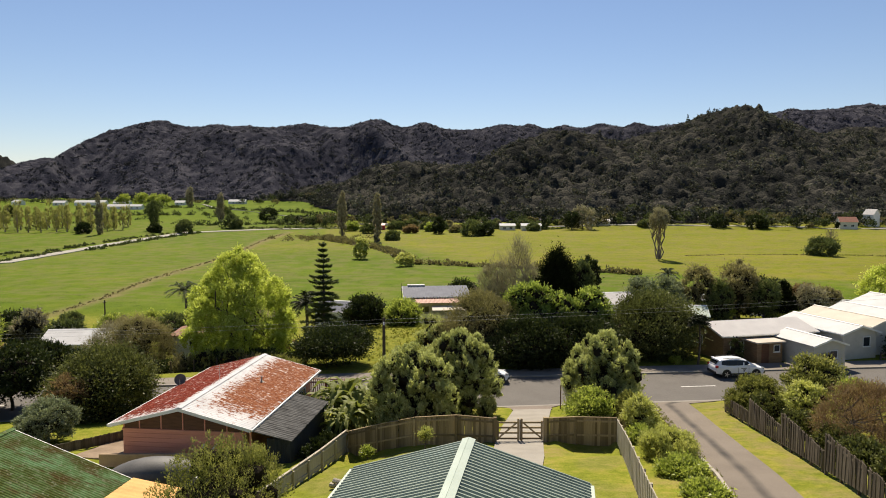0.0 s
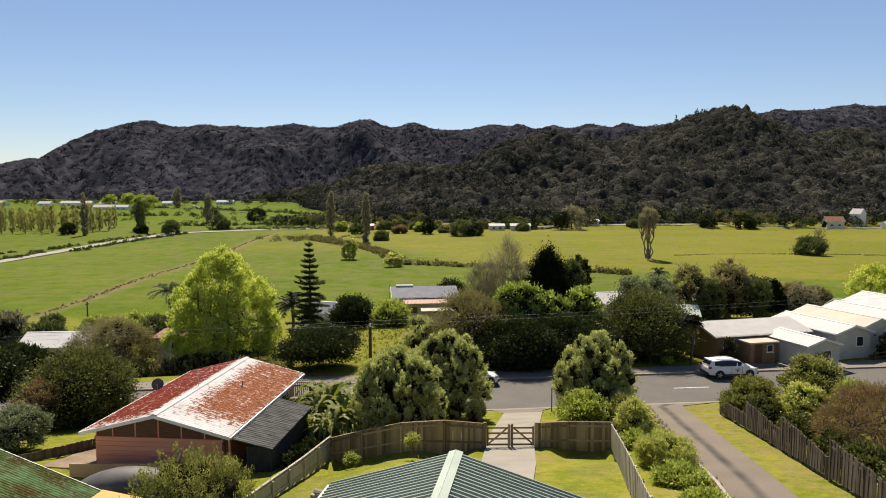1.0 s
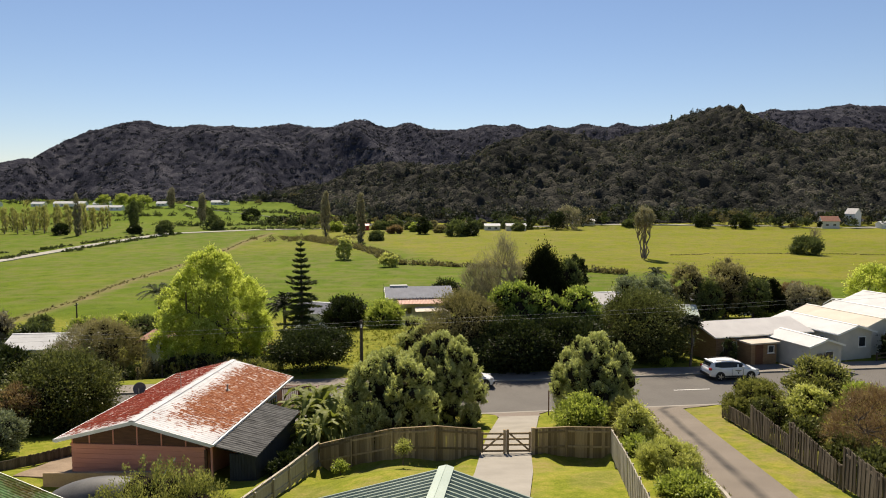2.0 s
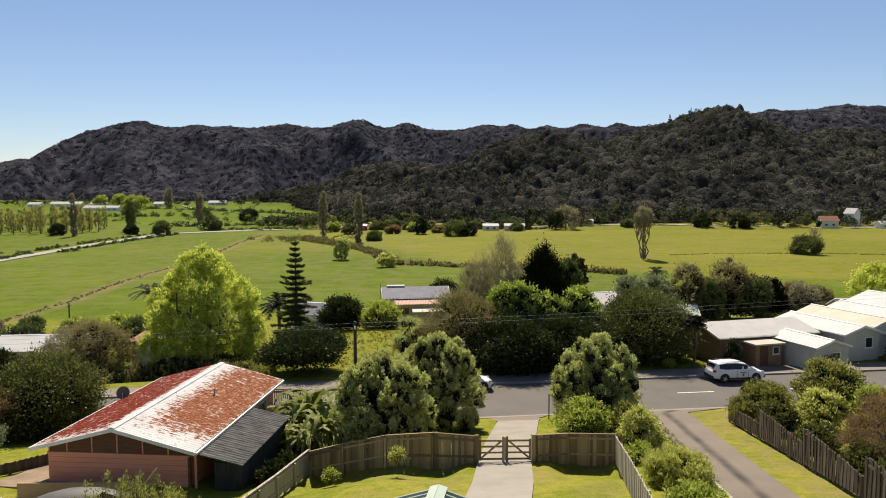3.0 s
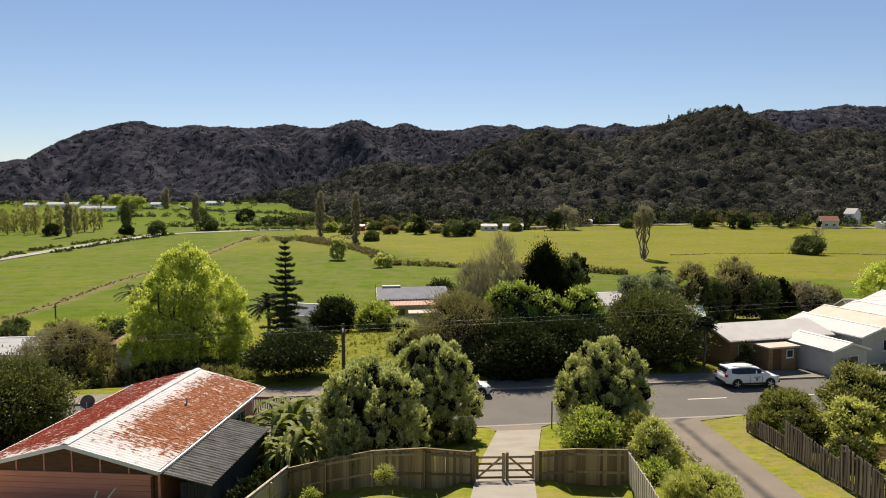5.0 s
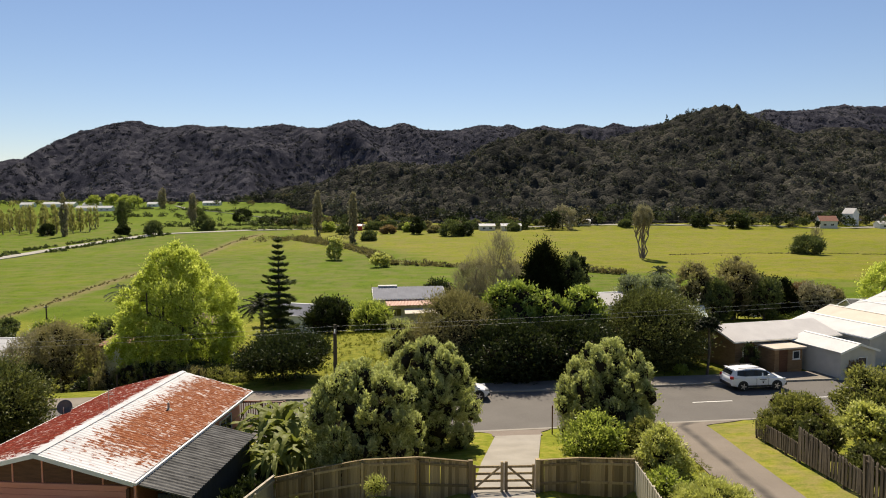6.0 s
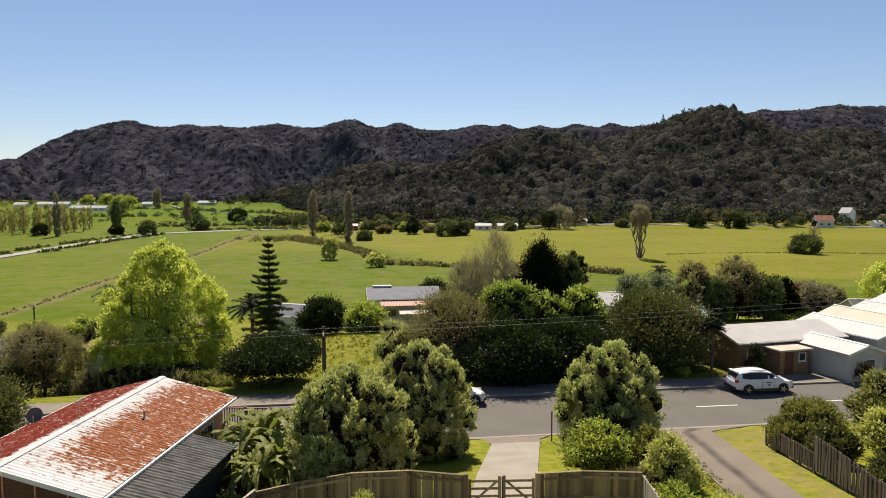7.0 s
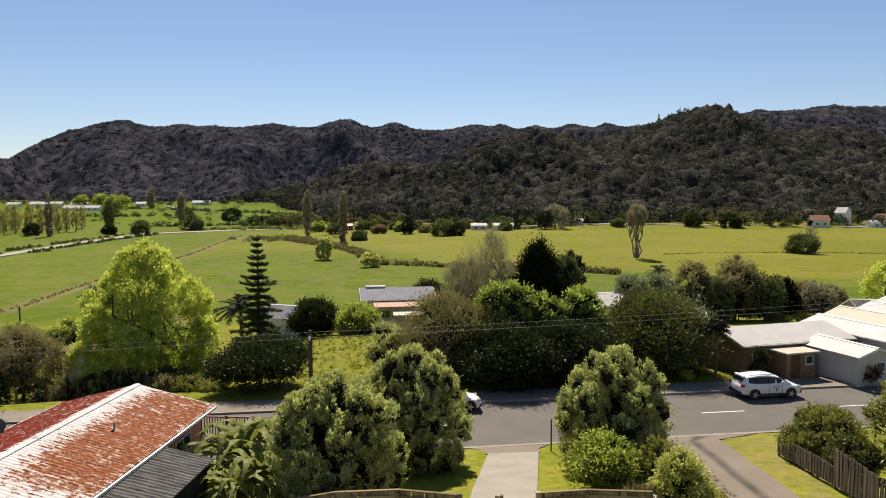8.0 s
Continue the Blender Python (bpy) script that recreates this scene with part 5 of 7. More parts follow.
def palm(label, x, y, top, reach, seed, fronds=34, mat=None, trunk_r=0.2, droop=0.9, name="palm", leaf=0.5):
    rng = np.random.default_rng(seed)
    g = G(x, y)
    h = top - g - reach * 0.45
    t = thing(name, label, "palm", pose(x, y, g))
    tubes = [tube([(0, 0, -0.2), (0.04 * h, 0, h * 0.5), (0.02 * h, 0.02 * h, h)], [trunk_r * 1.2, trunk_r, trunk_r * 0.85], 9)]
    pos, ways = [], []
    for k in range(fronds):
        a = k * 2.399 + rng.normal() * 0.1
        el = rng.uniform(-0.1, 1.35)
        c, s = math.cos(a), math.sin(a)
        pts = []
        for q in range(7):
            u = q / 6
            r = reach * (math.cos(el) * u * 0.95 + 0.25 * u * (1 - u) * math.sin(el) + 0.12 * u)
            z = h + reach * (math.sin(el) * u - droop * 0.62 * u * u)
            pts.append(Vector((c * r, s * r, z)))
        tubes.append(tube(pts, [0.03 * (1 - 0.7 * q / 6) for q in range(7)], 4))
        for q in range(1, 7):
            d = (pts[q] - pts[q - 1]).normalized()
            side = Vector((-s, c, 0))
            for w in range(5):
                p = pts[q - 1].lerp(pts[q], w / 5)
                for sg in (-1, 1):
                    pos.append(p + side * sg * leaf * 0.3)
                    ways.append(d * 0.6 + side * sg * 0.8 + Vector((0, 0, -0.25 + rng.normal() * 0.15)))
    part("trunk", joined_tubes("trunk", tubes), BARK, t)
    v, f = leaf_quads(rng, np.array([tuple(p) for p in pos]), unit(np.array([tuple(p) for p in ways])), leaf, 0.07)
    part("crown", np_mesh("crown", v, f), mat or LF_PALM, t)
    return t


def banana_plant(x, y, height, seed):
    rng = np.random.default_rng(seed)
    g = G(x, y)
    t = thing("banana_plant", "clump of banana plants with torn arching leaves", "banana plant", pose(x, y, g), group="banana plants by the deck")
    for s in range(3):
        a = s * 2.1 + rng.uniform(0, 1)
        foot = Vector((math.cos(a) * 0.35, math.sin(a) * 0.35, 0))
        hh = height * rng.uniform(0.12, 0.5)
        part("stem", joined_tubes("stem", [tube([foot, foot + Vector((0.03, 0, hh * 0.5)), foot * 1.25 + Vector((0, 0, hh))], [0.09, 0.07, 0.04], 8)]), LF_BANANA, t)
        for k in range(11):
            b = k * 2.4 + rng.uniform(0, 0.6) + s
            el, ln, wd = rng.uniform(0.45, 1.3), height * rng.uniform(0.6, 0.95), height * rng.uniform(0.045, 0.07)
            out, side = Vector((math.cos(b), math.sin(b), 0)), Vector((-math.sin(b), math.cos(b), 0))
            vs, fs, n = [], [], 15
            for q in range(n + 1):
                u = q / n
                p = foot * 1.25 + Vector((0, 0, hh)) + out * ln * (math.cos(el) * u + 0.25 * u * u) + Vector((0, 0, ln * (math.sin(el) * u - 0.75 * u * u * u - 0.15 * u)))
                w = wd * (math.sin(math.pi * min(1, 0.12 + 0.9 * u)) ** 0.6) * (0.15 if q == 0 else 1)
                wa, wb = w * rng.uniform(0.45, 1.1), w * rng.uniform(0.45, 1.1)
                vs += [p + side * wa + Vector((0, 0, 0.5 * wa - rng.uniform(0, 0.06))), p, p - side * wb + Vector((0, 0, 0.5 * wb - rng.uniform(0, 0.06)))]
                if q:
                    i = q * 3
                    fs += [(i - 3, i - 2, i + 1, i), (i - 2, i - 1, i + 2, i + 1)]
            part("leaf", np_mesh("leaf", [tuple(p) for p in vs], fs), LF_BANANA, t)
    return t


# the two big shrubs left of the drive, the one right of it
OLIVE = "rounded grey-green evergreen tree on the street verge"
tree(OLIVE, -1.75, 40.0, 6.95, 5.5, LF_OLIVE, 11, "verge", 0.12, 1300, 42, 0.085, fill=0.04, bare=-0.04, tuft=2.6, depth=5.0, stems=2, group="verge evergreens")
tree(OLIVE, 1.15, 45.9, 6.7, 5.5, LF_OLIVE, 12, "verge", 0.12, 1300, 42, 0.085, fill=0.04, bare=-0.04, tuft=2.6, depth=5.0, stems=2, group="verge evergreens")
tree(OLIVE, 10.45, 44.2, 6.9, 5.4, LF_OLIVE, 13, "verge", 0.12, 1300, 42, 0.085, fill=0.04, bare=-0.04, tuft=2.6, depth=5.0, stems=2, group="verge evergreens")
# garden along the lane
# dark shrubs added to stand for the shaded ground beside the lean-to
for x, y, w in ((-6.55, 39.7, 1.7), (-6.45, 37.8, 1.5), (-6.75, 35.9, 1.5)):
    bush("dark ferny shrub beside the lean-to", x, y, G(x, y) + 1.1, w, LF_DARK, int(y * 10), leaf=0.18, clumps=70, per=40)
bush("low rounded bright green shrub behind the fence", 8.75, 40.2, 4.65, 2.9, LF_GREEN, 21, leaf=0.15, clumps=110, per=50)
bush("grey-green upright shrub behind the fence", 10.9, 39.9, 4.5, 1.6, LF_TUFT, 22, leaf=0.1, clumps=80, per=55, tuft=2.5, spread=0.09)
bush("yellow-green leafy shrub at the fence corner", 10.75, 37.0, 5.05, 2.2, LF_SAGE, 23, shape="egg", leaf=0.13, clumps=120, per=55, spread=0.13)
bush("broad light sage-green shrub along the lane", 10.0, 29.9, 5.55, 2.5, LF_SAGE, 24, shape="verge", leaf=0.1, clumps=420, per=56, spread=0.1, tuft=2.2, lwidth=0.2)
bush("bright green leafy shrub along the lane", 9.95, 34.2, 4.3, 1.5, LF_GREEN, 25, leaf=0.13, clumps=70, per=45)
bush("low bright green shrub beside the side fence", 9.4, 26.6, 5.55, 1.9, LF_GREEN, 26, leaf=0.13, clumps=120, per=45)
bush("low bright green shrub beside the side fence", 8.9, 23.0, 6.1, 1.6, LF_GREEN, 27, leaf=0.13, clumps=90, per=45)
bush("dry brown grass clump by the lane", 9.4, 37.0, 3.6, 1.6, LF_BROWN, 28, leaf=0.3, clumps=26, per=50, lwidth=0.08, rise=1.0)
# garden across the lane
bush("dull olive bushy shrub above the board fence", 20.2, 44.2, 4.3, 3.6, LF_TUFT, 31, leaf=0.12, clumps=260, per=55, spread=0.14, tuft=1.6)
bush("yellow-green multi-stemmed tree in the garden", 22.6, 41.6, 6.3, 3.4, LF_TUFT, 32, shape="round", leaf=0.17, clumps=200, per=34, stems=4, bare=0.2, category="tree", name="tree")
bush("yellow-green leafy shrub in the garden", 21.2, 39.6, 5.2, 2.4, LF_SAGE, 37, leaf=0.18, clumps=80, per=38, stems=3, bare=0.15)
bush("leafy green shrub in the garden", 23.4, 38.6, 5.7, 2.6, LF_GREEN, 34, leaf=0.16, clumps=110, per=40)
bush("twiggy pinkish-brown shrub hanging over the fence", 19.0, 30.4, 7.7, 4.6, LF_RUST, 35, leaf=0.2, clumps=330, per=40, lwidth=0.07, spread=0.2, stems=5)
bush("twiggy pinkish-brown shrub in the garden", 21.8, 33.8, 6.6, 3.2, LF_RUST, 36, leaf=0.2, clumps=160, per=40, lwidth=0.07, spread=0.2, stems=5)
for k, (x, y, top, w) in enumerate(((19.4, 40.6, 4.1, 2.2), (18.6, 35.4, 4.7, 2.0), (17.4, 29.8, 5.8, 2.2), (16.9, 27.2, 6.2, 2.1), (16.2, 23.6, 7.0, 2.0))):
    bush("dull green shrub behind the board fence", x, y, top, w, LF_DOME, 890 + k, leaf=0.14, clumps=120, per=40)
# near the camera's start
bush("loose grey-green olive shrub with small leaves", -6.7, 19.9, 8.8, 4.0, LF_TUFT, 41, leaf=0.08, clumps=330, per=62, lwidth=0.24, rise=0.7, spread=0.1, tuft=4.2)
bush("silver-leaved flowering shrub by the yard", -22.9, 39.3, 4.25, 3.4, LF_GREY, 42, leaf=0.13, clumps=300, per=50, spread=0.12)
for k, (x, y, h) in enumerate(((-6.3, 43.2, 4.4), (-5.2, 41.6, 3.8), (-4.8, 44.4, 4.0), (-6.9, 45.6, 3.8), (-5.9, 40.2, 3.0))):
    banana_plant(x, y, h, 50 + k)
bush("young round-headed sapling on the lawn", -0.9, 34.3, 4.25, 0.66, LF_SAGE, 61, leaf=0.07, clumps=36, per=26, bare=0.25, category="sapling", name="sapling")
bush("small round bright green bush on the lawn", -3.95, 35.4, 2.8, 0.55, LF_GREEN, 62, leaf=0.1, clumps=30, per=40)
# left side: gardens this side of the street
tree("broad dark evergreen tree with browned tips", -24.4, 48.8, 5.1, 7.4, LF_DOME, 71, "dome", 0.2, 520, 60, bare=0.0)
tree("browned twiggy shrub within the dark tree", -25.3, 45.9, 3.9, 3.0, LF_RUST, 72, "round", 0.2, 120, 50, lwidth=0.15)
tree("dark evergreen tree at the street edge", -32.0, 50.5, 4.9, 5.4, LF_DARK, 73, "round", 0.26, 150, 55)
tree("russet-topped evergreen tree beside the street", -36.6, 52.0, 5.6, 6.0, LF_RUST, 74, "dome", 0.26, 150, 55)
tree("dark evergreen tree beside the street", -34.0, 46.5, 3.4, 5.4, LF_DARK, 75, "round", 0.26, 150, 55)
# across the street, left
for k, (x, y, top, w) in enumerate(((-42.0, 66.5, 0.9, 4.6), (-37.5, 68.5, 0.6, 4.4), (-33.0, 69.0, 0.2, 3.6), (-22.5, 67.0, 0.5, 4.2), (-18.0, 67.4, 0.7, 4.4), (-15.0, 68.0, 0.2, 3.0), (-27.5, 68.5, -0.6, 3.0))):
    bush("low dark hedge shrub behind the footpath", x, y, top, w, LF_DARK, 880 + k, shape="dome", leaf=0.2, clumps=120, per=36)
tree("small dark green tree across the street", -38.2, 66.0, 1.9, 4.0, LF_DARK, 81, "dome", 0.26, 110, 50)
tree("brown-green rounded tree with a clear stem", -32.3, 73.0, 2.7, 6.4, LF_BROWN, 82, "verge", 0.18, 480, 55, bare=0.1, lwidth=0.22)
tree("pale twiggy rounded tree across the street", -37.0, 76.5, 1.6, 5.6, LF_TWIG, 83, "round", 0.3, 160, 50, lwidth=0.1, bare=0.2)
tree("tall lime-green tree in new leaf", -21.4, 72.6, 9.9, 11.8, LF_LIME, 84, "plume", 0.19, 2900, 32, 0.19, bare=0.02, stems=4, rise=0.7, fill=1.5)
for k, (x, y, top, w) in enumerate(((-25.2, 66.2, 0.4, 2.4), (-22.9, 65.8, 0.9, 2.6), (-20.4, 66.2, 1.1, 2.8), (-18.0, 65.6, 0.6, 2.4), (-15.8, 65.9, 0.3, 2.6), (-14.1, 65.2, 0.0, 2.2))):
    bush("thin pale twiggy shrub below the lime-green tree", x, y, top, w, LF_TUFT if k % 3 else LF_BROWN, 850 + k, shape="verge", leaf=0.2, clumps=110, per=34, lwidth=0.16, tuft=3.0, spread=0.12)
norfolk_pine("tall tiered pine with a straight stem", -14.3, 82.5, 10.2, 6.9, 86)
tree("dark glossy multi-stemmed tree", -10.2, 64.9, 3.2, 7.2, LF_DARK, 87, "round", 0.2, 460, 58, bare=0.26, stems=5)
tree("dark round tree by the far house", -11.4, 100, 1.4, 6.3, LF_DARK, 88, "round", 0.3, 220, 50, bare=-0.05)
tree("yellow-green bushy tree by the far house", -5.7, 98, 1.1, 5.6, LF_GREEN, 89, "dome", 0.26, 200, 50, bare=-0.05)
tree("pinkish new-growth shrub below the pine", -17.6, 76, -0.2, 3.4, LF_RUST, 90, "round", 0.26, 70, 45, bare=0)
palm("feathery tall palm beside the pasture", -37.6, 100, 3.4, 2.9, 91, 26, LF_GREY)
palm("dark feather palm behind the pine", -17.6, 88, 3.4, 2.8, 92, 50, LF_DARK, droop=0.7)
# across the street, middle
tree("brown-topped dome of dense scrub", 3.35, 67.4, 6.7, 7.5, LF_SCRUB, 101, "dome", 0.2, 520, 60, bare=0.0, lwidth=0.2)
tree("thin olive shrub at the grass edge", -1.0, 68.5, 4.4, 3.4, LF_OLIVE, 102, "round", 0.24, 110, 45, lwidth=0.14, bare=0)
tree("broad-leaved tree with bright lit leaves", 8.7, 69.4, 6.9, 5.9, LF_LEAFY, 103, "ragged", 0.28, 300, 44, 0.26, bare=0.0)
tree("broad-leaved tree with bright lit leaves", 11.7, 69.3, 5.7, 4.6, LF_LEAFY, 113, "ragged", 0.28, 220, 44, 0.26, bare=0.0)
tree("dark spreading tree in front of the conifer", 7.7, 64.6, 4.6, 7.6, LF_DARK, 104, "dome", 0.24, 260, 60, bare=0.0)
tree("dark spreading tree in front of the conifer", 13.0, 65.0, 4.6, 7.6, LF_DARK, 105, "dome", 0.24, 260, 60, bare=0.0)
tree("broad-leaved tree with bright lit leaves", 15.2, 70.0, 6.1, 4.6, LF_LEAFY, 106, "ragged", 0.28, 220, 44, 0.26, bare=0.0)
tree("massive dark dome-shaped tree beside the street", 20.9, 68.7, 6.25, 9.6, LF_DOME, 107, "dome", 0.2, 620, 66, bare=0.0)
tree("nearly black conifer behind the gardens", 13.0, 78.5, 9.8, 5.9, LF_BLACK, 108, "spire", 0.24, 900, 60, bare=0.0, rise=0.9, lwidth=0.24)
tree("dark green tree leaning on the conifer", 16.4, 82.5, 7.6, 3.8, LF_WOODS, 109, "ragged", 0.26, 260, 50, bare=0.0, rise=0.7)
tree("pale leafless tree beside the conifer", 9.0, 83, 10.1, 6.6, LF_TWIG, 110, "egg", 0.6, 460, 50, bare=0.08, rise=1.0, lwidth=0.03, bark=PALEBARK, stems=3)
tree("pale leafless tree beside the conifer", 5.8, 84, 7.8, 4.4, LF_TWIG, 111, "egg", 0.6, 240, 50, bare=0.08, rise=1.0, lwidth=0.03, bark=PALEBARK, stems=3)
tree("open dark green tree behind the conifers", 21.2, 100, 7.4, 3.3, LF_DARK, 112, "round", 0.32, 80, 40, bare=0.3)
# right middle distance
for k, (x, y, top, w, mat, shape, lab) in enumerate((
        (30.4, 106, 3.6, 5.4, LF_GREY, "round", "grey-green garden tree"), (31.0, 105, 2.4, 5.0, LF_WOODS, "round", "green garden tree"),
        (34.8, 107, 3.5, 5.2, LF_GREY, "round", "grey-leaved garden tree"), (39.5, 107, 5.5, 5.4, LF_BROWN, "round", "tall brown-green garden tree"), (42.2, 105, 3.2, 4.4, LF_WOODS, "dome", "green garden tree"),
        (45.4, 107, 5.7, 7.0, LF_BROWN, "round", "broad brown-green garden tree"), (49.0, 105, 3.4, 4.6, LF_WOODS, "round", "green garden tree"), (53.0, 107, 2.1, 4.2, LF_BLACK, "egg", "small nearly black conifer"),
        (57.0, 107, 2.1, 5.6, LF_TWIG, "dome", "pale russet garden tree"))):
    tree(lab + " near the paddock", x, y, top, w, mat, 820 + k, shape, 0.3, 150, 46, bare=0.05)
for k, (x, y, top, w, mat, shape, lab) in enumerate((
                (35.0, 106, 2.0, 5.0, LF_GREY, "dome", "grey-leaved garden tree"), (29.6, 101, 1.6, 4.6, LF_DARK, "dome", "dark garden shrub"),
        (48.0, 112, 4.9, 5.2, LF_BROWN, "egg", "brown-green tree beside the paddock"),
        (51.5, 110, 3.1, 6.4, LF_DARK, "dome", "dark green tree beside the paddock"), (57.0, 115, 1.0, 4.0, LF_BLACK, "cone", "small dark conifer"),
        (62.0, 118, 0.8, 6.4, LF_RUST, "dome", "russet dome-shaped tree"), (65.6, 117, 0.4, 4.0, LF_BROWN, "dome", "brown shrub"),
        (75.0, 118, 4.4, 7.0, LF_LIME, "round", "lime-green tree beside the paddock"), (39.0, 106, -0.6, 5.0, LF_GREEN, "round", "bright green shrub by the lawn"),
        (43.0, 107, -1.0, 4.4, LF_GREEN, "round", "bright green shrub by the lawn"), (46.5, 108, 0.6, 5.0, LF_DARK, "round", "dark green shrub by the lawn"),
        (53.0, 106, -2.2, 6.0, LF_GREEN, "dome", "green hedge shrub"), (58.0, 107, -2.4, 6.0, LF_GREEN, "dome", "green hedge shrub"),
        (3.2, 128, 0.4, 7.0, LF_DARK, "round", "dark bushy tree behind the far house"))):
    tree(lab, x, y, top, w, mat, 130 + k, shape, 0.32, 130, 52, bare=0.1 if shape != "cone" else 0)
palm("slender feather palm beside the paddock", 35.8, 110, 4.3, 2.0, 121, 22, LF_GREY, 0.14)
palm("cabbage tree with a spiky head", 24.0, 64.3, 4.5, 1.0, 122, 60, LF_DARK, 0.1, 0.5, "cabbage_tree", 0.45)
bush("dark upright shrub beside the porch", 27.7, 64.6, 2.7, 1.4, LF_DARK, 123, shape="egg", leaf=0.2, clumps=50, per=40)
bush("dark rounded shrub beside the unit", 44.6, 66.6, 3.0, 2.6, LF_DARK, 126, shape="verge", leaf=0.2, clumps=110, per=44)
bush("reddish shrub before the shed", 35.0, 62.9, 1.75, 1.8, LF_RUST, 124, leaf=0.16, clumps=60, per=40)
bush("pale green shrub at the footpath", 21.9, 64.6, 0.9, 1.0, LF_LIME, 125, leaf=0.15, clumps=30, per=36)
# left middle distance, garden edge before the paddocks
rl = random.Random(5)
for k in range(30):
    x = -98 + 3.0 * k + rl.uniform(-1.5, 1.5)
    y = 101 + rl.uniform(-8, 16) + 0.1 * abs(x + 50)
    mat = rl.choice((LF_DARK, LF_DARK, LF_WOODS, LF_WOODS, LF_BROWN, LF_GREEN, LF_TWIG))
    if -28 < x:
        continue
    tree("garden tree at the edge of the pasture", x, y, G(x, y) + rl.uniform(2.6, 5.0), rl.uniform(4.0, 7.0), mat, 200 + k, rl.choice(("round", "dome")), 0.38, 70, 44, bare=0.05, group="pasture edge trees")
for k, (x, y, top, w, mat) in enumerate(((-50.5, 84, -2.2, 5, LF_DARK), (-40, 80, -2.2, 4, LF_BROWN), (-58, 80, 0.5, 7, LF_DARK), (-54, 74, 0.8, 6, LF_RUST), (-49, 70, -0.2, 5, LF_DARK),
                                         (-63, 92, 0.2, 7, LF_GREEN), (-28.0, 88, -0.6, 5, LF_DARK), (-25.0, 94, -1.2, 6, LF_GREEN), (-44, 62, 2.6, 6.0, LF_DARK), (-50, 58, 4.2, 7.0, LF_RUST))):
    tree("garden tree across the street", x, y, top, w, mat, 240 + k, "round" if k % 2 else "dome", 0.32, 100, 48, bare=0.05, group="gardens across the street")

# ---------------------------------------------------------------- vehicles


def loft(rings, close=True):
    """A skin through rings of half sections (y, z) at stations x, mirrored about the middle."""
    bm = bmesh.new()
    made = []
    for x, half in rings:
        full = [(x, y, z) for y, z in half] + [(x, -y, z) for y, z in half[-2:0:-1]]
        made.append([bm.verts.new(p) for p in full])
    n = len(made[0])
    for a, b in zip(made, made[1:]):
        for i in range(n):
            bm.faces.new((a[i], a[(i + 1) % n], b[(i + 1) % n], b[i]))
    bm.faces.new(made[0]), bm.faces.new(made[-1][::-1])
    bmesh.ops.recalc_face_normals(bm, faces=bm.faces[:])
    return bm


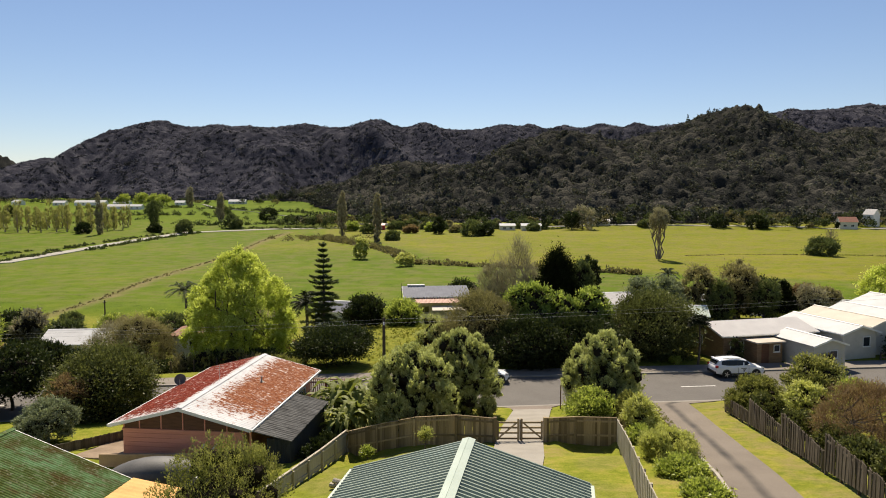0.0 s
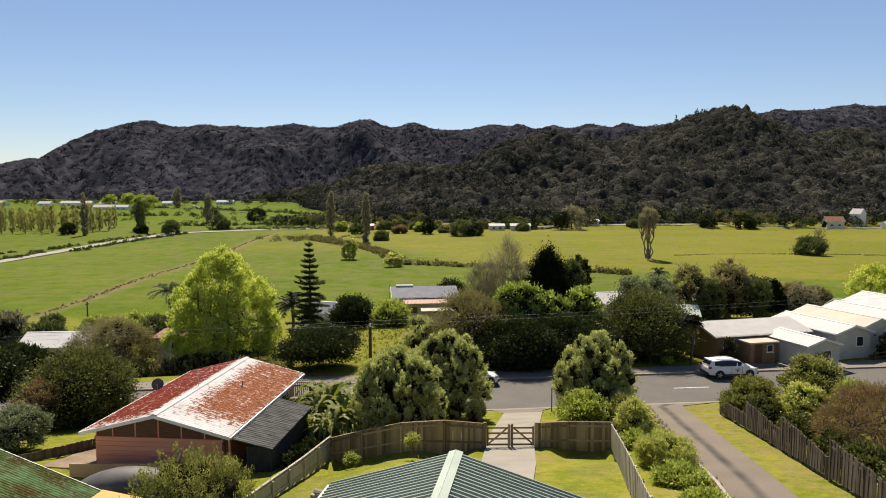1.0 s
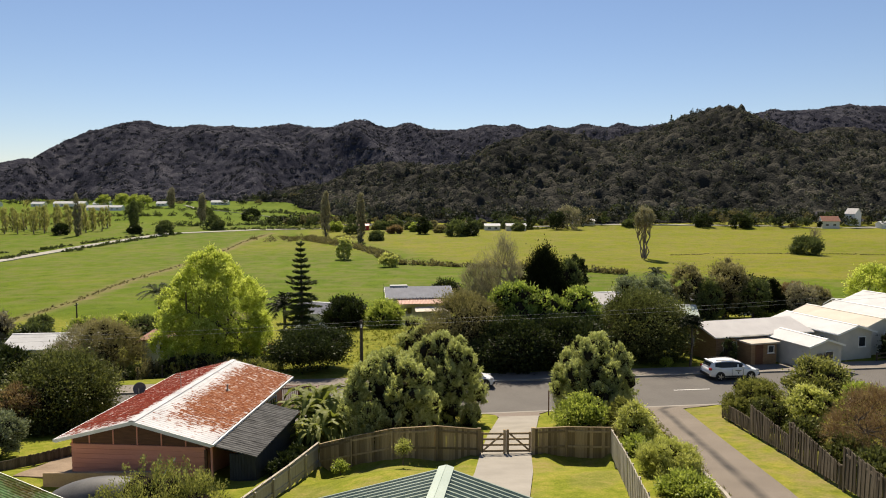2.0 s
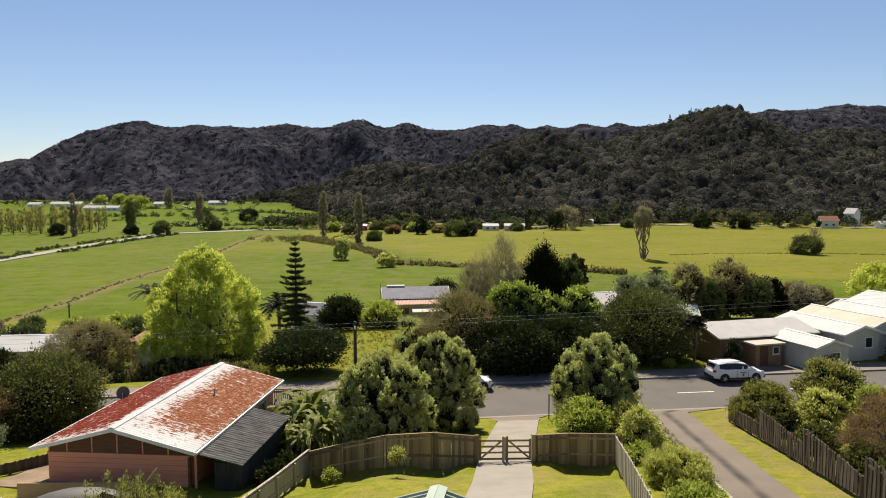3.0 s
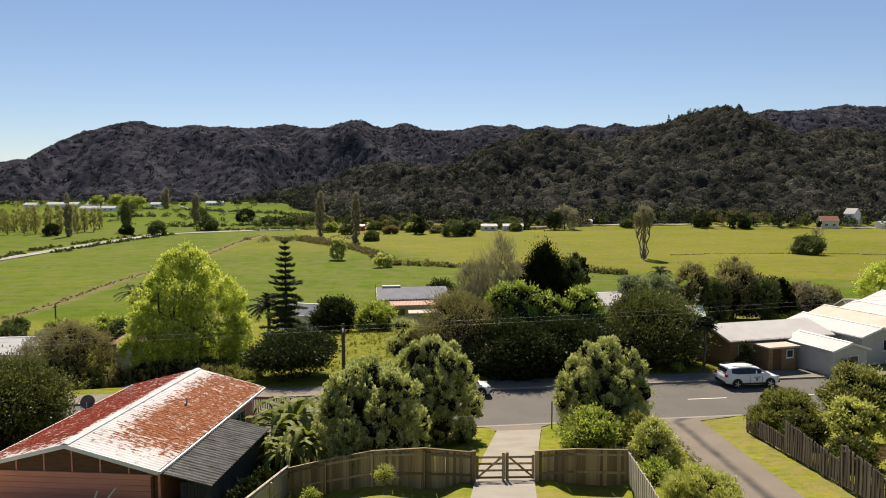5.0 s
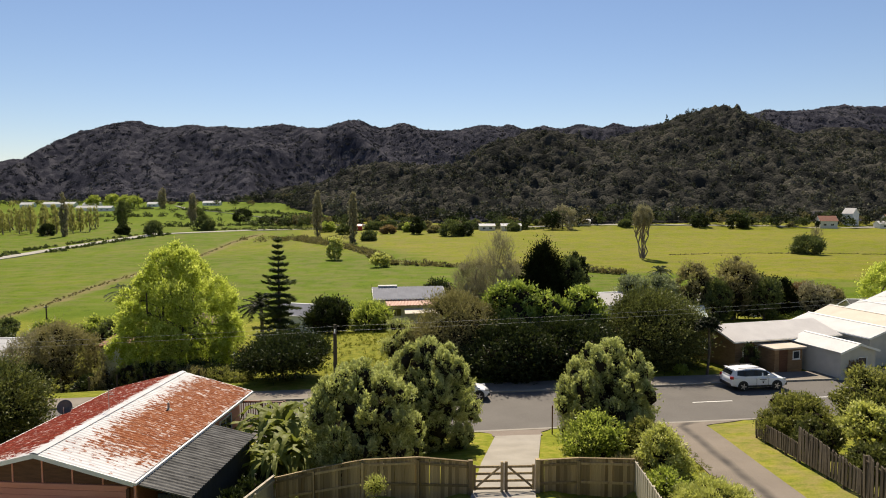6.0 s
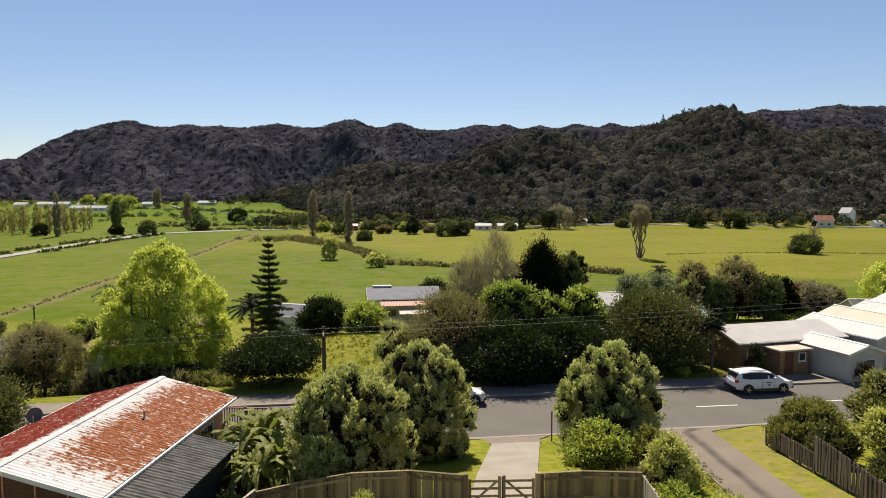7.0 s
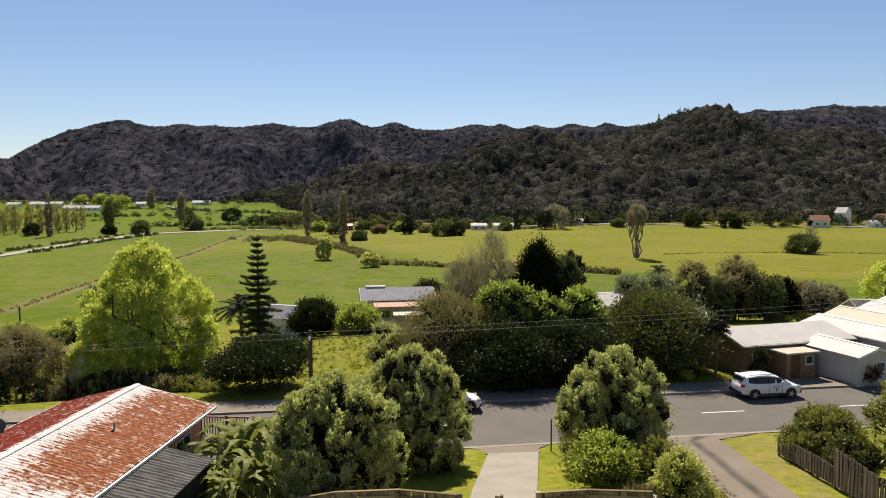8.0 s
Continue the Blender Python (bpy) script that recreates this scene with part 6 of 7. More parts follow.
def car(name, label, m, length=4.57, tall=1.68, wide=0.91, marks=False):
    """A parked car facing its own +x: body, cabin, glass, four wheels, lamps, mirrors, handles."""
    c = thing(name, label, "car", m)
    k = length / 4.57
    dz = tall - 1.68
    low = [(-2.27, 0.74, 0.9), (-2.2, 0.85, 1.02), (-1.4, 0.9, 1.07), (0.0, 0.91, 1.05), (1.0, 0.9, 1.02), (1.45, 0.88, 0.99), (1.95, 0.84, 0.9), (2.2, 0.72, 0.76), (2.28, 0.6, 0.66)]
    rings = []
    for x, hw, zt in low:
        zt += dz * 0.5
        zb = 0.26 + 0.16 * (abs(x) > 2.1)
        hw *= wide / 0.91
        rings.append((x * k, [(0, zt + 0.02), (hw * 0.8, zt), (hw * 0.96, zt - 0.08), (hw, zt - 0.25), (hw * 0.985, (zt + zb) / 2), (hw, zb + 0.15), (hw * 0.93, zb), (0, zb)]))
    body = part("body", loft(rings), CARPAINT, c, smooth=True)
    body.data.set_sharp_from_angle(angle=radians(35))
    top = [(-2.16, 0.8, 0.6, 1.2), (-1.98, 0.82, 0.62, 1.5), (-1.75, 0.82, 0.65, 1.6), (-1.0, 0.83, 0.67, 1.66), (-0.2, 0.83, 0.67, 1.67), (0.3, 0.82, 0.65, 1.6), (0.62, 0.81, 0.64, 1.49), (1.45, 0.76, 0.72, 1.04)]
    rings = []
    for x, hb, ht, zt in top:
        zt += dz
        rings.append((x * k, [(0, zt + 0.015), (ht * 0.75, zt), (ht * 0.97, zt - 0.05), (ht + 0.03, zt - 0.1 if zt > 1.3 + dz else zt - 0.02), (hb, 1.0 + dz * 0.5), (0, 0.98 + dz * 0.5)]))
    cabin = part("cabin", loft(rings), CARPAINT, c, smooth=True)
    cabin.data.set_sharp_from_angle(angle=radians(35))

    def side_y(x, z):
        for (x0, b0, t0, z0), (x1, b1, t1, z1) in zip(top, top[1:]):
            if x0 <= x <= x1:
                f = (x - x0) / (x1 - x0)
                b, t_, zt = b0 + (b1 - b0) * f, t0 + (t1 - t0) * f + 0.03, z0 + (z1 - z0) * f + dz - 0.1
                g = (z - 1.0 - dz * 0.5) / max(0.05, zt - 1.0 - dz * 0.5)
                return b + (t_ - b) * min(1.0, max(0.0, g)) + 0.008
        return 0.8
    panes = [(-1.78, -1.2), (-1.13, -0.32), (-0.25, 0.62)]
    for sg in (-1, 1):
        for i, (x0, x1) in enumerate(panes):
            bm = bmesh.new()
            zt0, zt1, zb = 1.55 + dz, 1.55 + dz, 1.1 + dz * 0.5
            if i == len(panes) - 1:
                zt1 = 1.45 + dz
                quad = [(x0, zb), (x1 + 0.28, zb), (x1 - 0.02, zt1), (x0, zt0)]
            elif i == 0:
                quad = [(x0 + 0.02, zb + 0.08), (x1, zb), (x1, zt0), (x0 + 0.06, zt0 - 0.06)]
            else:
                quad = [(x0, zb), (x1, zb), (x1, zt1), (x0, zt0)]
            vs = [bm.verts.new((x * k, sg * side_y(x, z), z)) for x, z in quad]
            bm.faces.new(vs if sg < 0 else vs[::-1])
            bmesh.ops.solidify(bm, geom=bm.faces[:], thickness=0.01)
            part("side_window", bm, GLASS, c)
        for x0, x1 in ((-1.21, -1.12), (-0.33, -0.24)):
            bm = bmesh.new()
            vs = [bm.verts.new((x * k, sg * (side_y(x, z) + 0.003), z)) for x, z in ((x0, 1.1 + dz * 0.5), (x1, 1.1 + dz * 0.5), (x1, 1.54 + dz), (x0, 1.54 + dz))]
            bm.faces.new(vs if sg < 0 else vs[::-1])
            bmesh.ops.solidify(bm, geom=bm.faces[:], thickness=0.01)
            part("window_pillar", bm, TRIM, c)
        part("mirror", box(0.62 * k, 0.78 * k, sg * 0.86 - 0.09, sg * 0.86 + 0.09, 1.08 + dz * 0.5, 1.22 + dz * 0.5, 0.03), CARPAINT, c)
        part("sill_trim", box(-1.0 * k, 1.05 * k, sg * (wide + 0.004) - 0.012, sg * (wide + 0.004) + 0.012, 0.3, 0.44, 0.006), TRIM, c)
        for x in (-0.3, 0.45):
            part("door_handle", box((x - 0.14) * k, (x + 0.02) * k, sg * wide - 0.012, sg * wide + 0.022, 0.9, 0.935, 0.008), CARPAINT, c)
        for x in (-0.28, 0.68):
            part("door_seam", box(x * k - 0.006, x * k + 0.006, sg * wide - 0.02, sg * wide + 0.002, 0.42, 0.98 + dz * 0.5), TRIM, c)
        part("headlamp", box(1.86 * k, 2.16 * k, sg * 0.66 - 0.14, sg * 0.66 + 0.14, 0.74 + dz * 0.3, 0.88 + dz * 0.3, 0.04), HEADLAMP, c, "clear headlamp")
        part("tail_lamp", box(-2.27 * k, -2.06 * k, sg * 0.74 - 0.11, sg * 0.74 + 0.11, 0.9 + dz * 0.4, 1.1 + dz * 0.4, 0.04), REDLAMP, c, "red tail lamp")
        for x in (-1.33, 1.36):
            arch = bmesh.new()
            cylinder(arch, 0.41, -0.02, 0.02, 24)
            part("wheel_arch", arch, TRIM, c, m=pose(x * k, sg * (wide - 0.012), 0.38, 90, 0, 0))
            w = bmesh.new()
            cylinder(w, 0.35, -0.11, 0.11, 28)
            bmesh.ops.bevel(w, geom=[e for e in w.edges if abs(e.verts[0].co.z - e.verts[1].co.z) < 1e-4], offset=0.03, segments=2, affect="EDGES")
            wheel = part("wheel", w, TYRE, c, m=pose(x * k, sg * (wide - 0.09), 0.35, 90, 0, 0), smooth=False)
            rim = bmesh.new()
            s1 = -sg
            cylinder(rim, 0.07, s1 * 0.1 if s1 > 0 else -0.125, 0.125 if s1 > 0 else -0.1, 12)
            for q in range(5):
                a = q * 2 * math.pi / 5
                beam(rim, (0.05 * math.cos(a), 0.05 * math.sin(a), s1 * 0.113), (0.23 * math.cos(a), 0.23 * math.sin(a), s1 * 0.113), 0.07, 0.02)
            part("rim", rim, ALLOY, wheel)
    ws = bmesh.new()
    z0, z1 = (1.12 + dz * 0.6, 1.53 + dz)
    x0, x1 = 1.24, 0.6
    vs = [ws.verts.new((x0 * k + 0.01, -0.66, z0)), ws.verts.new((x0 * k + 0.01, 0.66, z0)), ws.verts.new((x1 * k + 0.02, 0.58, z1)), ws.verts.new((x1 * k + 0.02, -0.58, z1))]
    ws.faces.new(vs)
    bmesh.ops.solidify(ws, geom=ws.faces[:], thickness=0.02)
    part("windscreen", ws, GLASS, c)
    rw = bmesh.new()
    quad = [(-2.165, -0.6, 1.2 + dz), (-2.165, 0.6, 1.2 + dz), (-2.0, 0.56, 1.47 + dz), (-2.0, -0.56, 1.47 + dz)]
    rw.faces.new([rw.verts.new((x * k - 0.012, y, z)) for x, y, z in quad])
    bmesh.ops.solidify(rw, geom=rw.faces[:], thickness=0.015)
    part("rear_window", rw, GLASS, c)
    part("front_bumper", box(2.06 * k, 2.3 * k, -0.7, 0.7, 0.32, 0.52, 0.05), TRIM, c)
    part("grille", box(2.2 * k, 2.285 * k, -0.42, 0.42, 0.55, 0.66, 0.02), TRIM, c)
    part("rear_bumper", box(-2.31 * k, -2.1 * k, -0.76, 0.76, 0.36, 0.6, 0.05), TRIM, c)
    for sg in (-1, 1):
        part("roof_rail", box(-1.6 * k, 0.2 * k, sg * 0.6 - 0.02, sg * 0.6 + 0.02, 1.67 + dz, 1.71 + dz, 0.008), TRIM, c)
    part("spoiler", box(-2.08 * k, -1.85 * k, -0.58, 0.58, 1.58 + dz, 1.62 + dz, 0.015), CARPAINT, c)
    if marks:
        for x0, x1, z0, z1 in ((-0.02, 0.5, 0.84, 0.89), (0.12, 0.4, 0.72, 0.76), (0.2, 0.3, 0.58, 0.7)):
            part("door_sign", box(x0, x1, -wide - 0.006, -wide + 0.004, z0, z1), TRIM, c)
    return c


RA = math.degrees(ROAD_ANGLE)
car("suv", "white sport utility car parked at the kerb", pose(*from_road(18.6, 5.7), 0.0, 0, 0, RA), marks=True)
car("hatchback", "white hatchback parked in tree shade", pose(*from_road(-3.9, 5.85), 0.0, 0, 0, RA), 4.1, 1.5, 0.86)

# ---------------------------------------------------------------- poles and wires


def power_pole(x, y, top, arm=1.8, turn=RA, label="weathered timber power pole with a crossarm"):
    p = thing("power_pole", label, "power pole", pose(x, y, G(x, y), 0, 0, turn), group="street power poles")
    h = top - G(x, y)
    bm = bmesh.new()
    cylinder(bm, 0.15, -0.3, h, 12, 0.1)
    part("pole", bm, POLEWOOD, p)
    part("crossarm", box(-0.06, 0.06, -arm / 2, arm / 2, h - 0.5, h - 0.38, 0.01), POLEWOOD, p)
    for s in (-0.45, -0.2, 0.2, 0.45):
        bm = bmesh.new()
        cylinder(bm, 0.035, h - 0.38, h - 0.24, 8)
        part("insulator", bm, WHITE, p, m=pose(0, s * arm, 0))
    return p


power_pole(-4.33, 50.2, 7.0)
power_pole(46.5, 55.0, 8.9)
power_pole(-57.6, 44.9, 6.4)
power_pole(-62.0, 126.0, -3.3, 1.2, 0)
for k, s in enumerate((-0.75, 0.75)):
    for a, b in (((-4.33, 50.2, 6.75), (46.5, 55.0, 8.65)), ((-4.33, 50.2, 6.75), (-57.6, 44.9, 6.15))):
        pts = []
        for q in range(17):
            f = q / 16
            pts.append((a[0] + (b[0] - a[0]) * f, a[1] + (b[1] - a[1]) * f + s, a[2] + (b[2] - a[2]) * f - 1.2 * f * (1 - f)))
        tagged(part("power_line", joined_tubes("power_line", [tube(pts, [0.0055] * 17, 5)]), WIRE, None), "thin overhead power line between poles", "power line", "power lines")
bm = bmesh.new()
cylinder(bm, 0.05, -0.3, 6.6, 8, 0.03)
tagged(part("mast", bm, POLEWOOD, None, m=pose(-7.0, 116, G(-7.0, 116))), "thin dark mast beside the far house", "mast")

# ---------------------------------------------------------------- farther houses
far = gable_house("house", "far house with a blue-grey ribbed roof", pose(-1.4, 113.0, 0, 0, 0, 96), 8.4, 10.6, -5.0, -0.15, 1.05, 0.4, CREAM, BLUEROOF, ribs=0.5, depth=0.03, cap=False,
                  windows=[("x-", -2, -2.2, 1.6, 1.1, 1), ("x-", 2, -2.2, 1.6, 1.1, 1)])
part("verandah_roof", slope_sheet(-4.0, -0.3, -6.0, -0.85, -5.0, 3.6, 0.05, 0.4, 0.03), REDROOF, far, "rusty orange verandah roof")
part("verandah_roof", slope_sheet(-5.9, -1.3, -7.6, -1.75, -5.0, 1.0, 0.05, 0, 0), CREAMROOF, far, "pale lower verandah roof")
for y in (-4.8, -2.0, 0.9, 3.4):
    part("verandah_post", box(-5.7, -5.6, y - 0.05, y + 0.05, -5.0, -1.9), WHITE, far)
part("roof_box", box(-0.2, 1.0, 1.6, 4.4, 0.7, 1.25, 0.03), PALEROOF, far, "raised pale roof section")
gable_house("house", "white-walled house with a red roof edge and dark base", pose(-28.3, 78.2, 0, 0, 0, 6), 4.2, 6.0, -3.6, 0.5, 0.7, 0.3, WHITE, DULLRED, trim=DULLRED,
            windows=[("x+", -1.2, -0.4, 1.6, 0.8, 2), ("y-", 0.8, -0.4, 1.6, 0.8, 2)])
gable_house("house", "house with a bright white roof among trees", pose(-45.2, 88.5, 0, 0, 0, 94), 6.5, 11.0, -5.2, -2.6, -1.3, 0.3, CREAM, WHITEROOF, trim=WHITE, windows=[("x-", 1, -3.8, 1.4, 0.9, 1)])
gable_house("house", "grey-roofed white house among trees", pose(25.6, 104.5, 0, 0, 0, 100), 6.5, 7.0, -4.0, -0.1, 1.2, 0.3, WHITE, PALEROOF, trim=WHITE, windows=[("y-", 0, -1.2, 1.4, 1.0, 1)])
gable_house("house", "small green-roofed cottage among garden shrubs", pose(36.4, 103, 0, 0, 0, 80), 5.5, 6.0, -3.6, -1.7, -0.5, 0.3, CREAM, GREENTRIM, trim=WHITE, windows=[("x-", 0, -1.8, 1.2, 0.9, 1)])
gable_house("house", "white house behind garden trees", pose(42.5, 118, 0, 0, 0, 95), 5.0, 6.0, -5.5, -1.9, -0.9, 0.3, WHITE, WHITEROOF, trim=WHITE)
gable_house("house", "dark grey-roofed house behind trees", pose(60.0, 122, 0, 0, 0, 95), 6.5, 9.0, -6.5, -2.8, -1.2, 0.3, CREAM, BLUEROOF, trim=WHITE)
gable_house("house", "low house with a dark roof beside the paddock", pose(67.0, 108, 0, 0, 0, 80), 6.5, 8.0, -5.5, -1.9, -0.6, 0.3, CREAM, DARKROOF, trim=WHITE)
gable_house("house", "small dark-roofed house by the pasture", pose(-29.0, 106, 0, 0, 0, 90), 5.0, 6.5, -6.0, -2.8, -1.6, 0.3, CREAM, BROWNWOOD, trim=BROWNWOOD)
gable_house("house", "white house beside a dark garden tree", pose(-16.0, 106, 0, 0, 0, 70), 5.0, 6.5, -5.5, -1.6, -0.3, 0.3, WHITE, BLUEROOF, trim=WHITE)

# valley farm buildings, far off
for k, (x, y, w, l, eave, rise, turn, wall, roof, lab) in enumerate((
        (-322, 690, 10, 20, 2.6, 2.4, 92, WHITE, PALEROOF, "white farmhouse with a grey roof"), (-302, 684, 8, 14, 3, 2, 88, WHITE, WHITEROOF, "white farm shed in the valley"),
        (-384, 760, 10, 34, 3.2, 2.4, 90, WHITE, WHITEROOF, "long white farm building"), (-352, 764, 9, 18, 2.6, 2.4, 90, WHITE, WHITEROOF, "white farm building in the valley"),
        (-420, 764, 9, 14, 2.6, 2.4, 90, WHITE, WHITEROOF, "white farm building in the valley"), (-288, 764, 9, 11, 2.6, 2.4, 90, WHITE, WHITEROOF, "white farm building in the valley"),
        (-236, 800, 9, 20, 2.6, 2.4, 90, WHITE, WHITEROOF, "white farm building in the valley"), (-470, 770, 9, 12, 3.2, 2.4, 70, WHITE, PALEROOF, "white farm building in the valley"),
        (-45, 470, 8, 12, 3.4, 1.2, 90, REDPAINT, REDPAINT, "bright red barn in the valley"), (22, 500, 8, 13, 3, 1.5, 90, CREAM, PALEROOF, "low farm shed in the valley"),
        (44, 476, 8, 11, 3, 1.5, 92, CREAM, WHITEROOF, "low farm shed in the valley"), (60, 474, 8, 14, 3, 1.6, 90, CREAM, WHITEROOF, "low farm shed in the valley"),
        (278, 478, 9, 12, 5, 3.5, 80, CREAM, REDROOF, "house with an orange tiled roof"), (306, 496, 7, 9, 7, 4, 20, WHITE, PALEROOF, "white house with a steep gable"),
        (318, 476, 8, 13, 3, 2, 90, WHITE, WHITEROOF, "white house below the hill"), (330, 488, 9, 10, 5, 3, 90, CREAM, REDROOF, "house with an orange tiled roof"),
        (112, 500, 7, 16, 3, 1.5, 90, CREAM, PALEROOF, "low farm shed in the valley"), (-12, 520, 6, 14, 3, 1.2, 90, CREAM, PALEROOF, "low farm shed in the valley"))):
    g = G(x, y)
    gable_house("farmhouse" if "house" in lab else "farm_shed", lab, pose(x, y, g, 0, 0, turn), w, l, -2.0, eave, eave + rise, 0.4, wall, roof, cap=False, gutter=False, trim=WHITE,
                windows=[("x-", -l * 0.2, eave * 0.5, 2.0, 1.3, 1), ("x-", l * 0.2, eave * 0.5, 2.0, 1.3, 1)])

# ---------------------------------------------------------------- yard things
strip("yard_slab", lane([(-19.5, 35.4, -15.6, 34.9), (-19.3, 39.8, -15.8, 39.5)], 6), EARTH, "worn tan gravel yard", "paving", thick=0.1)
wall = part("retaining_wall", box(-17.4, -12.2, 34.15, 34.32, 1.6, 2.9, 0.02), TANWALL, None)
tagged(wall, "low stained tan masonry retaining wall", "wall", kind="structure")
shed = thing("shed", "small shed with a faded orange sheet roof", "shed", pose(-11.9, 27.4, 0, 0, 0, -8))
part("wall", box(-1.5, 1.5, -1.5, 1.3, 1.4, 3.2), BLACKWOOD, shed)
part("roof", slope_sheet(-1.7, 3.8, 1.8, 3.3, -1.8, 1.5, 0.05, 0.3, 0.01), ORANGE, shed, "faded orange sheet roof")
boat = thing("boat", "boat under a dark grey cover", "boat", pose(-13.3, 31.0, G(-13.3, 31.0), 0, 0, 12))
bm = bmesh.new()
bmesh.ops.create_uvsphere(bm, u_segments=28, v_segments=14, radius=1.0)
for v in bm.verts:
    v.co = Vector((v.co.x * 2.1 * (1 - 0.12 * v.co.z), v.co.y * 0.95, max(0.0, v.co.z) * 0.75 + 0.95 + min(0.0, v.co.z) * 0.5))
part("cover", bm, GREYTARP, boat, smooth=True)
part("trailer", box(-1.6, 1.9, -0.6, 0.6, 0.25, 0.5, 0.03), STEEL, boat)
for s in (-1, 1):
    bm = bmesh.new()
    cylinder(bm, 0.28, -0.09, 0.09, 20)
    part("wheel", bm, TYRE, boat, m=pose(-0.2, s * 0.75, 0.28, 90, 0, 0))
tagged(part("crate", box(-0.6, 0.6, -0.4, 0.4, 0, 0.5, 0.03), WHITE, None, m=pose(-14.6, 29.7, G(-14.6, 29.7) + 0.0)), "white plastic crate in the yard", "crate")

post = thing("marker_post", "thin dark marker post on the verge", "post", pose(8.5, 49.2, G(8.5, 49.2)))
part("post", box(-0.035, 0.035, -0.035, 0.035, -0.2, 1.75, 0.006), BROWNWOOD, post)
post = thing("marker_post", "short white marker post on the verge", "post", pose(9.1, 49.6, G(9.1, 49.6)))
part("post", box(-0.05, 0.05, -0.03, 0.03, -0.1, 0.75, 0.01), WHITE, post)
part("cap", box(-0.055, 0.055, -0.035, 0.035, 0.55, 0.66, 0.004), TRIM, post)


def stone(x, y, r, seed, mat=None):
    rng = np.random.default_rng(seed)
    bm = bmesh.new()
    bmesh.ops.create_icosphere(bm, subdivisions=3, radius=r)
    for v in bm.verts:
        v.co *= 1 + 0.35 * noise.noise(v.co * (1.6 / r) + Vector((seed, 0, 0)))
        v.co.z *= 0.75
    tagged(part("rock", bm, mat or ROCK, None, m=pose(x, y, G(x, y) + r * 0.35), smooth=True), "dark rough garden rock on the grass", "rock", "garden rocks")


stone(9.5, 45.6, 0.42, 3)

# short tan logs by the lawn edge
for k, (x, y, up, turn) in enumerate(((-4.5, 28.5, 0.1, 70), (-4.2, 28.3, 0.1, 78), (-4.35, 28.4, 0.27, 64))):
    log = thing("log", "short pale split log on the lawn edge", "log", pose(x, y, G(x, y) + up, 90, 0, turn), group="logs on the lawn edge")
    bm = bmesh.new()
    cylinder(bm, 0.12, -0.3, 0.3, 9, 0.1)
    for v in bm.verts:
        v.co.x *= 1 + 0.2 * math.sin(v.co.y * 23 + k)
    part("wood", bm, EARTH if k == 1 else SIDEWOOD, log)

# timber hand rail above the far footpath
rail = thing("rail_fence", "low timber rail fence above the footpath", "fence", pose(42.0, 65.6, 0, 0, 0, 12))
for k in range(6):
    part("post", box(1.5 * k - 0.06, 1.5 * k + 0.06, -0.06, 0.06, -0.6, 0.9 + 0.06 * k, 0.01), POLEWOOD, rail)
for z in (0.4, 0.8):
    bm = bmesh.new()
    beam(bm, (0, -0.08, z), (7.5, -0.08, z + 0.3), 0.04, 0.12)
    part("rail", bm, POLEWOOD, rail)
for k in range(9):
    f = tagged(part("garden_post", box(-0.06, 0.06, -0.06, 0.06, -0.3, 0.95, 0.01), POLEWOOD, None, m=pose(-34 + 2.1 * k, 63.4 + 0.2 * k, G(-34 + 2.1 * k, 63.4))), "short timber garden post", "post", "garden posts")

# ---------------------------------------------------------------- fields
strip("valley_road", lane([(-215, 215, -209, 213), (-161, 250, -155, 248), (-166, 342, -159, 341), (-164, 436, -156, 432), (-118, 474, -113, 467), (-78, 492, -76, 486), (0, 500, 0, 494), (110, 503, 110, 498), (230, 488, 230, 483), (360, 478, 360, 473)], 10),
      FARMROAD, "pale gravel farm road through the valley", "road", thick=0.3, lift=0.1)
strip("valley_road", lane([(-268, 772, -262, 764), (-236, 706, -229, 700), (-143, 606, -137, 599), (-83, 551, -80, 544), (0, 516, 0, 510)], 10), FARMROAD, "pale valley highway", "road", thick=0.4, lift=0.6)


def clump_row(name, label, places, mat, seed, leaf=0.6, per=34, width=0.3, category="hedge"):
    """Uncountable low growth: small leafy mounds at (x, y, radius, height)."""
    rng = np.random.default_rng(seed)
    pos, way = [], []
    for x, y, r, h in places:
        g = G(x, y)
        w = unit(rng.normal(size=(per, 3)))
        w[:, 2] = np.abs(w[:, 2])
        rad = rng.uniform(0.5, 1.0, per)[:, None]
        pos.append(np.array([x, y, g]) + w * rad * np.array([r, r, h]))
        way.append(unit(w + rng.normal(size=(per, 3)) * 0.5 + np.array([0, 0, 0.4])))
    v, f = leaf_quads(rng, np.concatenate(pos), np.concatenate(way), leaf, width)
    return tagged(part(name, np_mesh(name, v, f), mat, None), label, category, kind="stuff")


rf = random.Random(9)
places = []
for k in range(330):
    y = 205 + 165 * (k / 330) ** 1.2
    x = paddock_edge(y) + rf.gauss(0, 1.3)
    h = rf.uniform(0.8, 2.2) * (1.5 if y > 300 else 1)
    places.append((x, y + rf.gauss(0, 1), h * 1.1, h))
for k in range(60):
    places.append((-62 + rf.gauss(0, 12), 372 + rf.gauss(0, 10), rf.uniform(1.5, 3), rf.uniform(1.5, 3)))
clump_row("hedgerow", "brownish scrub along the stream between paddocks", places, LF_BROWN, 1, 0.8, 40)
places = []
for k in range(150):
    y = 130 + 290 * (k / 150)
    r = rf.uniform(0.35, 0.8)
    places.append((ditch_x(y) + rf.gauss(0, 0.5), y, r, r * 0.7))
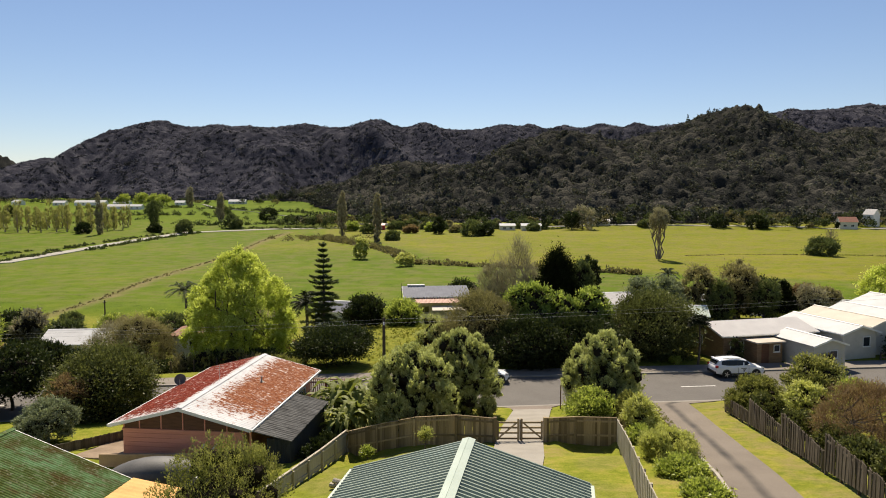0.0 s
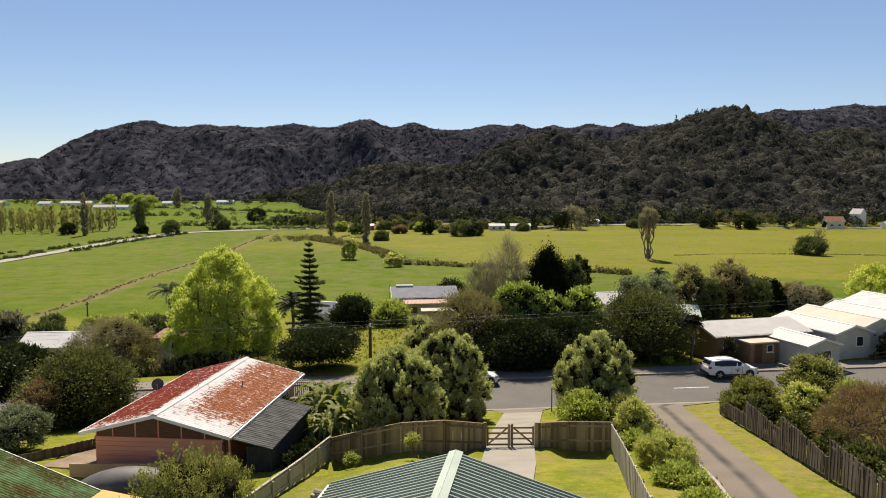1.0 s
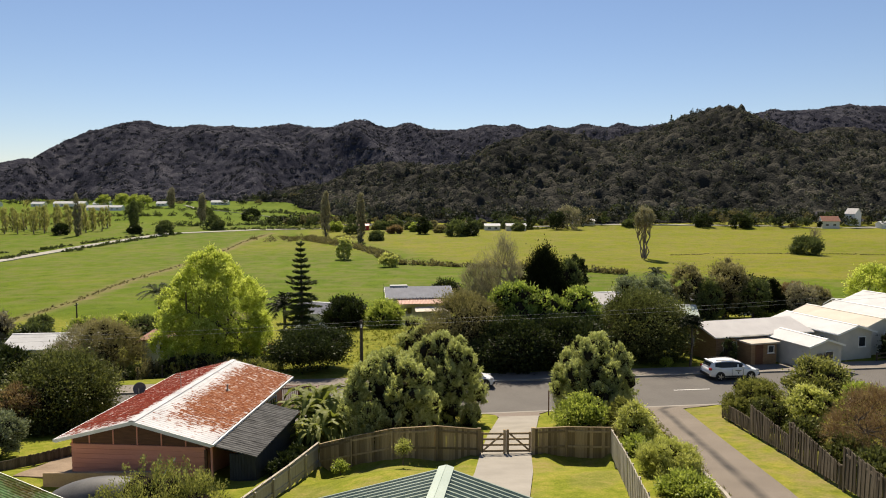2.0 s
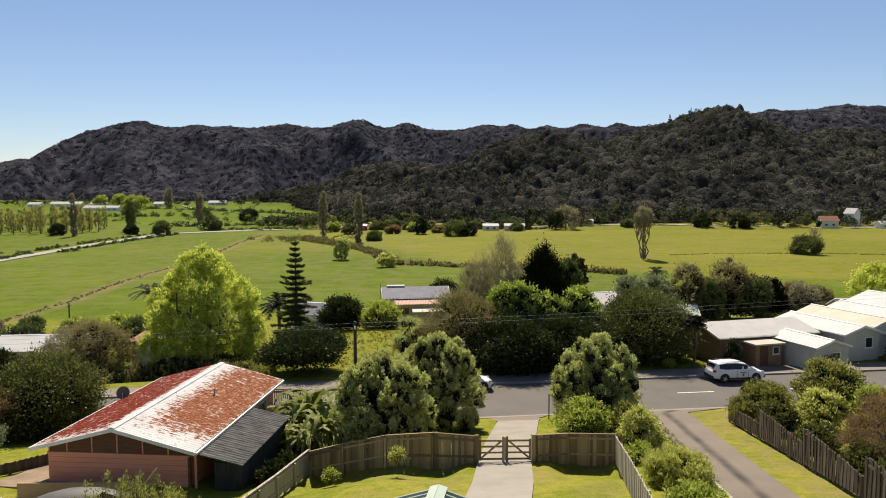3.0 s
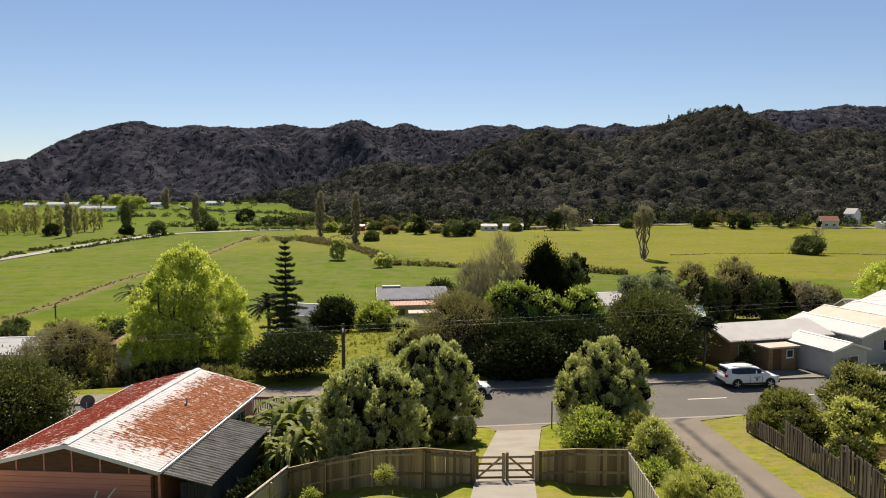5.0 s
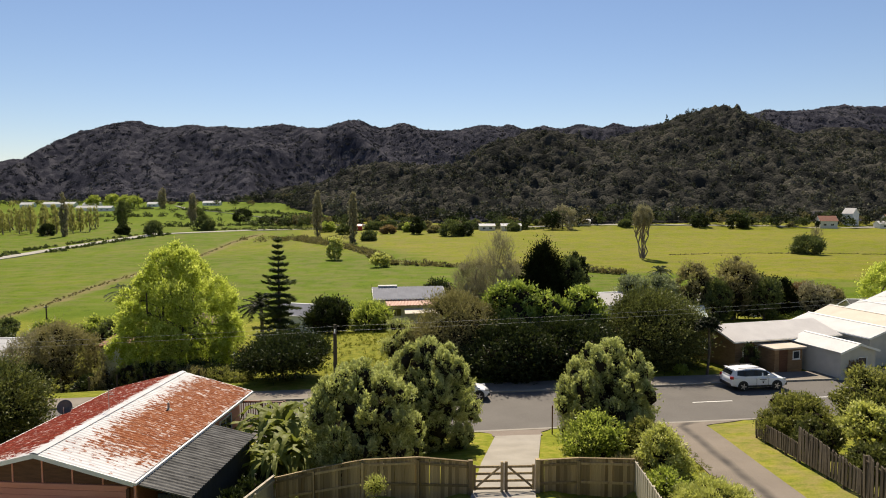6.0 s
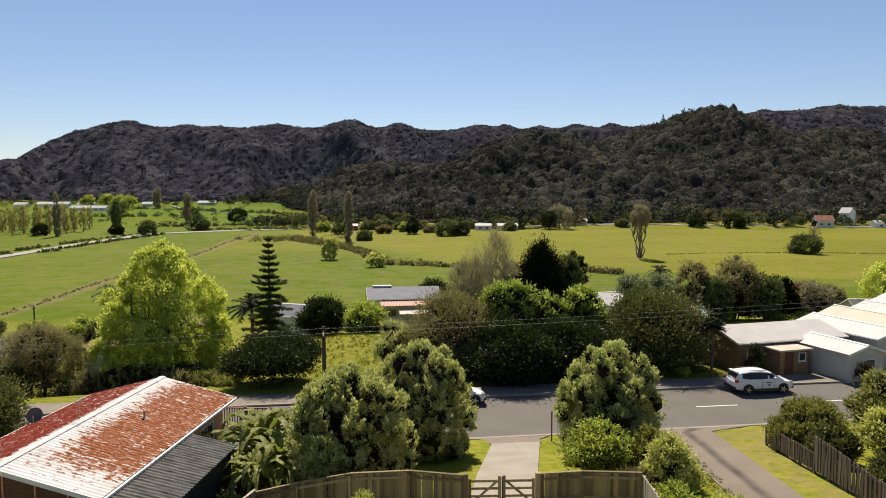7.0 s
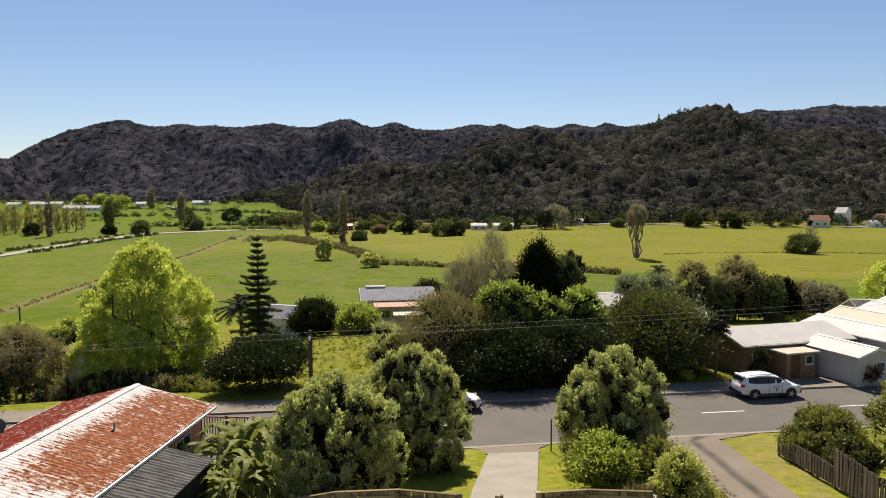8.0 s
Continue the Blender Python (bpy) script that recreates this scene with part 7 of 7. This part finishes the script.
for k in range(120):
    f = k / 120
    places.append((92 + 130 * f, 262 + 8 * math.sin(f * 4) + rf.gauss(0, 0.4), rf.uniform(0.3, 0.7), rf.uniform(0.2, 0.45)))
clump_row("ditch_scrub", "low scrub along the drain across the pasture", places, LF_BROWN, 2, 0.4, 16)
places = []
for k in range(150):
    f = k / 150
    y = 236 + 205 * f
    x = -150 - 6 * math.sin(f * 3) - (10 if y < 300 else 0)
    h = rf.uniform(0.5, 1.7)
    places.append((x + rf.gauss(0, 1.5) + (rf.choice((0, -15))), y, h * 1.3, h))
for k in range(160):
    x = -150 + 260 * k / 160
    places.append((x, 470 + 16 * step(-150, -60, x) + rf.gauss(0, 3), rf.uniform(1, 2.6), rf.uniform(1, 2.4)))
clump_row("roadside_scrub", "dark scrub along the farm road", places, LF_WOODS, 3, 0.9, 36)
places = [(x_, y_, rf.uniform(2.0, 5.5), rf.uniform(1.5, 4.0)) for x_, y_ in ((rf.uniform(-330, -60), rf.uniform(480, 720)) for k in range(70))]
for (ax, ay), (bx, by), n in (((-330, 600), (-190, 610), 60), ((-240, 690), (-120, 640), 60), ((-190, 500), (-100, 520), 44), ((-360, 705), (-270, 712), 40), ((-130, 650), (-60, 560), 40)):
    for k in range(n):
        f = rf.random()
        places.append((ax + (bx - ax) * f + rf.gauss(0, 2), ay + (by - ay) * f + rf.gauss(0, 2), rf.uniform(1.8, 4.0), rf.uniform(1.5, 4.2)))
clump_row("valley_scrub", "scattered scrub on the far pasture", places, LF_WOODS, 4, 1.2, 40)
# tussocks on the near grass and lane verges
places = []
for k in range(900):
    x, y = rf.uniform(-16, 6), rf.uniform(64.5, 100)
    places.append((x, y, rf.uniform(0.15, 0.4), rf.uniform(0.12, 0.35)))
clump_row("long_grass", "rough long grass on the empty section", places, LF_GRASS, 5, 0.3, 10, 0.1, "grass")
places = []
for k in range(400):
    y = 20 + 31 * rf.random()
    places.append((9.0 + (y - 20) * 0.21 + rf.uniform(-0.3, 0.5), y, 0.1, rf.uniform(0.05, 0.14)))
clump_row("verge_grass", "tufted grass along the lane verges", places, LF_GRASS, 6, 0.11, 12, 0.12, "grass")

# single trees in the valley
tree("tall poplar with bare stems and a bushy grey top", 77.3, 248, 11.3, 6.8, LF_TWIG, 301, "round", 0.7, 170, 50, bare=0.56, stems=7, bark=PALEBARK, lwidth=0.07, rise=1.2)
tree("dense green thicket in the paddock", 146.5, 267, -0.5, 11.5, LF_WOODS, 302, "dome", 0.6, 160, 50, bare=0.0)
twig_tree("bare twigs above the thicket", 150.0, 268, 3.6, 6, 303, 300, 0.3)
tree("round willow by the stream", -30.0, 253.5, 1.0, 5.6, LF_SAGE, 304, "round", 0.5, 120, 46, bare=-0.12)
tree("round willow by the stream", -12.4, 227, -3.0, 5.8, LF_SAGE, 305, "round", 0.5, 90, 46, bare=-0.12)
for k, (x, y, top, w) in enumerate(((-58.9, 406, 15.8, 6.2), (-32.5, 344, 14.8, 5.0), (-204, 412, 15.6, 5.4), (-191, 459, 10.5, 7.0), (-172, 537, 15.5, 7.0), (-262, 720, 22, 9.0))):
    tree("narrow upright poplar in the valley", x, y, top, w, LF_TWIG if k != 3 else LF_WOODS, 310 + k, "column", 0.8, 150, 60, bare=0.04, rise=1.2, lwidth=0.14, group="valley poplars")
for k, (x, y, h, w, mat, shape) in enumerate((
        (-2.7, 418, 10, 8, LF_DARK, "egg"), (17, 398, 9, 14, LF_WOODS, "dome"), (24, 400, 7, 12, LF_DARK, "dome"), (96, 478, 17, 19, LF_TWIG, "dome"), (88, 474, 13, 13, LF_DARK, "round"),
        (190, 478, 9, 13, LF_DARK, "dome"), (214, 474, 9, 13, LF_DARK, "dome"), (220, 478, 7, 9, LF_WOODS, "dome"), (-133, 530, 12, 14, LF_DARK, "round"), (-178, 428, 6, 8, LF_DARK, "dome"),
        (-158, 424, 9, 10, LF_WOODS, "dome"), (-140, 470, 7, 9, LF_WOODS, "dome"), (-146, 476, 10, 9, LF_WOODS, "round"), (-46, 430, 6, 10, LF_WOODS, "dome"), (-26, 356, 5, 8, LF_WOODS, "dome"),
        (-20, 430, 5, 9, LF_RUST, "dome"), (8, 430, 5, 8, LF_BROWN, "dome"), (-338, 735, 14, 14, LF_GREEN, "round"), (-321, 740, 15, 16, LF_GREEN, "round"), (-305, 736, 14, 15, LF_GREEN, "round"), (-282, 700, 14, 15, LF_GREEN, "round"),
        (-250, 600, 12, 14, LF_WOODS, "dome"), (-218, 420, 7, 9, LF_DARK, "dome"), (-190, 600, 8, 16, LF_WOODS, "dome"), (-350, 560, 12, 12, LF_DARK, "egg"), (60, 462, 5, 9, LF_WOODS, "dome"),
        (140, 482, 5, 9, LF_WOODS, "dome"), (-8, 455, 6, 8, LF_GREEN, "dome"), (-60, 455, 7, 10, LF_GREEN, "dome"))):
    tree("valley tree beside the farm road", x, y, G(x, y) + h, w, mat, 330 + k, shape, 0.9, 80, 46, bare=0.05, group="valley trees")
for k in range(46):
    x = 20 + 66 * rf.random() if k < 24 else -50 + 80 * rf.random()
    y = rf.uniform(486, 512) if k < 24 else rf.uniform(470, 520)
    tree("valley tree beside the farm road", x, y, G(x, y) + rf.uniform(3, 7), rf.uniform(5, 10), rf.choice((LF_WOODS, LF_BROWN, LF_DARK, LF_WOODS)), 400 + k, "dome", 0.9, 42, 40, bare=0, group="valley trees")
for k in range(52):
    row, i = divmod(k, 18)
    x = -345 + 7.6 * i + rf.uniform(-1.5, 1.5) + 5 * row
    y = 440 + 22 * row + rf.uniform(-4, 4)
    tree("pale poplar of a planted row", x, y, G(x, y) + rf.uniform(13, 18), 5.6, LF_PALE, 460 + k, "column", 0.9, 46, 40, bare=0.12, rise=1.4, lwidth=0.12, bark=PALEBARK, group="planted poplars")


def distant_trees(name, label, places, mat, seed):
    """Uncountable far trees: leafy rounded crowns on short stems at (x, y, height, width)."""
    rng = np.random.default_rng(seed)
    pos, way, stems = [], [], []
    for x, y, h, w in places:
        g = G(x, y) - 0.3
        lumps = 7
        c = np.stack([rng.normal(size=lumps) * w * 0.2, rng.normal(size=lumps) * w * 0.2, h * rng.uniform(0.3, 0.8, lumps)], 1)
        for q in c:
            d = unit(rng.normal(size=(34, 3)))
            pos.append(np.array([x, y, g]) + q + d * np.array([w * 0.27, w * 0.27, h * 0.2]) * rng.uniform(0.6, 1.05, 34)[:, None])
            way.append(unit(d + rng.normal(size=(34, 3)) * 0.5 + np.array([0, 0, 0.3])))
    v, f = leaf_quads(rng, np.concatenate(pos), np.concatenate(way), 1.1, 0.34)
    return tagged(part(name, np_mesh(name, v, f), mat, None), label, "trees", kind="stuff")


# tall pines standing on the crest of the nearer hill
for k, (x, y, h) in enumerate(((283, 832, 9), (289, 828, 13), (327, 840, 11), (352, 838, 12), (361, 838, 8), (272, 826, 6))):
    tree("tall dark pine on the hill crest", x, y, G(x, y) + h, h * 0.5, LF_DARK, 700 + k, "cone", 1.3, 30, 22, bare=0.1, group="hill crest pines")
# mixed trees along the foot of the hills
for k, mat in enumerate((LF_DARK, LF_DARK, LF_WOODS, LF_BROWN, LF_WOODS)):
    places = []
    for i in range(58):
        x = rf.uniform(-120, 390)
        y = rf.uniform(502, 560) - 0.08 * max(0, x)
        if x > 225 and rf.random() < 0.3:
            y = rf.uniform(462, 500)
        s = rf.uniform(0.6, 1.2)
        places.append((x, y, 9 * s, 9 * s * rf.uniform(0.7, 1.2)))
    for i in range(12):
        s = rf.uniform(0.8, 1.5)
        places.append((rf.uniform(-520, -130), rf.uniform(775, 815), 7 * s, 10 * s))
    distant_trees("hill_foot_trees", "mixed trees along the foot of the hills", places, mat, 600 + k)


# ---------------------------------------------------------------- hill forest


def canopy(x, y, size, seed):
    """Rounded crowns of uneven height and width set closely: their height at each place, and a shade for each crown."""
    best, shade = np.zeros_like(x), np.zeros_like(x)
    ci, cj = np.floor(x / size), np.floor(y / size)

    def chance(i, j, k):
        w = np.sin(i * 127.1 + j * 311.7 + k * 74.7 + seed) * 43758.5453
        return w - np.floor(w)
    for di in (-1, 0, 1):
        for dj in (-1, 0, 1):
            i, j = ci + di, cj + dj
            px_, py_ = (i + chance(i, j, 1)) * size, (j + chance(i, j, 2)) * size
            r = size * (0.5 + 0.75 * chance(i, j, 3))
            top = 0.45 + 0.55 * chance(i, j, 4) ** 1.5 + 0.5 * (chance(i, j, 5) > 0.985)
            d = ((x - px_) ** 2 + (y - py_) ** 2) / (r * r)
            z = top * np.sqrt(np.clip(1 - d, 0, 1)) * (0.6 + 0.4 * np.clip(1 - d, 0, 1))
            shade = np.where(z > best, chance(i, j, 6), shade)
            best = np.maximum(best, z)
    return best, shade


def wooded_slopes(name, label, d0, d1, seed, across=600, pace=0.0042, size=7.6, tall=7.5):
    """The closed forest roof over the hills between two distances: crowns, gaps and leaf clumps as one sheet of relief."""
    rng = np.random.default_rng(seed)
    rows = int(math.log(d1 / d0) / pace) + 1
    az, dd = np.meshgrid(np.linspace(-0.74, 0.74, across), d0 * np.exp(pace * np.arange(rows)))
    az = az + rng.normal(size=az.shape) * 0.0004
    x, y = dd * np.sin(az), dd * np.cos(az)
    far_h, near_h = hill_heights(x, y, True)
    h = np.maximum(far_h, near_h) - swell(x, y)
    crowns, shade = canopy(x, y, size, seed)
    crown = crowns * tall + canopy(x, y, size * 0.42, seed + 9)[0] * tall * 0.3 + rng.normal(size=x.shape) * tall * 0.04
    low = np.clip((h - 3) / 6, 0, 1)
    z = -8.0 + swell(x, y) + h + np.where(h > 3, crown * low * np.where(far_h > near_h, 0.62, 1.0) + 0.5, -4.0)
    v = np.stack([x, y, z], -1).reshape(-1, 3)
    i = (np.arange(rows - 1)[:, None] * across + np.arange(across - 1)[None]).ravel()
    f = np.stack([i, i + 1, i + across + 1, i + across], 1)
    f = f[(h.ravel()[f] > 3).any(1)]
    data = np_mesh(name, v, f, True)
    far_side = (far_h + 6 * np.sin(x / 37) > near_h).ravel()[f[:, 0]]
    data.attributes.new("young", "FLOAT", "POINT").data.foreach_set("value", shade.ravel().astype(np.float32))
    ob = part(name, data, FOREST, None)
    data.materials.append(HAZEBUSH)
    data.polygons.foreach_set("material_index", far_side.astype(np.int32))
    tagged(ob, label, "forest", kind="stuff")


wooded_slopes("hill_forest", "dark native bush covering the hills", 505.0, 1750.0, 77)


def hill_crowns(name, label, seed, far, pitch, y0, y1, reach, per, leaf, material):
    """Leafy crowns of a wooded hill, each with its own shade."""
    rng = np.random.default_rng(seed)
    gx_, gy_ = np.meshgrid(np.arange(-900, 800, pitch), np.arange(y0, y1, pitch))
    x, y = (gx_ + rng.uniform(-0.5, 0.5, gx_.shape) * pitch).ravel(), (gy_ + rng.uniform(-0.5, 0.5, gx_.shape) * pitch).ravel()
    far_h, near_h = hill_heights(x, y, True)
    rise = swell(x, y)
    own, other = (far_h, near_h) if far else (near_h, far_h)
    keep = (own > rise + 3.5) & (own + (0 if far else 4) > other) & (np.abs(x) < 0.7 * y)
    x, y, h = x[keep], y[keep], np.maximum(far_h, near_h)[keep]
    n = len(x)
    r = rng.uniform(reach * 0.55, reach * 1.25, n)
    tall = r * rng.uniform(0.4, 0.7, n) if far else r * rng.uniform(0.8, 1.4, n) * np.where(rng.random(n) < 0.05, 1.7, 1.0)
    slim = np.where(tall > 1.6 * r, 0.6, 1.0)
    shade = np.clip(rng.random(n) ** 1.3 * 0.75 + 0.7 * (field(x, y, 55, seed) - 0.4), 0, 1)
    k = np.repeat(np.arange(n), per)
    d = unit(rng.normal(size=(len(k), 3)))
    d[:, 2] = np.abs(d[:, 2]) * 1.1 - 0.25
    lump = 1 + 0.2 * np.sin(d[:, 0] * 5 + shade[k] * 40) * np.cos(d[:, 1] * 5 + shade[k] * 70)
    pos = np.stack([x[k], y[k], -8.0 + h[k] + (0.0 if far else 1.0) + tall[k] * 0.35], 1) + d * np.stack([r[k] * slim[k], r[k] * slim[k], tall[k]], 1) * (lump * rng.uniform(0.85, 1.05, len(k)))[:, None]
    v, f = leaf_quads(rng, pos, unit(rng.normal(size=(len(k), 3)) + np.array([0, 0, 0.6])), leaf, 0.42, d + rng.normal(size=(len(k), 3)) * 0.25)
    data = np_mesh(name, v, f)
    # each crown's own tone plus painted light, paler towards its top
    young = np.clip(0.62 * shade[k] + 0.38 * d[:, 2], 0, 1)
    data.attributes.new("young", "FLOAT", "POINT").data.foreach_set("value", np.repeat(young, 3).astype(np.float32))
    tagged(part(name, data, material, None), label, "forest", kind="stuff")


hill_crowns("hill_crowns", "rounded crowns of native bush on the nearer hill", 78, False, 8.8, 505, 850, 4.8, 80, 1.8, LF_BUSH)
hill_crowns("hill_crowns", "rounded crowns of native bush on the far range", 79, True, 11.5, 780, 1290, 6.0, 40, 2.7, LF_HAZEBUSH)
